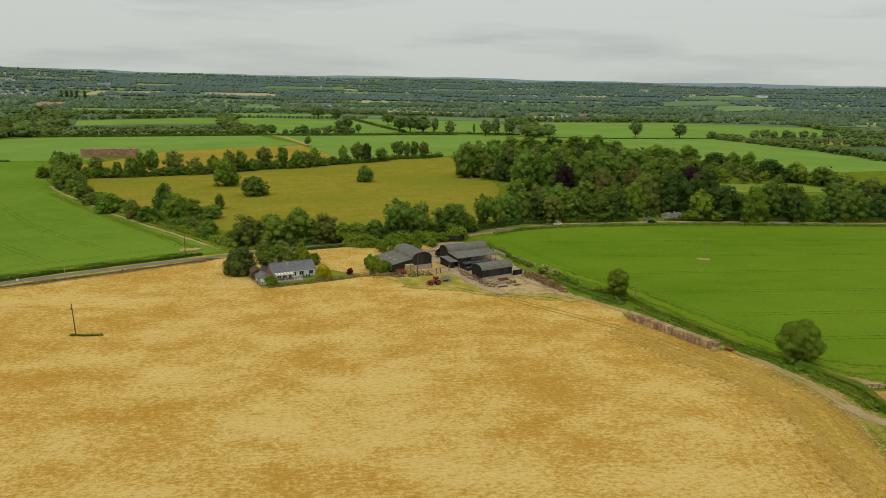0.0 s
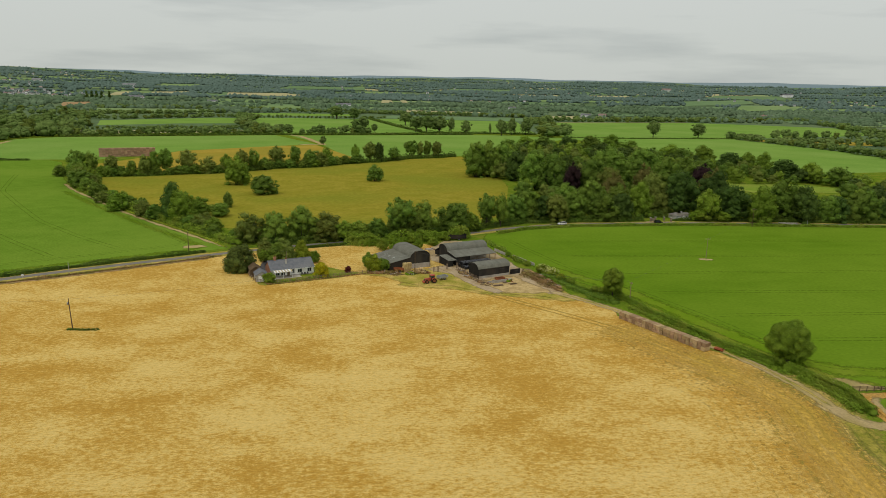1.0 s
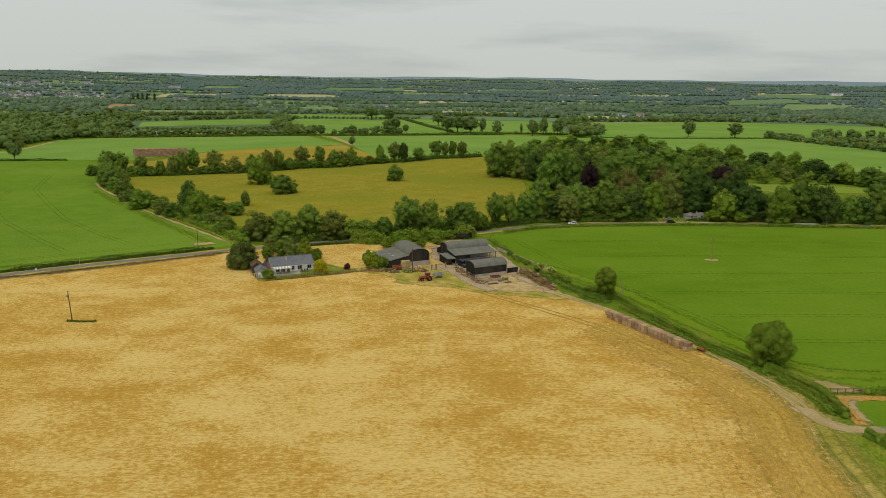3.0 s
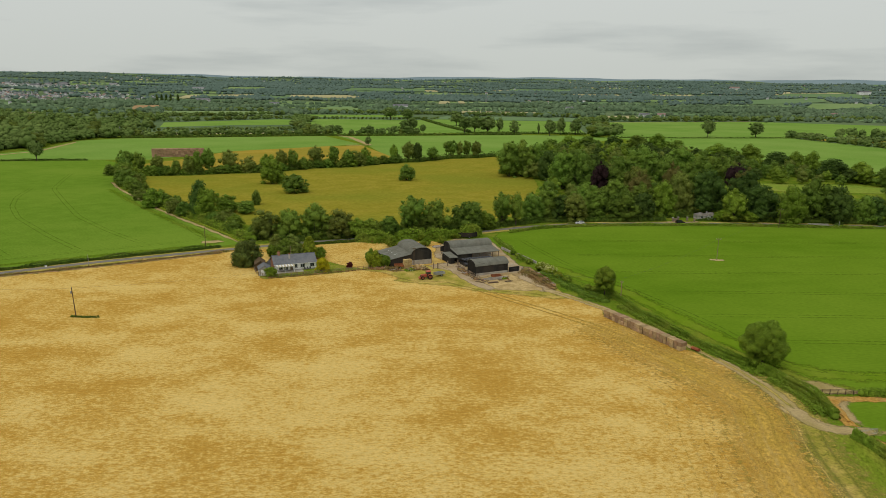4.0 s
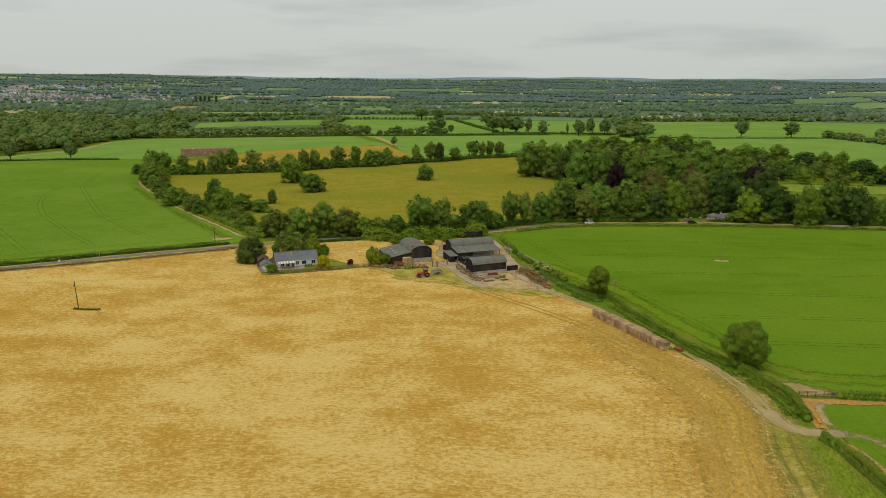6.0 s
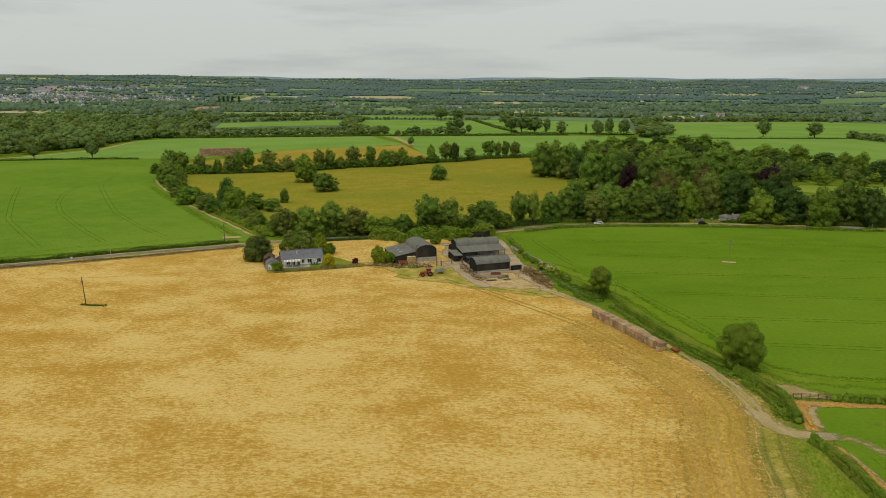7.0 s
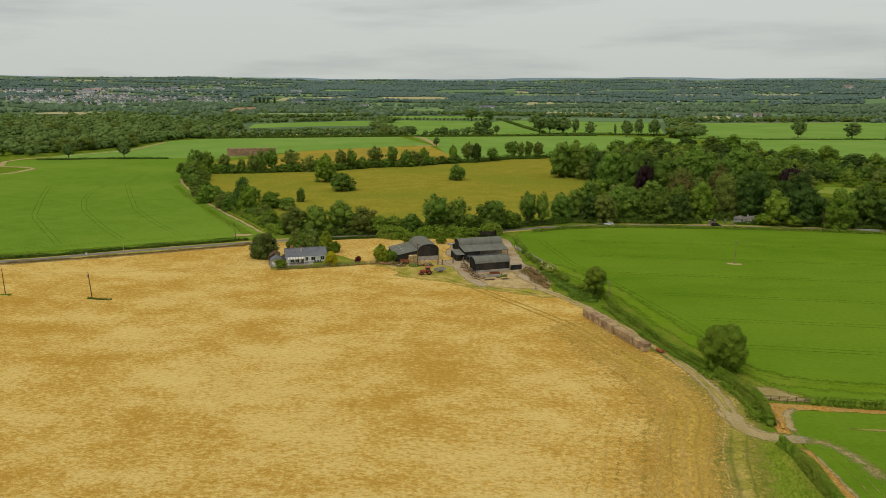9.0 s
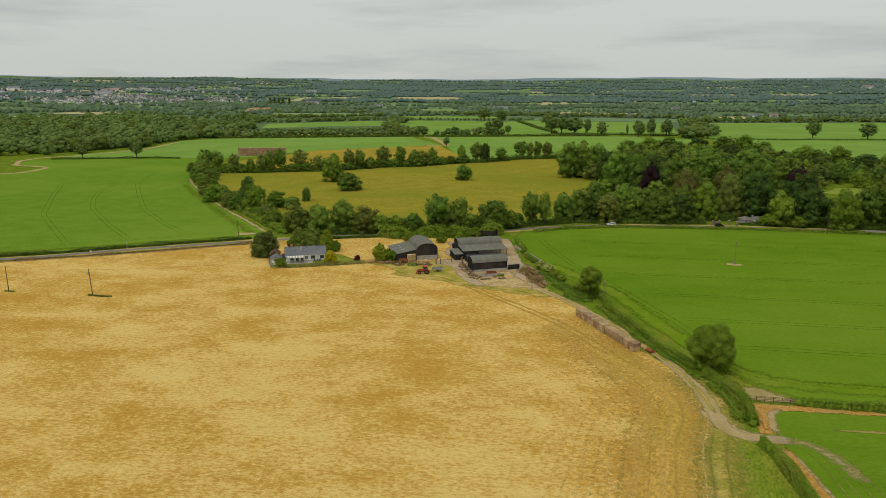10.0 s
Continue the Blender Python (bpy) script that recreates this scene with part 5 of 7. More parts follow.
rows = [
    ([(-1000, 1180), (-850, 1220), (-700, 1260), (-620, 1230)], 9, 8, 14, 16),
    ([(-1080, 1330), (-900, 1400), (-810, 1440)], 9, 8, 14, 20),
    ([(-700, 1060), (-600, 1020), (-540, 950), (-490, 860)], 7, 9, 16, 16),
    ([(-600, 1080), (-640, 1180), (-720, 1300)], 8, 8, 15, 12),
    ([(-475, 545), (-462, 590), (-455, 640), (-476, 728), (-468, 765)], 6, 9, 14, 4),
    ([(-440, 770), (-226, 880), (-190, 888), (-120, 915), (-50, 945), (20, 968)], 7, 3, 5, 3),
    ([(-470, 776), (-407, 796), (-361, 846), (-298, 876), (-229, 898)], 6, 6, 13, 4),
    ([(-200, 905), (-150, 928), (-118, 948)], 8, 8, 15, 4),
    ([(-510, 870), (-420, 930), (-330, 975), (-260, 985)], 6, 4.5, 8, 2),
    ([(-226, 910), (-300, 1000), (-340, 1120), (-385, 1290)], 9, 9, 15, 7),
    ([(-580, 1130), (-455, 1300), (-390, 1305)], 8, 6, 11, 5),
    ([(-690, 1312), (-577, 1385), (-518, 1470), (-500, 1500)], 7, 8, 13, 6),
    ([(-400, 1320), (-320, 1340), (-181, 1392), (-150, 1410)], 8, 4, 8, 4),
    ([(-820, 1575), (-716, 1615), (-590, 1672), (-500, 1660), (-440, 1620)], 6, 9, 15, 9),
    ([(-440, 1612), (-330, 1625), (-200, 1620), (0, 1610), (140, 1610)], 6, 8, 14, 9),
    ([(-177, 1370), (-100, 1130), (-52, 1000)], 14, 3, 6, 3),
    ([(-50, 985), (110, 1005)], 9, 2, 5, 2),
    ([(135, 1050), (148, 1200), (140, 1400), (180, 1450)], 10, 8, 15, 9),
    ([(118, 955), (135, 1000), (150, 1060)], 6, 12, 19, 11),
    ([(180, 1440), (400, 1525), (748, 1672), (900, 1710)], 6, 8, 16, 9),
    ([(391, 1019), (413, 941), (440, 859), (451, 780), (458, 700), (480, 620)], 6, 7, 14, 5),
    ([(470, 1062), (545, 1072), (613, 1070), (690, 1092)], 15, 11, 18, 4),
    ([(420, 950), (520, 940), (690, 945), (760, 900)], 7, 7, 14, 8),
    ([(700, 1205), (760, 1430), (800, 1660)], 8, 8, 15, 9),
    ([(1020, 1160), (860, 1150), (715, 1190)], 8, 8, 15, 14),
]
pts, hs = [], []
for i, (line, sp, h0, h1, spread) in enumerate(rows):
    if h1 <= 6:
        hedge("hedge", line, 4.5, h1 * 0.55, "hedge_dark", "low hedge between far fields", 0.9, 4, 120 + i)
        continue
    a, b = far_row(line, sp, h0, h1, 100 + i, spread)
    pts += a
    hs += b
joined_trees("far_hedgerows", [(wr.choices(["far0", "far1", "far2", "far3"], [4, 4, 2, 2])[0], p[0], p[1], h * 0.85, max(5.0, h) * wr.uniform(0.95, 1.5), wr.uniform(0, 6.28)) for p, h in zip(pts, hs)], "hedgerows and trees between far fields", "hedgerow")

# Field corners placed to fit the camera's view on the raised ground.
SIGHTED_FIELDS = {
    "brown_soil": [[(-877, 1531), (-843, 1604), (-931, 1767), (-971, 1712)]],
    "gold_haze": [[(-1062, 2115), (-1018, 2180), (-1116, 2375), (-1136, 2318)], [(-245, 2159), (-214, 2203), (-233, 2339), (-263, 2326)], [(-193, 2210), (-169, 2217), (-186, 2354), (-204, 2347)], [(-995, 2234), (-901, 2367), (-968, 2510), (-1054, 2409)], [(-782, 2347), (-513, 2465), (-655, 2619), (-837, 2536)], [(195, 1528), (270, 1582), (275, 1709), (209, 1666)], [(-1153, 1100), (-1023, 1149), (-1095, 1226), (-1220, 1161)]],
    "crop_haze": [[(718, 2339), (1010, 2505), (1082, 2793), (816, 2652)], [(953, 2882), (1244, 2780), (1368, 3110), (1100, 3141)], [(-759, 3013), (-418, 3045), (-457, 3306), (-788, 3225)], [(-63, 3255), (211, 3207), (221, 3405), (-67, 3408)]],
    "pasture_haze": [[(-490, 1647), (-383, 1692), (-449, 1897), (-499, 1847)], [(782, 2056), (996, 2198), (1097, 2435), (911, 2375)], [(-701, 1355), (-503, 1435), (-576, 1614), (-790, 1519)], [(-1192, 2770), (-1072, 2899), (-1143, 3085), (-1269, 3005)], [(-1004, 965), (-883, 988), (-960, 1069), (-1075, 1029)]],
}

TOWN = ((-1683, 1854), (-1480, 1790), (-2010, 2205), (-1900, 2600), (-1600, 2050), (-1310, 2030))
# beyond: woods and hedgerows up to the hills
r = np.random.default_rng(31)
seeds = np.stack([r.uniform(-4600, 3600, 560), r.uniform(1350, 4900, 560) * 1.0], 1)
NF = 150000
cand_d = 1580 + (4460 - 1580) * r.uniform(0, 1, NF) ** 0.8
cand_a = np.radians(r.uniform(-56, 42, NF))
cx, cy = 35 + cand_d * np.sin(cand_a), cand_d * np.cos(cand_a)
gap = np.empty(NF)
wood = np.empty(NF)
woody = r.uniform(0, 1, len(seeds)) < 0.22
for i in range(0, NF, 5000):
    dd = np.hypot((cx[i:i + 5000, None] - seeds[:, 0]) * 0.38, cy[i:i + 5000, None] - seeds[:, 1])
    o = np.argpartition(dd, 1, axis=1)[:, :2]
    two = np.take_along_axis(dd, o, 1)
    gap[i:i + 5000] = np.abs(two[:, 1] - two[:, 0])
    wood[i:i + 5000] = woody[np.take_along_axis(o, two.argmin(1)[:, None], 1)[:, 0]]
keep = (gap < 9) | ((wood > 0) & (r.uniform(0, 1, len(cx)) < 0.30)) | (r.uniform(0, 1, len(cx)) < 0.012)
for outlines in SIGHTED_FIELDS.values():
    for o in outlines:
        ox, oy = np.array(o)[:, 0], np.array(o)[:, 1]
        box_in = (cx > ox.min() - 20) & (cx < ox.max() + 20) & (cy > oy.min() - 110) & (cy < oy.max() + 10)
        for i in np.where(keep & box_in)[0]:
            if inside((cx[i], cy[i]), o) or inside((cx[i], cy[i] + 70), o):
                keep[i] = False
for tx, ty in TOWN:
    keep &= ~((np.hypot(cx - tx, cy - ty) < 190) & (r.uniform(0, 1, len(cx)) < 0.6))
kx, ky = cx[keep], cy[keep]
kd = np.hypot(kx - 35, ky)
kz = np.array([rise(x, y) for x, y in zip(kx, ky)])
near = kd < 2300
for sel, nm, mat, leaves, sd in ((near, "far_woods", "leaf_mid_haze", 3, 33), (~near, "distant_woods", "leaf_deep_haze", 0, 34)):
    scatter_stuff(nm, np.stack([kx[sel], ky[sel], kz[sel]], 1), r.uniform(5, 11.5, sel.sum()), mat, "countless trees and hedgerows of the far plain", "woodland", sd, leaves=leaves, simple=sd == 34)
print("far trees", keep.sum())

# far field patches among them
field_cells = np.where(~woody)[0]
patches = {"pasture_haze": [], "crop_haze": [], "gold_haze": []}
for c in field_cells:
    x, y = seeds[c]
    d = math.hypot(x - 35, y)
    if d < 1750 or d > 4600 or abs(math.degrees(math.atan2(x - 35, y)) + 7) > 52:
        continue
    w, h, a = r.uniform(80, 170), r.uniform(40, 85), r.uniform(-0.12, 0.12)
    q = []
    for u, v in ((-1, -1), (1, -1), (1, 1), (-1, 1)):
        px, py = x + u * w * math.cos(a) - v * h * math.sin(a), y + u * w * math.sin(a) + v * h * math.cos(a)
        q.append((px, py, rise(px, py) + 0.8))
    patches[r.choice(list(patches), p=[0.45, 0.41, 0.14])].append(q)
for k, outlines in SIGHTED_FIELDS.items():
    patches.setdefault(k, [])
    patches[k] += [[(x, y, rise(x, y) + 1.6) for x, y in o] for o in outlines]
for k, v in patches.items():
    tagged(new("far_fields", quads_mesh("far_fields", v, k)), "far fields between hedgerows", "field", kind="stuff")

# ---- field marks ----


MARKS = itertools.count()


def pair_line(name, points, gap, width, z, mat, label, step=4.0, worn=0.8):
    z += 0.003 * next(MARKS)
    for k, sft in enumerate((-gap / 2, gap / 2)):
        tagged(ribbon(name, points, width * 1.1, z, mat, worn=worn, step=step, shift=sft, jitter=width * 0.25, seed=k + len(points)), label, "wheel mark", kind="structure")


LABEL_T = "faint tramline pressed into the crop"
for pts in ([(67, 215), (98, 219.5), (139, 224), (260, 240), (420, 262)], [(78, 193), (107, 197), (132, 200), (250, 216), (400, 236)], [(82, 173), (106, 176), (126, 178), (240, 194)],
            [(56, 238), (100, 244), (200, 258), (420, 288)], [(46, 262), (100, 269), (240, 288), (420, 312)], [(36, 287), (100, 296), (240, 314)],
            [(28, 290), (31.8, 279), (45.9, 247), (60, 226), (71.7, 205), (82.3, 186), (89.6, 166), (92, 157), (104, 155), (120, 157), (200, 168)]):
    pair_line("tramline", pts, 2.0, 0.5, 0.034, "tramline", LABEL_T, worn=0.40)
for pts in ([(-290, 458), (-271, 420), (-252, 384), (-217, 343), (-181, 302), (-146, 272), (-119, 252)], [(-268, 388), (-250, 350), (-231, 322), (-206, 294), (-165, 259), (-135, 236)],
            [(-299, 370), (-257, 319), (-217, 273), (-184, 246), (-154, 222)], [(-123, 294), (-110, 276), (-99, 266), (-120, 248), (-160, 218), (-230, 172)]):
    pair_line("tramline", pts, 2.2, 0.42, 0.014, "tramline", LABEL_T, worn=0.40)
for pts in ([(14.8, 211), (24.4, 202), (38.2, 190.5), (51.8, 178), (59.4, 166.6), (66, 159)],):
    pair_line("wheel_mark", pts, 2.2, 0.55, 0.010, "stubble_dark", "greenish wheel mark in the stubble", 3.0, 0.8)
for k in range(11):
    tagged(ribbon("headland_arc", FIELD_EDGE[1 if k < 6 else 2:], 0.55 + 0.25 * (k % 3), 0.037 + 0.002 * k, ("headland", "greenline", "headland", "stubble_dark")[k % 4], step=2.5, shift=-(4.6 + 2.15 * k), jitter=0.12, seed=200 + k, feather=0.6, worn=0.34 - 0.008 * k), "curved headland row in the stubble", "wheel mark", kind="structure")
pair_line("wheel_mark", [(87.2, 124), (87.6, 119.6), (87.0, 110), (86.0, 95)], 1.8, 0.4, 0.012, "straw_verge", "wheel mark in rough grass", 3.0)
tagged(ribbon("gateway_wear", [(95.5, 126.4), (99.8, 126.9), (102.8, 124.2), (105, 119), (107.4, 113.4)], 2.6, 0.057, "gravel", step=1.5, jitter=0.5, seed=37, feather=2.2, worn=0.55), "worn ground inside a field gate", "soil", kind="structure")
pair_line("wheel_mark", [(99, 126.5), (102, 120), (103.5, 111), (106, 95)], 1.8, 0.25, 0.005, "worn_grass", "wheel mark in a green field", 3.0, 0.6)
pair_line("wheel_mark", [(99, 128), (104.5, 124.6), (106.5, 117), (108, 105), (112, 90)], 1.8, 0.22, 0.005, "worn_grass", "wheel mark in a green field", 3.0, 0.6)
tagged(ribbon("worn_strip", [(103.6, 133), (115, 134.6), (150, 140)], 1.0, 0.06, "worn_grass", step=3, jitter=0.3), "thin worn strip in a green field", "wheel mark", kind="structure")
tagged(ribbon("worn_strip", [(90, 330), (110, 334), (140, 337), (170, 338)], 2.4, 0.04, "crop_edge", step=5, jitter=0.5), "yellowing crop edge along a road", "field edge", kind="structure")
tagged(ribbon("brown_verge", [(-420, 33), (-300, 98.5), (-220, 146), (-143, 198), (-127, 209), (-110, 222), (-93, 236), (-82, 245)], 3.2, 0.06, "debris", step=3, jitter=0.6), "dry brown weedy verge", "verge", kind="structure")
area("bare_patch", [(100.5, 263.2), (102.5, 262.6), (104.6, 263), (104.8, 264), (102.6, 264.4), (100.6, 264.1)], 0.05, "earth", "bare soil patch round a pole", "soil", rough=0.2, step=1)
hedge("rough_weeds", [(-91.5, 165.3), (-88, 165.2), (-84, 165.8)], 1.0, 0.3, "hedge_dark", "uncut weeds round a pole", 0.14, 60, 29, uneven=0.7, category="weeds")
hedge("rough_weeds", [(-119.5, 161.4), (-118, 161.6), (-116.5, 161.8)], 1.0, 0.35, "hedge", "uncut weeds round a pole", 0.16, 70, 30, uneven=0.7, category="weeds")
area("bare_patch", [(-98, 258), (-94, 259.5), (-91, 262), (-95, 263), (-99, 261)], 0.05, "earth", "bare soil patch in the crop", "soil", rough=0.3, step=1)
tagged(ribbon("west_lane", [(-470, 372), (-382, 399), (-372, 409), (-381, 442), (-402, 448), (-417, 444), (-446, 476), (-450, 501), (-438, 528), (-420, 597), (-454, 707)], 4.5, 0.05, "earth", step=4, jitter=0.8), "pale dirt lane along a wood", "track", kind="structure")

for k, (sft, wd, mt) in enumerate(((-3.4, 0.6, "straw_verge"), (-2.2, 0.5, "headland"), (-1.0, 0.7, "worn_grass"), (1.6, 0.6, "worn_grass"))):
    tagged(ribbon("headland_row", FIELD_EDGE[4 if sft < -2 else 6:], wd, 0.072 + 0.003 * k, mt, step=2.5, shift=sft, jitter=wd * 0.3, seed=60 + k, worn=0.46), "ragged green and straw row along a headland", "wheel mark", kind="structure")
tagged(ribbon("headland_margin", FIELD_EDGE[3:], 7.0, 0.0555, "straw_verge", step=2.5, shift=0.4, jitter=0.8, seed=90, feather=6.6, worn=0.72), "yellowing grass margin of a stubble field", "grass", kind="structure")
tagged(ribbon("headland_stubble", FIELD_EDGE, 15.0, 0.0345, "stubble_headland", step=4, shift=-8.5, jitter=1.5, seed=93, feather=13.0, worn=0.66), "darker stubble along a headland", "field", kind="structure")
tagged(ribbon("crop_margin", [(36, 246), (44, 234), (56, 220), (64, 208), (72, 189), (81, 172), (90, 158), (96, 152), (110, 152), (150, 158)], 5.0, 0.0325, "crop_edge", step=3, jitter=1.2, seed=71, feather=4.0, shift=-2.0 + 4.0), "paler crop margin along a hedge", "field edge", kind="structure")
tagged(ribbon("crop_margin", [(-300, 121), (-220, 169), (-144, 217), (-118, 238), (-102, 250), (-90, 259), (-104, 273), (-132, 299), (-176, 343), (-222, 392)], 4.0, 0.0325, "crop_edge", step=4, jitter=1.0, seed=72, feather=3.6, worn=0.55), "paler crop margin along a road hedge", "field edge", kind="structure")
# ---- hedges and bushes ----
hedge("hedge", HEDGE_R[4:11], 1.5, 1.4, "hedge", "thick green hedge along a farm track", 0.15, 260, 11, blossom=40)
hedge("hedge", [(85, 154), (88.5, 147.5), (91, 141), (92, 135.5), (92, 130.8)], 2.0, 1.8, "hedge", "thick green hedge with cream blossom", 0.12, 520, 12, blossom=110)
hedge("hedge", [(92.2, 123.6), (94, 119.6), (95.3, 114), (96.5, 108), (98, 96), (100, 70)], 1.9, 1.8, "hedge", "thick green hedge beside a field", 0.12, 480, 13)
hedge("hedge", [(102, 143.4), (110, 143.8), (118, 145.2), (140, 149), (200, 159), (300, 176)], 1.8, 1.6, "hedge", "clipped green hedge between crops", 0.16, 120, 14)
hedge("hedge", [(-420, 48), (-300, 111), (-220, 158), (-144, 207), (-118, 229), (-102, 241), (-88, 252)], 1.5, 1.0, "hedge_dark", "low dark hedge along a country road", 0.26, 60, 15, uneven=0.5)
hedge("dry_weeds", [(-420, 33.5), (-300, 99), (-220, 146.6), (-143, 198.6), (-127, 209.6), (-110, 222.6), (-93, 236.6), (-80, 247)], 1.3, 0.4, "dry_scrub", "brown withered weeds on a road verge", 0.2, 30, 28, uneven=0.8, category="weeds")
hedge("hedge", [(18, 287), (21, 277), (25, 266), (29, 253), (33, 245)], 1.6, 1.0, "hedge", "low scrubby hedge beside a farmyard", 0.26, 60, 16, uneven=0.8, blossom=30)
hedge("hedge", [(24, 301), (37, 312.5), (50, 318.5), (63, 323.5), (90, 329), (116, 334), (142, 337), (168, 338.5), (200, 341), (300, 350)], 1.6, 1.0, "hedge", "low hedge on the field side of a road", 0.34, 45, 17)
hedge("hedge", [(-56, 261.5), (-46, 267), (-36, 272), (-26, 277)], 1.4, 0.9, "hedge_dark", "clipped dark hedge along a road", 0.26, 80, 18)
hedge("hedge", [(-330, 536), (-368, 526), (-400, 510), (-430, 494)], 2.0, 1.2, "hedge_dark", "thin low hedge between green fields", 0.5, 14, 19)
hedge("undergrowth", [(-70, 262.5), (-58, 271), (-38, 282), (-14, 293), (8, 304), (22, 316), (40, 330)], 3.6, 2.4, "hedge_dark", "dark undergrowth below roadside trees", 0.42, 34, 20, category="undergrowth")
hedge("undergrowth", [(-80, 266), (-96, 281), (-107, 291), (-128, 310), (-153, 334), (-171, 353), (-189, 372), (-216, 401)], 4.0, 2.6, "hedge", "tangled scrub along a field edge", 0.42, 34, 21, category="undergrowth", uneven=0.5)

LB = "rounded green shrub in leaf"
for k, x, y, h, w, lab in (
        ("yellow_bush", -37.9, 222.9, 4.7, 5.0, "golden yellow rounded garden shrub"), ("red_bush", -30.2, 229.2, 2.2, 2.4, "small dark red garden shrub"),
        ("garden0", -53.0, 213.9, 3.4, 4.2, "ivy green bush beside a garage"), ("garden2", -21.5, 231.2, 6.2, 6.0, "large green bush beside a barn"), ("garden0", -18.2, 231.6, 4.8, 4.6, "large green bush beside a barn"),
        ("garden0", -24.0, 236.0, 5.4, 5.0, LB), ("bush1", -16.5, 262, 5.2, 6.0, LB), ("bush2", -22, 264, 4.6, 5.6, LB), ("bush0", -28, 272, 4.0, 5.6, LB), ("bush1", -34, 276, 3.8, 5.2, LB), ("bush2", -20, 276, 4.4, 6.0, LB), ("bush0", -12, 278, 4.0, 6.0, LB),
        ("bush1", -5, 281, 3.6, 5.6, LB), ("bush2", 1, 285, 4.0, 5.6, LB), ("bush0", 7, 289, 4.8, 6.0, LB), ("bush1", -9, 268, 3.4, 4.4, LB), ("bush2", -3, 275, 3.2, 4.6, LB),
        ("garden2", 37.0, 236.0, 3.2, 5.0, "flowering elder bush with cream heads"), ("garden2", 39.8, 232.0, 3.0, 4.8, "flowering elder bush with cream heads"), ("garden2", 42.2, 228.6, 2.0, 3.6, LB), ("bush2", 32.5, 245.5, 2.0, 2.8, LB), ("bush0", 26.5, 259, 1.8, 2.8, LB), ("bush2", 45, 224, 1.9, 3.6, LB), ("bush2", 51, 214.5, 2.0, 3.2, LB), ("bush0", 50.5, 209.5, 1.3, 2.2, LB), ("bush1", 54.5, 205.5, 1.5, 2.4, LB), ("bush2", 38, 233.5, 1.8, 3.0, LB), ("bush2", 53.5, 213, 2.2, 3.4, LB)):
    sh = tree(k, x, y, h, w, lab, "shrub", name="shrub", rng=R)
    if "cream" in lab:
        rb = np.random.default_rng(int(x))
        d = rb.normal(0, 1, (110, 3))
        d[:, 2] = np.abs(d[:, 2])
        d /= np.linalg.norm(d, axis=1)[:, None]
        bl = new("blossom", quads_mesh("blossom", leaf_quads(rb, d * np.array([3.5, 3.5, 3.9]) + np.array([0, 0, 4.2]), d, 0.42, 0.42), "blossom"))
        bl.parent = sh
tree("cypress", -66.9, 226.5, 9.2, 10.4, "dense dark rounded cypress by a driveway")
for k, x, y, h, w in (("garden1", -58.0, 241, 7.0, 7.4), ("mid5", -64.5, 250, 6.6, 7.5), ("mid5", -53.5, 240.5, 6.6, 6.2), ("garden2", -47.5, 240, 5.6, 5.4), ("garden2", -49.5, 245, 7.4, 5.6), ("garden0", -44.5, 241.5, 4.4, 4.6), ("mid5", -57, 249, 7.0, 7.6), ("garden0", -62, 240, 4.6, 4.8)):
    tree(k, x, y, h, w, "leafy garden tree behind a cottage", group="garden trees", rng=R)

hedge("shrubbery", [(-38, 273), (-28, 272), (-20, 277), (-10, 281), (0, 286), (11, 293)], 4.6, 3.4, "hedge", "dense shrub hedge between farm and road", 0.34, 90, 24, uneven=0.45)
hedge("rough_weeds", [(37.5, 233), (41, 227), (45, 218), (50, 210), (55, 203)], 5.0, 0.7, "leaf_bright", "tall weeds on a grassy bank", 0.24, 80, 25, uneven=0.7, category="weeds")
hedge("rough_weeds", [(85.5, 149), (88, 143), (89.8, 137), (90, 132)], 1.8, 0.6, "hedge", "tall weeds on a grassy bank", 0.2, 90, 31, uneven=0.7, category="weeds")
hedge("rough_weeds", [(59, 198), (64, 187), (70, 175), (75.5, 165), (80, 158), (84, 151)], 1.8, 0.5, "hedge", "tall weeds on a grassy bank", 0.24, 50, 26, uneven=0.6, category="weeds")
hedge("margin_weeds", [(-84, 262), (-97, 277), (-108, 287.5), (-128, 305.5), (-153, 329.5), (-171, 348.5)], 1.4, 0.6, "leaf_lime", "yellow-green flowering weeds along a field margin", 0.18, 5, 27, uneven=0.7, category="weeds")

# ---- buildings ----


def barrel(width, eave, top, n=14):
    """Outline of a round-topped gable from left eave to right eave."""
    return [(width / 2 - width / 2 * math.cos(math.pi * k / n), eave + (top - eave) * math.sin(math.pi * k / n) ** 0.85) for k in range(n + 1)]


def shell(bm, line, y0, y1, thick):
    """A bent roof sheet along y with thickness."""
    up = [(x, z + thick) for x, z in line]
    return prism(bm, line + up[::-1], y0, y1)


def sheeted(name, parent, line, y0, y1, thick, label, pitch=0.98):
    """A tin roof of overlapping sheets side by side along y."""
    r_ = part(name, bmesh.new(), "roof_tin", parent, label)
    n = round((y1 - y0) / pitch)
    for k in range(n):
        a, b = y0 + (y1 - y0) * k / n, y0 + (y1 - y0) * (k + 1) / n
        up = 0.012 if k % 2 else 0.0
        part("roof_sheet", shell(bmesh.new(), [(x, z + up) for x, z in line], a - (0.03 if k % 2 else 0), b + (0.03 if k % 2 else 0), thick), "roof_tin", r_)
    return r_


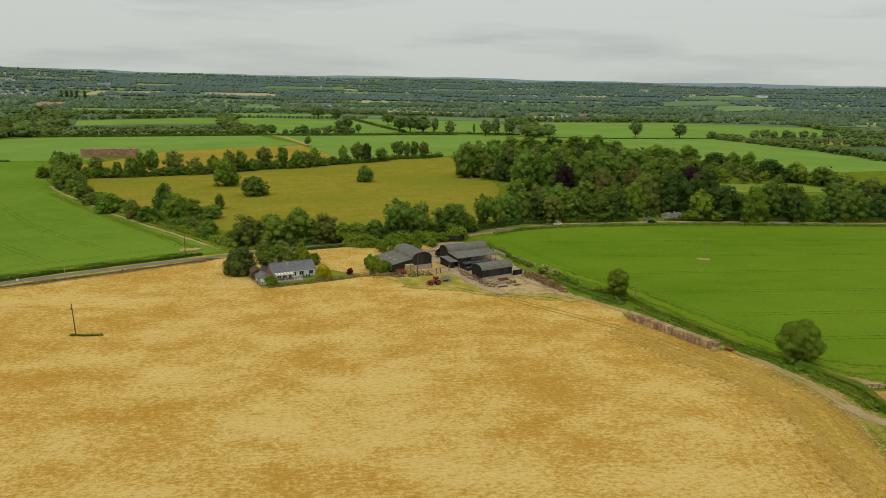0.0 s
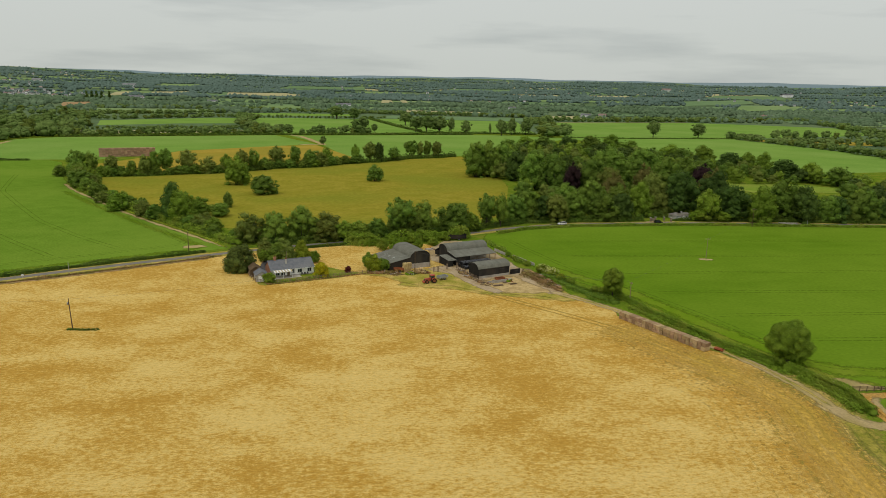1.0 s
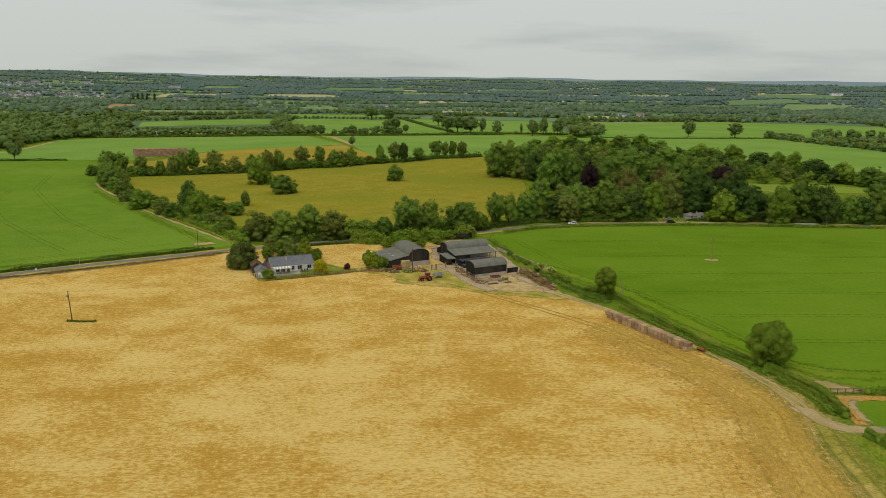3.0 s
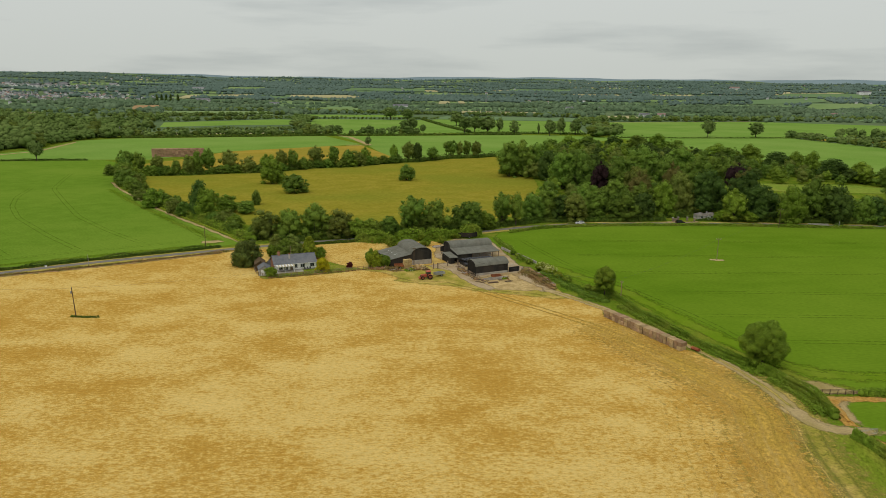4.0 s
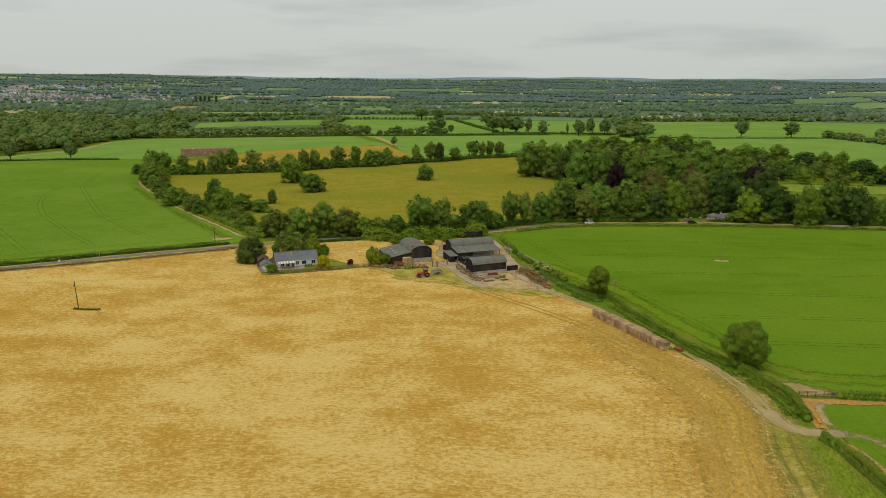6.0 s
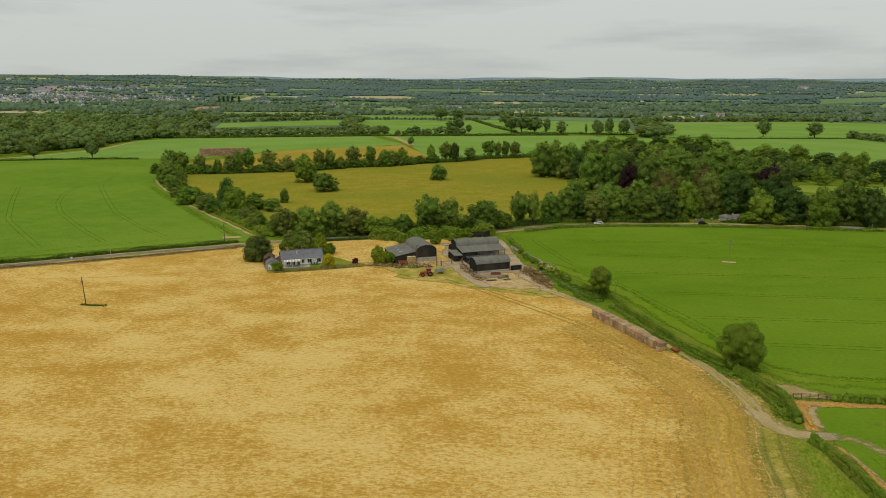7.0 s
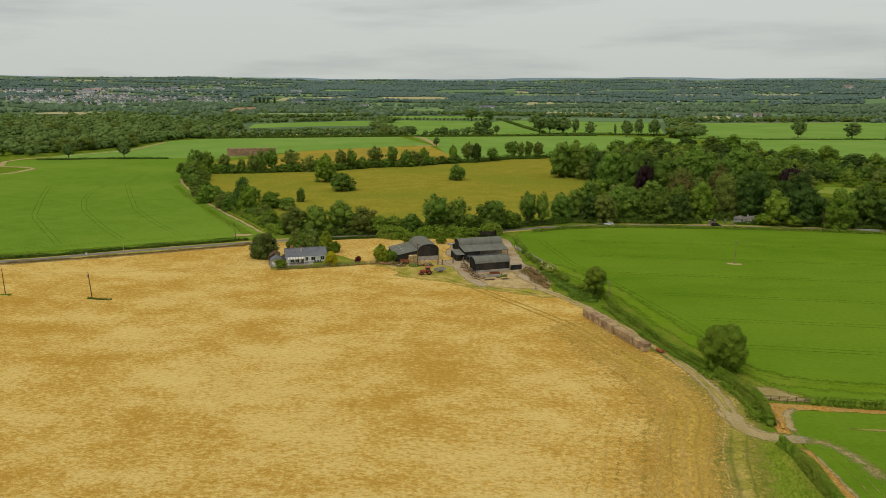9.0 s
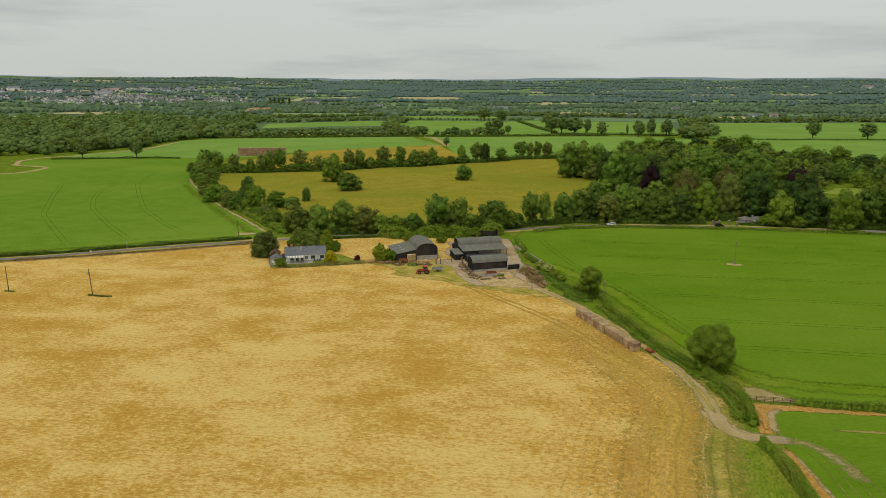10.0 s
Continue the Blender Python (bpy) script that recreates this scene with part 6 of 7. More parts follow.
def strip_x(bm, y0, z0, y1, z1, x0, x1, thick):
    """A sloping slab that runs along x, from (y0, z0) to (y1, z1)."""
    a = [bm.verts.new((x, y, z)) for x in (x0, x1) for y, z in ((y0, z0), (y1, z1), (y1, z1 + thick), (y0, z0 + thick))]
    for f in ((0, 1, 2, 3), (7, 6, 5, 4), (0, 4, 5, 1), (1, 5, 6, 2), (2, 6, 7, 3), (3, 7, 4, 0)):
        bm.faces.new([a[i] for i in f])
    bmesh.ops.recalc_face_normals(bm, faces=bm.faces)
    return bm


BASE = 0.05
# western round-roofed barn with a lean-to
A = thing("round_roof_barn", pose(-16.3, 232.3, BASE, 0, 0, 30.5), "black tin round-roofed barn with a wide lean-to", "barn")
W0, W1, DA, EA, TA = 8.0, 15.7, 14.6, 4.0, 6.2
arc = [(x + W0, z) for x, z in barrel(W1 - W0, EA, TA)]
sheeted("roof", A, [(W0 - 0.1, EA)] + arc[1:-1] + [(W1 + 0.15, EA)], -0.25, DA + 0.2, 0.1, "weathered grey round tin roof")
sheeted("lean_to_roof", A, [(-0.3, 2.65), (W0 - 0.06, EA + 0.1)], -0.25, DA + 0.2, 0.1, "weathered grey sloping tin roof")
part("gable_wall", prism(bmesh.new(), [(W0, 1.75)] + arc + [(W1, 1.75)], 0, 0.14), "black_tin", A, "black tin gable")
part("gable_base", boxes((W0, W1, -0.05, 0.2, 0, 1.75)), "block", A, "bare concrete block base wall")
part("gable_wall", prism(bmesh.new(), [(W0, 0)] + arc + [(W1, 0)], DA - 0.14, DA), "black_tin", A)
part("lean_to_wall", prism(bmesh.new(), [(0, 0), (0, 2.6), (W0 - 0.02, EA), (W0 - 0.02, 0)], 0.02, 0.14), "black_tin", A)
part("lean_to_wall", prism(bmesh.new(), [(0, 0), (0, 2.6), (W0 - 0.02, EA), (W0 - 0.02, 0)], DA - 0.14, DA - 0.02), "black_tin", A)
part("side_wall", boxes((0, 0.14, 0.15, DA - 0.15, 0, 2.6)), "black_tin", A)
part("side_wall", boxes((W1 - 0.14, W1, 0.21, DA - 0.15, 0, EA)), "black_tin", A)
for yy in (4.2, 7.4, 10.6):
    part("skylight", shell(bmesh.new(), [(3.0, 3.30), (4.5, 3.54)], yy, yy + 0.6, 0.05), "roof_light", A, "pale rooflight sheet")
part("corner_post", boxes((W1 - 0.05, W1 + 0.2, -0.2, 0.05, 0, EA)), "timber", A)

# eastern long barn with a lean-to open at the front
B = thing("long_barn", pose(0.2, 253.7, BASE, 0, 0, -59), "long black round-roofed barn with open-fronted lean-to", "barn")
WB, WL, LB_, EB, TB = 6.0, 12.3, 17.0, 4.0, 5.9
arcb = barrel(WB, EB, TB)
sheeted("roof", B, [(-0.15, EB)] + arcb[1:-1] + [(WB + 0.1, EB)], -0.25, LB_ + 0.25, 0.1, "weathered grey round tin roof")
sheeted("lean_to_roof", B, [(WB + 0.02, EB - 0.06), (WL + 0.3, 2.95)], -0.25, LB_ + 0.25, 0.1, "weathered grey sloping tin roof")
part("gable_wall", prism(bmesh.new(), [(0, 0)] + arcb + [(WB, 0)], 0, 0.14), "black_tin", B, "black tin gable")
part("gable_wall", prism(bmesh.new(), [(0, 0)] + arcb + [(WB, 0)], LB_ - 0.14, LB_), "black_tin", B)
part("side_wall", boxes((0, 0.14, 0.15, LB_ - 0.15, 0, EB)), "black_tin", B)
part("lean_to_wall", prism(bmesh.new(), [(WB + 0.01, 0), (WB + 0.01, EB - 0.1), (WL, 2.95), (WL, 0)], 0.01, 0.13), "black_tin", B)
part("inner_wall", boxes((WB - 0.1, WB + 0.1, 0.15, LB_ - 0.15, 0, 1.5)), "block", B, "bare block wall inside the lean-to")
part("inner_sheeting", boxes((WB - 0.06, WB + 0.06, 0.15, LB_ - 0.15, 1.5, EB - 0.1)), "black_tin", B)
part("front_wall", boxes((WL - 0.15, WL, 0.15, 6.0, 0, 2.9)), "black_tin", B)
part("front_wall", boxes((WL - 0.15, WL, 6.0, 11.5, 0, 1.3)), "block", B, "low bare block wall")
for yy in (6.0, 9.0, 11.6, 14.4, 16.9):
    part("post", boxes((WL - 0.18, WL, yy - 0.09, yy + 0.09, 0, 2.95)), "timber", B)
part("eave_beam", boxes((WL - 0.15, WL, 0.1, LB_, 2.78, 2.95)), "timber", B)
part("side_shed_roof", shell(bmesh.new(), [(6.2, 2.75), (13.4, 2.15)], -3.6, -0.26, 0.09), "roof_tin", B, "low grey tin roof")
part("side_shed_wall", boxes((6.3, 13.2, -3.5, -3.38, 0, 2.15)), "black_tin", B)
part("side_shed_wall", boxes((13.08, 13.2, -3.3, -1.6, 0, 2.1)), "black_tin", B)
part("side_shed_wall", boxes((6.3, 6.42, -3.36, -0.02, 0, 2.7)), "black_tin", B)

# small round-roofed shed
C = thing("small_shed", pose(11.2, 230.9, BASE, 0, 0, -57.8), "small black tin shed with a grey round roof", "shed")
WC, LC, EC, TC = 6.0, 12.6, 3.15, 4.85
arcc = barrel(WC, EC, TC)
sheeted("roof", C, [(-0.15, EC)] + arcc[1:-1] + [(WC + 0.15, EC)], -0.25, LC + 0.25, 0.1, "weathered grey round tin roof")
part("gable_wall", prism(bmesh.new(), [(0, 0)] + arcc + [(WC, 0)], 0, 0.14), "black_tin", C, "black tin gable")
part("gable_wall", prism(bmesh.new(), [(0, 0)] + arcc + [(WC, 0)], LC - 0.14, LC), "black_tin", C)
part("side_wall", boxes((0, 0.14, 0.15, LC - 0.15, 0, EC)), "black_tin", C)
part("side_wall", boxes((WC - 0.14, WC, 0.15, LC - 0.15, 0.75, EC)), "black_tin", C)
part("base_wall", boxes((WC - 0.14, WC + 0.04, 0.15, LC - 0.15, 0, 0.75)), "block", C, "bare block base")

# cottage
Hs = thing("cottage", pose(-54.0, 219.6, BASE, 0, 0, 30), "white rendered bungalow with a blue-grey slate roof", "house")
HL, HD, HE, HR = 14.5, 7.2, 2.55, 4.8


def gable_x(bm, x0, x1, depth, eave, ridge):
    a = [[bm.verts.new((x, y, z)) for y, z in ((0, 0), (depth, 0), (depth, eave), (depth / 2, ridge), (0, eave))] for x in (x0, x1)]
    for i in range(5):
        bm.faces.new((a[0][i], a[0][(i + 1) % 5], a[1][(i + 1) % 5], a[1][i]))
    bm.faces.new(a[0])
    bm.faces.new(a[1][::-1])
    bmesh.ops.recalc_face_normals(bm, faces=bm.faces)
    return bm


part("wall", gable_x(bmesh.new(), 0.12, HL, HD, HE, HR - 0.05), "white_wall", Hs, "white rendered wall")
part("gable_wall", gable_x(bmesh.new(), 0, 0.115, HD, HE, HR - 0.05), "brick", Hs, "bare reddish gable wall")
sl = (HR - HE) / (HD / 2)
for nm, y0, y1 in (("front", -0.35, HD / 2), ("back", HD + 0.35, HD / 2)):
    part("roof_slope", strip_x(bmesh.new(), y0, HE - 0.35 * sl + 0.03, y1, HR + 0.03, -0.25, HL + 0.25, 0.1), "slate", Hs, "blue-grey slate slope")
part("ridge_tiles", boxes((-0.25, HL + 0.25, HD / 2 - 0.13, HD / 2 + 0.13, HR + 0.1, HR + 0.2), bevel=0.04), "slate", Hs)
part("fascia", boxes((-0.25, HL + 0.25, -0.42, -0.36, HE - 0.3, HE - 0.16)), "white_paint", Hs, "white gutter board")


def chimney(x, y, z0, z1, w, mat):
    c = part("chimney", boxes((x - w, x + w, y - w * 0.8, y + w * 0.8, z0, z1), (x - w - 0.06, x + w + 0.06, y - w * 0.8 - 0.06, y + w * 0.8 + 0.06, z1, z1 + 0.12)), mat, Hs, "brick chimney stack")
    for k in (-1, 1):
        part("chimney_pot", rods(((x + k * w * 0.45, y, z1 + 0.12), (x + k * w * 0.45, y, z1 + 0.55), 0.13)), "rust", c)


chimney(2.3, HD / 2 + 0.1, HR - 0.2, 5.85, 0.42, "brick")
chimney(5.6, 1.9, 3.4, 5.2, 0.28, "grey_wall")


def window(x, w, z0, z1, y=0.0, parent=None):
    f = part("window", boxes((x - w / 2 - 0.07, x - w / 2, y - 0.05, y + 0.05, z0, z1), (x + w / 2, x + w / 2 + 0.07, y - 0.05, y + 0.05, z0, z1), (x - w / 2 - 0.07, x + w / 2 + 0.07, y - 0.05, y + 0.05, z1, z1 + 0.07),
                             (x - 0.03, x + 0.03, y - 0.04, y + 0.03, z0, z1)), "white_paint", parent)
    part("pane", boxes((x - w / 2, x - 0.03, y - 0.02, y + 0.02, z0, z1), (x + 0.03, x + w / 2, y - 0.02, y + 0.02, z0, z1)), "glass", f)
    part("sill", boxes((x - w / 2 - 0.12, x + w / 2 + 0.12, y - 0.14, y + 0.05, z0 - 0.09, z0)), "grey_wall", f)


for x, w, z0, z1 in ((13.0, 1.3, 0.95, 2.1), (9.7, 1.4, 0.9, 2.1), (7.4, 0.9, 0.9, 2.1), (2.2, 1.2, 0.6, 2.1), (4.0, 1.2, 0.4, 2.1)):
    window(x, w, z0, z1, 0.0, Hs)
dr = part("door", boxes((5.4, 6.3, -0.06, 0.03, 0.05, 2.1), bevel=0.01), "timber", Hs, "brown wooden door")
part("door_handle", boxes((5.5, 5.56, -0.1, -0.06, 1.0, 1.15)), "steel", dr)
part("plinth", boxes((0.13, HL + 0.02, -0.03, 0.05, 0, 0.35)), "grey_wall", Hs, "grey plinth")
aw = part("awning", bmesh.new(), "cream_cloth", Hs, "cream slatted porch roof")
for k in range(12):
    x = 0.6 + k * 0.5
    part("slat", strip_x(bmesh.new(), -2.6, 2.12, -0.36, 2.36, x, x + (0.46 if k % 2 else 0.4), 0.05), "cream_cloth" if k % 2 else "white_paint", aw)
for x in (0.7, 3.4, 6.4):
    part("porch_post", boxes((x - 0.06, x + 0.06, -2.5, -2.38, 0, 2.14)), "white_paint", Hs)
part("porch_beam", boxes((0.6, 6.6, -2.52, -2.36, 2.02, 2.12)), "white_paint", Hs)
part("patio", boxes((0.3, 9.5, -2.8, -0.02, -0.03, 0.03)), "block", Hs, "pale paved patio")
for x in (10.3, 11.3, 12.2):
    part("garden_chair", boxes((x - 0.25, x + 0.25, -0.9, -0.4, 0.35, 0.42), (x - 0.25, x + 0.25, -0.45, -0.4, 0.42, 0.9), (x - 0.24, x - 0.2, -0.88, -0.84, 0, 0.35), (x + 0.2, x + 0.24, -0.88, -0.84, 0, 0.35), (x - 0.24, x - 0.2, -0.45, -0.41, 0, 0.35), (x + 0.2, x + 0.24, -0.45, -0.41, 0, 0.35)), "dark_steel", Hs)

G = thing("garage", pose(-57.6, 214.6, BASE, 0, 0, 24), "small grey garage with a slate roof", "garage")
gw, gd, ge, gr = 3.8, 5.4, 2.1, 3.25
part("wall", prism(bmesh.new(), [(0, 0), (0, ge), (gw / 2, gr - 0.05), (gw, ge), (gw, 0)], -1.0, gd - 1.0), "grey_wall", G, "grey rendered wall")
for s0, s1 in ((-0.25, gw / 2), (gw + 0.25, gw / 2)):
    z0 = ge - 0.25 * (gr - ge) / (gw / 2)
    part("roof_slope", shell(bmesh.new(), [(min(s0, s1), z0 if s0 < s1 else gr), (max(s0, s1), gr if s0 < s1 else z0)], -1.2, gd - 0.8, 0.1), "slate", G, "blue-grey slate slope")
part("garage_door", boxes((0.7, 3.1, -1.06, -1.0, 0.02, 1.95), bevel=0.01), "white_paint", G, "white garage door")
part("side_window", boxes((-0.04, 0.02, 1.0, 2.0, 0.9, 1.7)), "white_paint", G, "small white side window")

Sh = thing("garden_shed", pose(-60.8, 219.8, BASE, 0, 0, 24), "dark brown timber shed behind a garage", "shed")
part("wall", prism(bmesh.new(), [(0, 0), (0, 2.2), (1.7, 3.35), (3.4, 2.2), (3.4, 0)], 0, 6.0), "dark_timber", Sh)
for s0, s1 in ((-0.25, 1.7), (1.7, 3.65)):
    part("roof_slope", shell(bmesh.new(), [(s0, 2.03 if s0 < 0 else 3.4), (s1, 3.4 if s0 < 0 else 2.03)], -0.2, 6.2, 0.09), "dark_timber", Sh, "dark weathered roof slope")
part("shed_door", boxes((-0.05, 0.0, 2.0, 3.0, 0.02, 1.9), bevel=0.01), "timber", Sh, "plain timber door")

# lodge and gate piers by the road
Lo = thing("gate_lodge", pose(114.6, 349.5, BASE, 0, 0, 8), "small pale gate lodge with a brown-grey hipped roof", "house")


def hip(bm, x0, x1, y0, y1, z0, z1, over=0.3):
    x0, x1, y0, y1 = x0 - over, x1 + over, y0 - over, y1 + over
    h = (y1 - y0) / 2
    v = [bm.verts.new(p) for p in ((x0, y0, z0), (x1, y0, z0), (x1, y1, z0), (x0, y1, z0), (x0 + h * 0.8, (y0 + y1) / 2, z1), (x1 - h * 0.8, (y0 + y1) / 2, z1))]
    for f in ((0, 1, 5, 4), (1, 2, 5), (2, 3, 4, 5), (3, 0, 4), (3, 2, 1, 0)):
        bm.faces.new([v[i] for i in f])
    return bm


part("wall", boxes((0, 5.0, 0, 5.2, 0, 1.9)), "grey_wall", Lo)
part("wall", boxes((5.0, 11.0, 0.8, 6.0, 0, 1.9)), "white_wall", Lo)
part("roof", hip(bmesh.new(), 0, 5.0, 0, 5.2, 1.9, 3.2), "lodge_roof", Lo, "brown-grey slate roof")
part("roof", hip(bmesh.new(), 5.0, 11.0, 0.8, 6.0, 1.92, 3.1), "lodge_roof", Lo, "brown-grey slate roof")
part("chimney", boxes((5.6, 6.2, 3.2, 3.8, 2.5, 3.5)), "grey_wall", Lo, "grey chimney stack")
window(7.5, 1.0, 0.8, 1.7, 0.8, Lo)
window(9.6, 1.0, 0.8, 1.7, 0.8, Lo)
window(2.4, 1.0, 0.8, 1.7, 0.0, Lo)
pier = thing("gate_pier", pose(101.5, 342.0, BASE), "square brown stone gate pier with a pale cap", "gate pier", "gate piers")
part("shaft", boxes((-0.35, 0.35, -0.35, 0.35, 0, 1.75), bevel=0.04), "pier_stone", pier)
part("cap", boxes((-0.46, 0.46, -0.46, 0.46, 1.75, 1.93), bevel=0.06), "grey_wall", pier, "pale cap stone")
for x, y in ((104.5, 344.5), (109.0, 345.3), (112.0, 343.5)):
    copy_thing(pier, pose(x, y, BASE, 0, 0, 10))
wl_ob = thing("gate_wall", pose(101.9, 342.3, BASE, 0, 0, 40), "curved low stone gate wall", "wall")
part("wall", boxes((0.1, 3.2, -0.2, 0.2, 0, 1.3)), "pier_stone", wl_ob)
part("coping", boxes((0.1, 3.2, -0.26, 0.26, 1.3, 1.4)), "pier_stone", wl_ob)
hedge("shrubbery", [(113.5, 346.2), (119, 347.2), (125, 348.2)], 1.6, 0.9, "hedge_dark", "low shrubs in front of a gate lodge", 0.3, 60, 71, uneven=0.6)
hedge("shrubbery", [(99, 352), (104, 354), (111, 355.5), (113, 357)], 3.0, 2.4, "hedge_dark", "dark shrubs behind a gateway", 0.4, 60, 72, uneven=0.6)
area("lodge_apron", [(99, 340), (114, 342), (112, 350), (104, 350), (101, 345)], 0.062, "gravel", "pale gravel lodge entrance", "driveway", rough=0.3, step=2)
pw = thing("parapet_wall", pose(163.5, 341.0, BASE, 0, 0, 4), "low grey stone parapet by the road", "wall")
part("wall", boxes((0, 9.5, -0.2, 0.2, 0, 1.2)), "block", pw)
part("coping", boxes((-0.05, 9.55, -0.28, 0.28, 1.2, 1.35), bevel=0.03), "grey_wall", pw)

# ---- farmyard things ----


def wheel(parent, x, y, z, r, w, rim="steel"):
    bm = bmesh.new()
    rod(bm, (x, y - w / 2, z), (x, y + w / 2, z), r, n=20)
    bmesh.ops.bevel(bm, geom=[e for e in bm.edges if abs(e.verts[0].co.y - e.verts[1].co.y) < 1e-4], offset=w * 0.18, segments=2, affect="EDGES")
    t = part("wheel", bmesh.new(), "rubber", parent)
    part("tyre", bm, "rubber", t)
    part("rim", rods(((x, y - w / 2 - 0.015, z), (x, y + w / 2 + 0.015, z), r * 0.55), n=14), rim, t)


def tractor():
    t = thing("tractor", pose(-1.2, 219.3, BASE, 0, 0, 203), "red farm tractor parked on worn grass", "tractor")
    bm = bmesh.new()
    prism(bm, [(0.25, 0.75), (2.3, 0.85), (2.38, 1.2), (2.2, 1.55), (0.25, 1.72)], -0.38, 0.38)
    part("bonnet", bm, "red_paint", t, "red bonnet")
    part("chassis", boxes((-0.9, 2.2, -0.28, 0.28, 0.55, 0.85)), "dark_steel", t)
    part("grille", boxes((2.3, 2.42, -0.3, 0.3, 0.85, 1.4)), "dark_steel", t)
    cab = part("cab", boxes((-1.0, -0.92, -0.72, -0.62, 0.95, 2.5), (-1.0, -0.92, 0.62, 0.72, 0.95, 2.5), (0.24, 0.32, -0.72, -0.62, 0.95, 2.5), (0.24, 0.32, 0.62, 0.72, 0.95, 2.5), (-1.0, 0.32, -0.72, 0.72, 0.85, 1.1)), "dark_steel", t, "dark cab frame")
    part("cab_roof", boxes((-1.12, 0.48, -0.82, 0.82, 2.5, 2.72), bevel=0.07), "red_paint", cab, "red cab roof")
    part("cab_glass", boxes((-0.94, 0.26, -0.66, 0.66, 1.1, 2.5)), "glass", cab)
    for s in (-1, 1):
        part("mudguard", prism(bmesh.new(), [(-1.55, 1.0), (-1.3, 1.6), (-0.7, 1.85), (-0.1, 1.6), (0.1, 1.1), (0.05, 1.1), (-0.2, 1.5), (-0.7, 1.72), (-1.25, 1.5), (-1.48, 1.0)], s * 0.9 - 0.25, s * 0.9 + 0.25), "red_paint", t)
        wheel(t, -0.72, s * 0.92, 0.86, 0.86, 0.5, "rust")
        wheel(t, 1.75, s * 0.85, 0.6, 0.6, 0.38, "rust")
    part("exhaust", rods(((0.45, -0.45, 1.6), (0.45, -0.45, 2.75), 0.05)), "dark_steel", t)
    part("front_loader", boxes((2.5, 2.9, -0.75, 0.75, 0.3, 0.8), (1.0, 2.55, -0.52, -0.42, 0.7, 0.85), (1.0, 2.55, 0.42, 0.52, 0.7, 0.85)), "red_paint", t)
    part("linkage", boxes((-1.9, -1.0, -0.4, -0.3, 0.5, 0.6), (-1.9, -1.0, 0.3, 0.4, 0.5, 0.6)), "dark_steel", t)


tractor()


def trailer(x, y, turn, label, mat, l=3.6, w=1.9, h=0.55):
    t = thing("farm_trailer", pose(x, y, BASE, 0, 0, turn), label, "trailer")
    part("bed", boxes((0, l, -w / 2, w / 2, 0.75, 0.85)), mat, t)
    for a in ((0, l, -w / 2, -w / 2 + 0.06, 0.85, 0.85 + h), (0, l, w / 2 - 0.06, w / 2, 0.85, 0.85 + h), (0, 0.06, -w / 2 + 0.06, w / 2 - 0.06, 0.85, 0.85 + h), (l - 0.06, l, -w / 2 + 0.06, w / 2 - 0.06, 0.85, 0.85 + h)):
        part("side_board", boxes(a), mat, t)
    part("drawbar", rods(((-1.2, 0, 0.5), (0.2, 0.3, 0.72), 0.05), ((-1.2, 0, 0.5), (0.2, -0.3, 0.72), 0.05)), "dark_steel", t)
    part("axle", rods(((l * 0.6, -w / 2, 0.45), (l * 0.6, w / 2, 0.45), 0.05)), "dark_steel", t)
    part("prop_stand", boxes((-1.15, -1.05, -0.05, 0.05, 0, 0.5)), "dark_steel", t)
    for s in (-1, 1):
        wheel(t, l * 0.6, s * (w / 2 - 0.12), 0.42, 0.42, 0.22)


trailer(0.9, 222.4, 40, "grey steel trailer parked behind a tractor", "steel")
trailer(-14.6, 231.0, 15, "rusty orange farm trailer beside a barn", "rust", 3.4, 1.8, 0.7)
trailer(20.0, 222.8, 25, "rusty red trailer in front of a shed", "rust", 3.2, 1.7, 0.5)
trailer(-0.6, 256.5, 70, "black stock trailer beside a barn", "black_tin", 4.0, 2.0, 1.6)
trailer(2.4, 285.5, 15, "long black trailer behind the barns", "black_tin", 8.0, 2.3, 1.6)

rng_b = random.Random(9)


def round_bale(x, y, z, turn, mat, name, label, group, r=0.62, l=1.2):
    bm = bmesh.new()
    rod(bm, (-l / 2, 0, r), (l / 2, 0, r), r, n=16)
    bmesh.ops.bevel(bm, geom=[e for e in bm.edges if abs(e.verts[0].co.x - e.verts[1].co.x) < 1e-4], offset=0.12, segments=2, affect="EDGES")
    for v in bm.verts:
        v.co += Vector([rng_b.uniform(-0.02, 0.02) for _ in range(3)])
    ob = part(name, bm, mat)
    ob.matrix_world = pose(x, y, z, 0, 0, turn)
    return tagged(ob, label, "bale", group)


ux, uy = math.cos(radians(31)), math.sin(radians(31))
for row in range(4):
    for k in range(10 if row < 3 else 4):
        x, y = 8.2 + ux * k * 1.34 + uy * row * 1.3, 241.2 + uy * k * 1.34 - ux * row * 1.3
        round_bale(x, y, BASE, 31 + rng_b.uniform(-4, 4), "black_wrap", "silage_bale", "silage bale in shiny black plastic wrap", "wrapped silage bales")
        if row < 2 and k < 9:
            round_bale(x + 0.4, y - 0.45, BASE + 1.08, 31 + rng_b.uniform(-4, 4), "black_wrap", "silage_bale", "silage bale in shiny black plastic wrap", "wrapped silage bales")
for x, y, z in ((-7.0, 233.2, 0), (-5.5, 234.0, 0), (-4.6, 232.4, 0), (-6.2, 230.4, 0)):
    round_bale(x, y, BASE + z, 30 + rng_b.uniform(-10, 10), "straw_gold", "straw_bale", "round golden straw bale beside a barn", "round straw bales")


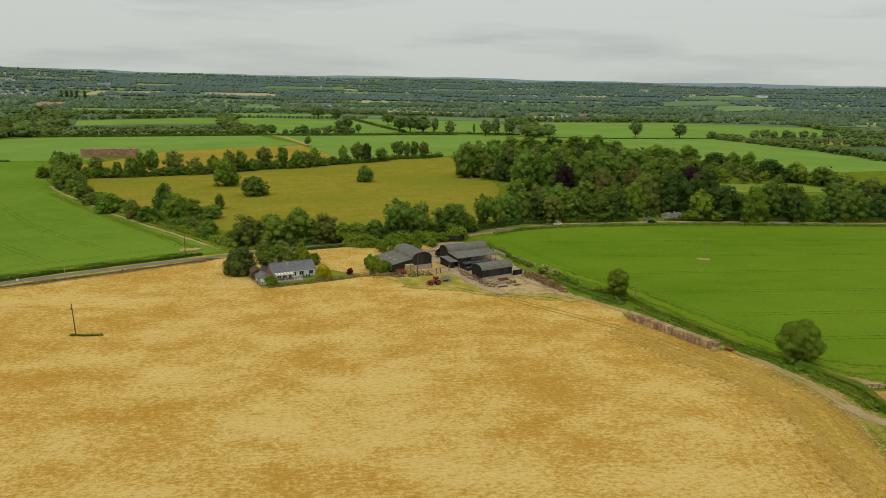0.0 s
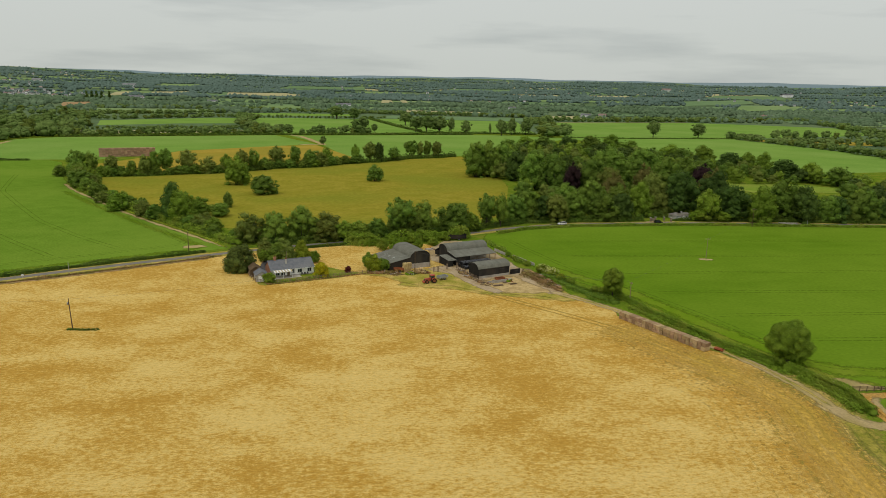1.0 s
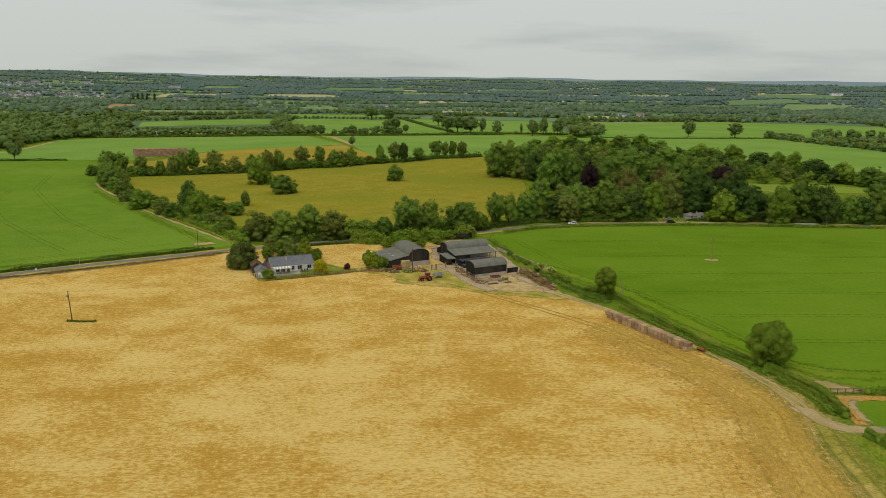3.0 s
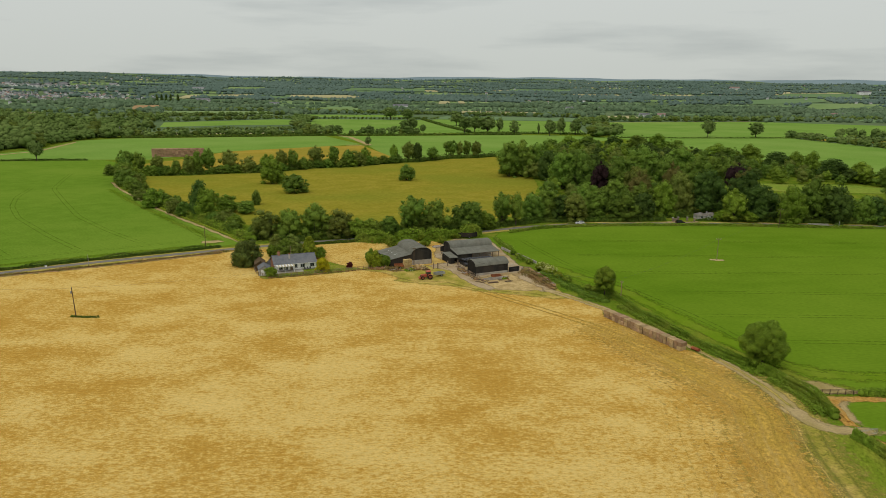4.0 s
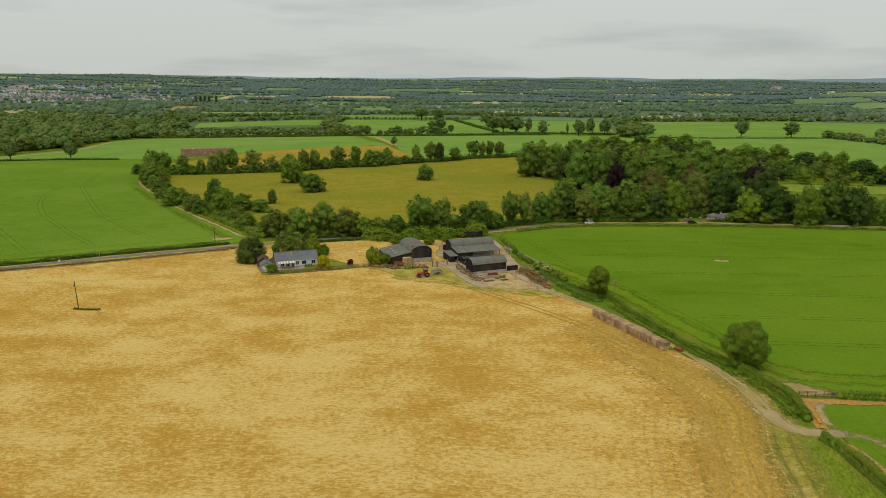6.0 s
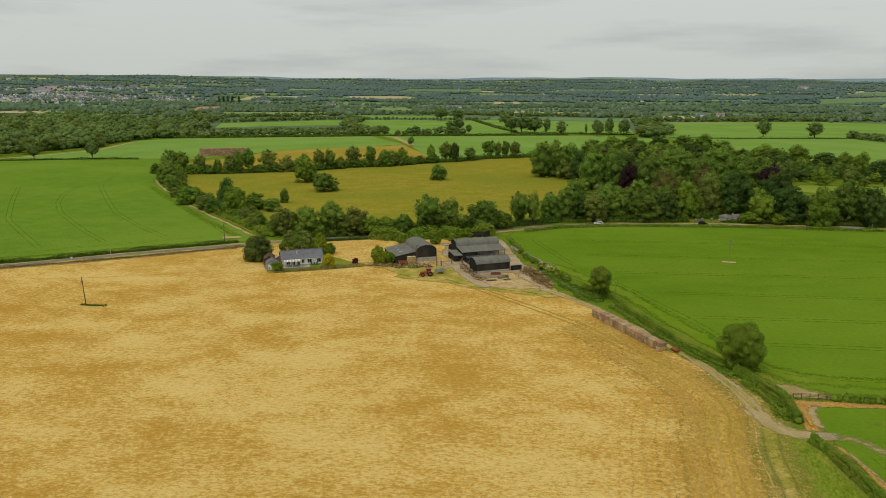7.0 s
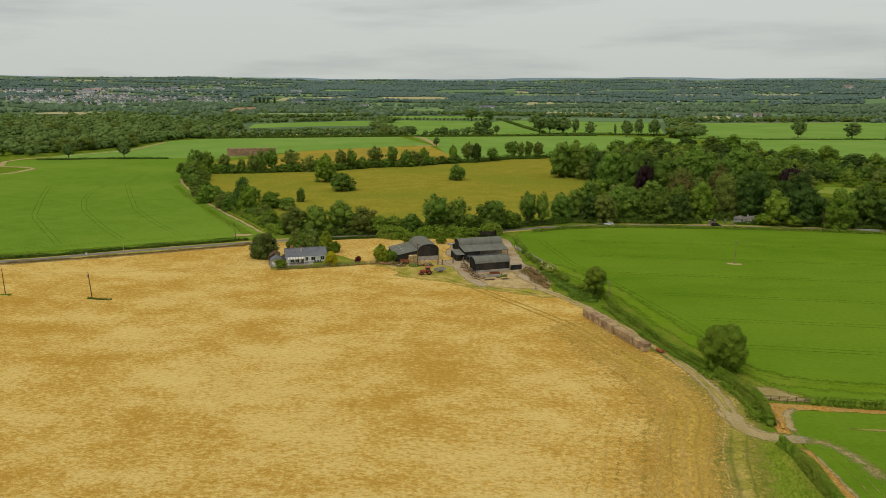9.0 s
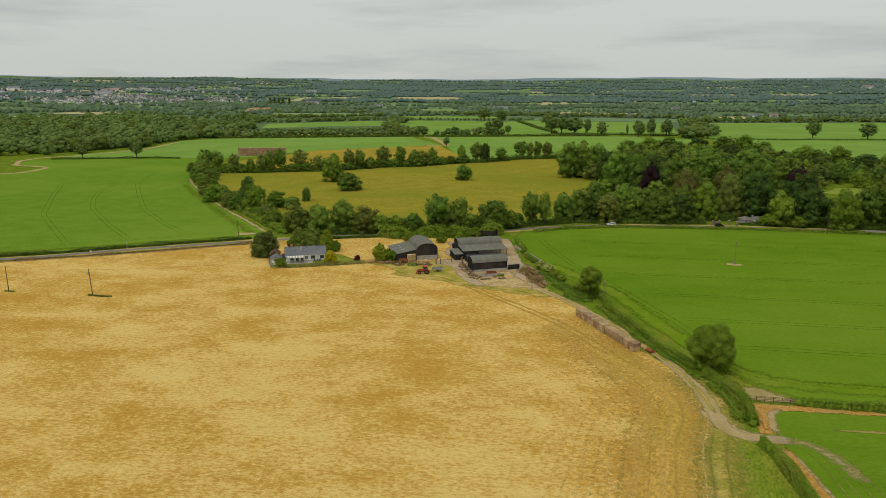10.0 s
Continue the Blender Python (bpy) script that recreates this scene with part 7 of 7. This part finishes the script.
def heap(name, x, y, w, d, h, mat, label, seed, bits=14, turn=0):
    """An uneven heap with loose lengths of timber and lumps on it."""
    r_ = np.random.default_rng(seed)
    v = ICO2_V.copy()
    lump = 1 + 0.28 * np.sin(v[:, 0] * 4 + seed) * np.cos(v[:, 1] * 5 + seed) + r_.normal(0, 0.1, len(v))
    v = v * lump[:, None] * np.array([w / 2, d / 2, h])
    v[:, 2] = np.maximum(v[:, 2], -0.05)
    ob = mesh_object(name, v, ICO2_F, mat)
    ob.matrix_world = pose(x, y, BASE, 0, 0, turn)
    tagged(ob, label, "heap")
    for k in range(bits):
        a, rr = r_.uniform(0, 6.28), r_.uniform(0.2, 0.95)
        px, py = math.cos(a) * rr * w / 2, math.sin(a) * rr * d / 2
        pz = h * max(0.05, 1 - rr ** 2) * 0.9
        b = r_.uniform(0, 3.14)
        l_ = r_.uniform(0.4, 1.3)
        part("loose_piece", rods(((px - math.cos(b) * l_, py - math.sin(b) * l_, pz), (px + math.cos(b) * l_, py + math.sin(b) * l_, pz + r_.uniform(0, 0.35)), r_.uniform(0.05, 0.13)), n=5), str(r_.choice(["timber", "dark_timber", "rust", "block"])), ob)
    return ob


for i, (x, y, w, d, h, mat, lab, turn) in enumerate((
        (-19, 229.4, 7, 2.2, 0.8, "debris", "heap of brushwood and rubble by a barn", 15), (-13.5, 228.0, 4.5, 2.0, 0.7, "debris", "heap of scrap and timber on grass", 5), (-8.6, 229.0, 4.0, 2.4, 0.9, "rough_grass", "weedy mound among yard scrap", 20),
        (-4.0, 231.0, 3.4, 2.2, 0.9, "straw_gold", "loose heap of yellow straw", 0), (9.2, 231.5, 6.0, 1.8, 0.8, "debris", "heap of old timber beside a shed", -52), (11.0, 227.0, 4.5, 1.6, 0.6, "debris", "scattered old pallets and timber", -55),
        (14.6, 221.5, 3.2, 1.6, 0.6, "debris", "low mound of scattered scrap timber", -40), (17.5, 219.0, 3.5, 1.6, 0.6, "straw_gold", "loose straw and scrap", 20), (24.5, 223.5, 2.6, 1.6, 0.8, "rough_grass", "weedy heap at a wall", 20), (32.0, 236.0, 6.0, 3.4, 1.0, "debris", "brown heap of rotting brushwood", -50),
        (35.2, 230.5, 6.5, 3.0, 0.9, "debris", "brown heap of rotting brushwood", -55), (37.8, 224.5, 5.0, 2.4, 0.8, "debris", "brown heap of dead brush", -60), (39.8, 218.5, 4.0, 2.0, 0.6, "debris", "low heap of dead brush", -62), (-4, 266.5, 4.0, 1.6, 0.8, "block", "pile of pale rubble stones", 10))):
    heap("mound", x, y, w, d, h, mat, lab, 40 + i, turn=turn)


hedge("brushwood", [(30.5, 234.5), (34, 228.5), (37, 221.5), (40.3, 214)], 3.6, 0.6, "dry_scrub", "brown tangle of dead brush beside a yard", 0.18, 90, 91, uneven=0.8, category="brushwood")
hedge("brushwood", [(-23, 229.6), (-18, 230.0), (-12.5, 228.6)], 2.0, 0.7, "dry_scrub", "brown tangle of dead brush beside a fence", 0.16, 120, 92, uneven=0.8, category="brushwood")


def pallet_pile(x, y, turn, n, label):
    """Flat wooden pallets stacked untidily."""
    p = thing("pallet_pile", pose(x, y, BASE, 0, 0, turn), label, "pallets")
    rp = random.Random(int(x * 10 + y))
    for k in range(n):
        z, o, q = k * 0.15, rp.uniform(-0.12, 0.12), rp.uniform(-0.1, 0.1)
        for m in range(5):
            part("slat", boxes((-0.6 + o, 0.6 + o, -0.5 + q + m * 0.225, -0.4 + q + m * 0.225, z + 0.11, z + 0.135)), "timber", p)
        for m in (-0.55, 0, 0.45):
            part("bearer", boxes((m + o, m + o + 0.1, -0.5 + q, 0.5 + q, z, z + 0.11)), "timber", p)


for x, y, tn, n in ((9.2, 233.6, -55, 5), (10.4, 231.2, -52, 3), (12.0, 228.6, -60, 4), (13.2, 226.2, -50, 2), (16.0, 220.6, 20, 3), (23.0, 221.8, 35, 2)):
    pallet_pile(x, y, tn, n, "untidy pile of weathered wooden pallets")


def plank_stack(x, y, turn, length, label):
    """Long loose planks and poles lying side by side."""
    p = thing("plank_stack", pose(x, y, BASE, 0, 0, turn), label, "timber")
    rp = random.Random(int(x * 7 + y))
    for k in range(9):
        l_, q = length * rp.uniform(0.6, 1.0), rp.uniform(-0.06, 0.06)
        z = 0.0 if k < 6 else 0.14
        yy = -0.75 + k * 0.27 if k < 6 else -0.5 + (k - 6) * 0.4
        part("plank", rods(((-l_ / 2, yy, z + 0.09), (l_ / 2, yy + q, z + 0.09), 0.085), n=6), rp.choice(["timber", "timber", "straw_gold", "dark_timber"]), p)


for x, y, tn, ln in ((8.0, 236.2, -58, 4.5), (11.0, 229.6, -56, 5.0), (13.8, 224.0, -54, 5.0), (16.6, 218.6, -30, 3.5), (20.5, 218.4, 28, 4.0), (25.5, 220.6, 30, 3.0)):
    plank_stack(x, y, tn, ln, "loose pale planks and poles on the ground")
for k, (x, y) in enumerate(((-10.9, 232.0), (-9.6, 232.75))):
    for layer in range(3):
        b = part("straw_bale", boxes((-0.72, 0.72, -0.7, 0.7, 0, 1.05), bevel=0.08), "straw_gold")
        b.matrix_world = pose(x + 0.06 * layer, y, BASE + layer * 1.06, 0, 0, 30 + 3 * layer - 2 * k)
        tagged(b, "square golden straw bale stacked by a barn", "bale", "bales beside the barn")
heap("mound", 94.0, 133.5, 1.8, 8.5, 0.45, "dung", "clods of straw and dung along a hedge", 71, bits=0)
heap("mound", 97.6, 115.0, 1.7, 13.0, 0.4, "dung", "clods of straw and dung along a hedge", 72, bits=0, turn=13)


def block_wall(x, y, turn, length, height, label, mat="block"):
    w = thing("yard_wall", pose(x, y, BASE, 0, 0, turn), label, "wall")
    n = max(2, int(length / 1.5))
    for k in range(n):
        part("wall_panel", boxes((k * length / n, (k + 1) * length / n - 0.02, -0.1, 0.1, 0, height + (k % 2) * 0.03), bevel=0.01), mat, w)
    return w


block_wall(17.2, 219.6, 30, 9.5, 0.9, "low bare concrete block wall")
block_wall(25.4, 232.8, 32, 4.2, 1.7, "black tin sheet fence panel", "black_tin")
block_wall(28, 258, -60, 14, 1.0, "low concrete wall beside the yard")
block_wall(21.5, 268.0, -62, 11, 1.0, "low concrete wall beside the yard")


def fence(name, points, label, spacing=2.0, h=1.15, rails=(0.45, 0.8, 1.1), mat="timber", group=""):
    f = thing(name, pose(0, 0, BASE), label, "fence", group)
    c, _, s = smooth_line(points, spacing)
    for p in c:
        part("post", boxes((p[0] - 0.06, p[0] + 0.06, p[1] - 0.06, p[1] + 0.06, -0.05, h)), mat, f)
    for z in rails:
        for p, q in zip(c[:-1], c[1:]):
            part("rail", rods(((p[0], p[1], z), (q[0], q[1], z), 0.045), n=4), mat, f)
    return f


fence("garden_fence", [(-57.5, 214.2), (-54.3, 211.8), (-48.5, 214.2), (-41.1, 218.6), (-35.5, 222.0), (-30.2, 225.0), (-23.2, 229.2)], "weathered post and rail garden fence")
fence("garden_fence", [(-62.5, 222.6), (-60, 217.5), (-57.5, 214.2)], "weathered post and rail garden fence")
fence("yard_fence", [(7.5, 237.5), (9.5, 233), (11.8, 228.5), (14.5, 224), (17.0, 219.6)], "crooked timber yard rails", 1.8, 1.1)
fence("field_fence", [(92.2, 142.3), (95, 142.6), (98.5, 143.0), (102, 143.3)], "dark creosoted post and rail fence", 1.6, 1.2, (0.3, 0.6, 0.9, 1.15), "dark_timber")
fence("yard_fence", [(27.5, 235.6), (29.5, 236.8), (31, 238)], "short timber yard rails", 1.2, 1.1, (0.6, 1.0))
hedge("garden_hedge", [(-53, 213), (-48, 215.2), (-41, 219.4), (-36, 222.6)], 0.7, 0.8, "hedge", "thin low garden shrubs along a fence", 0.2, 14, 77, uneven=0.7)


hedge("dry_weeds", [(-53, 211.6), (-48.5, 213.4), (-41, 217.8), (-30.2, 224.4), (-23, 228.4), (-16, 228.6)], 1.3, 0.5, "dry_scrub", "brown withered weeds and litter along a fence", 0.16, 9, 78, uneven=0.8, category="weeds")


def gate(x, y, turn, length, label):
    g = thing("field_gate", pose(x, y, BASE + 0.01, 0, 0, turn), label, "gate")
    for z in (0.15, 0.4, 0.65, 0.9, 1.15):
        part("bar", rods(((0, 0, z), (length, 0, z), 0.022), n=6), "steel", g)
    for xx in (0, length):
        part("upright", rods(((xx, 0, 0.0), (xx, 0, 1.2), 0.035), n=6), "steel", g)
    part("brace", rods(((0, 0.02, 0.15), (length, 0.02, 1.15), 0.02), n=6), "steel", g)


gate(93.0, 125.2, 2, 4.0, "galvanised steel five-bar field gate")
gate(24.6, 238.5, 32, 3.4, "galvanised steel yard gate")
for x, y in ((-0.9, 232.6), (0.5, 233.5), (3.5, 237.5), (7.0, 239.3)):
    p = thing("gate_post", pose(x, y, BASE), "stout brown timber gate post", "post", "yard gate posts")
    part("post", boxes((-0.2, 0.2, -0.2, 0.2, -0.05, 1.9), bevel=0.03), "timber", p)
    part("post_cap", boxes((-0.23, 0.23, -0.23, 0.23, 1.9, 1.97), bevel=0.03), "dark_timber", p)

# ---- bale stacks ----
bx, by = 69.2 - 53.1, 163.7 - 188.1
bl = math.hypot(bx, by)
ang = math.degrees(math.atan2(by, bx))
dxn, dyn = bx / bl, by / bl
bm = boxes((-0.575, 0.575, -1.05, 1.05, 0, 1.02), bevel=0.07)
bale_me = bpy.data.meshes.new("straw_bale")
bm.to_mesh(bale_me)
bm.free()
bale_me.materials.append(M["straw"])
for k in range(24):
    for layer in range(2):
        o = rng_b.uniform(-0.14, 0.14)
        b = new("straw_bale", bale_me)
        b.matrix_world = pose(53.1 + dxn * (k * 1.215 + 0.6) - dyn * (1.05 + o), 188.1 + dyn * (k * 1.215 + 0.6) + dxn * (1.05 + o), 0.05 + layer * 1.03, 0, 0, ang + rng_b.uniform(-3, 3))
        tagged(b, "large square straw bale in a long stack", "bale", "stack of square bales")

stack = thing("bale_stack", pose(-294, 573, 0.03, 0, 0, 24), "long high stack of reddish square bales", "bale stack")
rs_ = random.Random(3)
fb = bpy.data.meshes.new("bale")
bm = boxes((0, 2.36, 0, 5.0, 0, 1.16), bevel=0.06)
bm.to_mesh(fb)
bm.free()
fb.materials.append(M["straw_old"])
for row in range(6):
    for k in range(18):
        b = new("bale", fb)
        b.parent = stack
        b.matrix_local = pose(k * 2.42, rs_.uniform(-0.2, 0.2), row * 1.18)

rl = thing("field_roller", pose(73.0, 164.9, BASE, 0, 0, ang + 8), "small rusty red field roller", "roller")
part("drum", rods(((-1.0, 0, 0.42), (1.0, 0, 0.42), 0.42), n=16), "rust", rl)
part("frame", boxes((-1.15, -1.08, -0.5, 0.6, 0.4, 0.5), (1.08, 1.15, -0.5, 0.6, 0.4, 0.5), (-1.15, 1.15, 0.6, 0.68, 0.4, 0.5), (-1.15, 1.15, -0.58, -0.5, 0.4, 0.5)), "red_paint", rl, "red frame")

# ---- poles and wires ----


def pole(x, y, h, label, lean=(0, 0), arm=0.0, r=0.13, turn=0, mat="dark_timber"):
    p = thing("utility_pole", pose(x, y, 0.0, lean[0], lean[1], turn), label, "utility pole")
    part("shaft", rod(bmesh.new(), (0, 0, -0.3), (0, 0, h), r * 1.15, r * 0.75, n=10), mat, p)
    if arm:
        part("crossarm", boxes((-arm / 2, arm / 2, -0.07, 0.07, h - 0.45, h - 0.3)), mat, p)
    for xx in ([-arm / 2 + 0.08, 0, arm / 2 - 0.08] if arm else [0]):
        z = h - 0.3 if arm and xx else h
        part("insulator", rods(((xx, 0, z), (xx, 0, z + 0.2), 0.05), n=6), "block", p)
    return p


pa = pole(-90.5, 165.8, 8.3, "tall brown timber pole in a stubble field", lean=(2, -1.5))
part("junction_box", boxes((-0.45, -0.13, -0.2, 0.2, 6.6, 7.3), bevel=0.03), "steel", pa, "grey junction box")
pole(-118.3, 161.7, 8.2, "tall brown timber pole in a stubble field", lean=(-1, -2))
pole(-94.5, 253.2, 7.4, "brown timber pole beside a road hedge")
pole(-119.5, 216.0, 4.2, "slim pale roadside post", r=0.1, mat="steel")
pole(59.8, 203.8, 6.4, "pale timber pole with a crossarm in a hedge", arm=1.0, turn=-40, mat="timber")
pole(102.6, 263.6, 8.4, "slim pale pole standing in a crop", arm=1.8, mat="timber", r=0.1)
pole(148.2, 334.4, 9.0, "timber roadside pole with a crossarm", arm=2.0)
pole(-7.2, 228.6, 8.4, "timber farmyard pole with a crossarm", arm=1.6, turn=30)
pole(-50.5, 226.6, 7.4, "slim pole behind a cottage roof", r=0.07, mat="timber")
pole(176.5, 339.0, 3.2, "slim roadside sign post", r=0.08, mat="steel")


def wire(p, q, sag):
    bm = bmesh.new()
    n = 14
    prev = None
    for k in range(n + 1):
        f = k / n
        c = Vector(p).lerp(Vector(q), f)
        c.z -= sag * 4 * f * (1 - f)
        if prev is not None:
            rod(bm, prev, c, 0.012, n=4)
        prev = c
    return tagged(part("overhead_wire", bm, "dark_steel"), "thin dark sagging overhead wire", "wire")


wire((-90.2, 165.8, 8.1), (-7.2, 228.6, 8.1), 2.0)
wire((-118.3, 161.7, 8.1), (-90.2, 165.8, 8.1), 0.6)
wire((-7.2, 228.6, 8.2), (59.0, 205.2, 6.3), 1.6)
wire((-6.8, 228.9, 8.0), (59.4, 204.8, 6.3), 1.6)
wire((59.0, 205.2, 6.4), (102.6, 263.6, 8.1), 1.2)
wire((-94.5, 253.2, 7.3), (-50.5, 226.6, 7.2), 0.8)
wire((102.6, 263.6, 8.1), (148.2, 334.4, 8.7), 1.4)

# ---- cars on the road ----


def car(x, y, turn, mat, label, h=1.5):
    c = thing("car", pose(x, y, 0.07, 0, 0, turn), label, "car")
    bm = prism(bmesh.new(), [(-2.1, 0.3), (2.1, 0.3), (2.15, 0.62), (1.95, 0.82), (1.0, 0.92), (0.55, h), (-1.3, h), (-2.05, 0.95)], -0.86, 0.86)
    bmesh.ops.bevel(bm, geom=list(bm.edges), offset=0.07, segments=2, affect="EDGES")
    part("body", bm, mat, c)
    for s in (-1, 1):
        part("side_window", prism(bmesh.new(), [(-1.75, 0.98), (0.78, 0.96), (0.5, h - 0.1), (-1.25, h - 0.1)], s * 0.87 - 0.01, s * 0.87 + 0.01), "glass", c)
        part("headlight", boxes((2.0, 2.14, s * 0.62 - 0.15, s * 0.62 + 0.15, 0.58, 0.72)), "white_paint", c)
        part("tail_light", boxes((-2.13, -2.0, s * 0.68 - 0.1, s * 0.68 + 0.1, 0.7, 0.9)), "red_paint", c)
        for wx in (-1.3, 1.3):
            wheel(c, wx, s * 0.8, 0.32, 0.32, 0.2)
    v = [(1.02, -0.72, 0.955), (1.02, 0.72, 0.955), (0.6, 0.66, h - 0.06), (0.6, -0.66, h - 0.06)]
    bmw = bmesh.new()
    a = [bmw.verts.new(p) for p in v] + [bmw.verts.new((p[0] + 0.05, p[1], p[2] + 0.03)) for p in v]
    for f in ((0, 3, 2, 1), (4, 5, 6, 7), (0, 1, 5, 4), (1, 2, 6, 5), (2, 3, 7, 6), (3, 0, 4, 7)):
        bmw.faces.new([a[i] for i in f])
    part("windscreen", bmw, "glass", c)


car(56.0, 327.0, 202, "car_white", "white hatchback car on a country road")
car(104.0, 337.2, 12, "car_black", "black estate car on a country road", 1.65)
tr = thing("road_sign", pose(-131.3, 210.2, BASE, 0, 0, 40), "small white roadside marker sign", "sign")
part("post", rods(((0, 0, -0.1), (0, 0, 1.0), 0.04)), "steel", tr)
part("board", boxes((-0.35, 0.35, -0.03, 0.03, 0.8, 1.4)), "white_paint", tr, "blank white board")

# ---- far houses and town ----


def far_house(x, y, turn, l, d, e, ridge, roof="roof_grey", label="white farmhouse among far trees", mat="far_wall"):
    z = rise(x, y)
    h = thing("house", pose(x, y, z, 0, 0, turn), label, "house", "far houses")
    part("wall", gable_x(bmesh.new(), 0, l, d, e, ridge - 0.05), mat, h)
    s = (ridge - e) / (d / 2)
    part("roof_slope", strip_x(bmesh.new(), -0.4, e - 0.4 * s + 0.03, d / 2, ridge + 0.03, -0.3, l + 0.3, 0.2), roof, h)
    part("roof_slope", strip_x(bmesh.new(), d + 0.4, e - 0.4 * s + 0.03, d / 2, ridge + 0.03, -0.3, l + 0.3, 0.2), roof, h)
    part("chimney", boxes((l * 0.7, l * 0.7 + 1.0, d / 2 - 0.5, d / 2 + 0.5, ridge - 0.3, ridge + 1.4)), "brick", h)
    for k in range(3):
        xx = l * (0.2 + 0.3 * k)
        part("window", boxes((xx - 0.6, xx + 0.6, -0.05, 0.02, 0.9, 2.2)), "glass", h)


for x, y, tn, l, d, e, rg, rf, lab in ((-541, 885, 20, 12, 8, 4.5, 8.5, "roof_grey", "white farmhouse among far trees"), (-520, 880, 40, 10, 7, 3, 6, "roof_grey", "white bungalow among far trees"), (-344, 1937, 8, 42, 14, 5, 9, "roof_grey", "long pale farm building"),
                                       (-946, 1993, 10, 40, 20, 6, 10, "roof_grey", "large grey farm shed"), (-920, 2005, 60, 22, 14, 5, 8, "roof_grey", "grey farm shed"), (736, 1788, 12, 26, 10, 4, 8, "roof_red", "red-roofed pale farmhouse"), (765, 1800, -15, 20, 10, 4, 8, "roof_grey", "pale farmhouse"),
                                       (700, 1775, 5, 30, 12, 4, 7, "roof_grey", "long pale farm shed"), (219, 1978, 0, 16, 9, 5, 9, "roof_grey", "pale farmhouse among trees"), (288, 1711, 5, 24, 10, 4, 7.5, "roof_grey", "pale farm building"), (330, 1720, -10, 18, 9, 4, 7.5, "roof_red", "pale farmhouse"),
                                       (-702, 1948, 10, 26, 12, 4, 7, "roof_grey", "pale farm shed"), (131, 1960, 20, 20, 9, 5, 9, "roof_grey", "white house among trees"), (905, 1760, 10, 40, 14, 5, 8, "roof_grey", "pale farm shed"), (940, 1730, -20, 18, 9, 4, 8, "roof_grey", "pale farmhouse")):
    far_house(x, y, tn, l, d, e, rg, rf, label=lab if len(lab.split()) > 3 else lab + " far off")
for x, y in ((-1012, 1900), (-1001, 1906), (-991, 1912), (-980, 1918), (-963, 1926)):
    tree("column0", x, y, 34, 9, "tall slim poplar in a row", group="row of poplars", rng=R)

rt = np.random.default_rng(71)
walls, roofs, reds = [], [], []
for k in range(700):
    if k < 600:
        c = TOWN[k % 6]
        x, y = rt.normal(c[0], 150), rt.normal(c[1], 90)
    else:
        a, d = radians(rt.uniform(-48, 30)), rt.uniform(2300, 4300)
        x, y = 35 + d * math.sin(a), d * math.cos(a)
    dd = math.hypot(x - 35, y)
    big = dd > 2900 and rt.random() < 0.08
    l, w, e = (rt.uniform(30, 60), rt.uniform(12, 18), rt.uniform(5, 8)) if big else (rt.uniform(6, 10), rt.uniform(5, 7), rt.uniform(2.6, 4.6))
    top, th, z = e + w * 0.32, rt.uniform(-0.4, 0.4), rise(x, y) + rt.uniform(0, 4)
    c, s = math.cos(th), math.sin(th)
    P = lambda u, v, q: (x + u * c - v * s, y + u * s + v * c, z + q)
    for u0, v0, u1, v1 in ((-l, -w, l, -w), (l, -w, l, w), (l, w, -l, w), (-l, w, -l, -w)):
        walls.append([P(u0 / 2, v0 / 2, -6), P(u1 / 2, v1 / 2, -6), P(u1 / 2, v1 / 2, e), P(u0 / 2, v0 / 2, e)])
    rf = reds if rt.random() < 0.3 else roofs
    rf.append([P(-l / 2, -w / 2 - 0.5, e), P(l / 2, -w / 2 - 0.5, e), P(l / 2, 0, top), P(-l / 2, 0, top)])
    rf.append([P(l / 2, w / 2 + 0.5, e), P(-l / 2, w / 2 + 0.5, e), P(-l / 2, 0, top), P(l / 2, 0, top)])
tagged(new("town_walls", quads_mesh("town_walls", walls, "far_wall")), "pale house walls of a far town", "town", kind="stuff")
tagged(new("town_roofs", quads_mesh("town_roofs", roofs, "roof_grey")), "grey roofs of a far town", "town", kind="stuff")
tagged(new("town_roofs", quads_mesh("town_roofs", reds, "roof_red")), "red roofs of a far town", "town", kind="stuff")
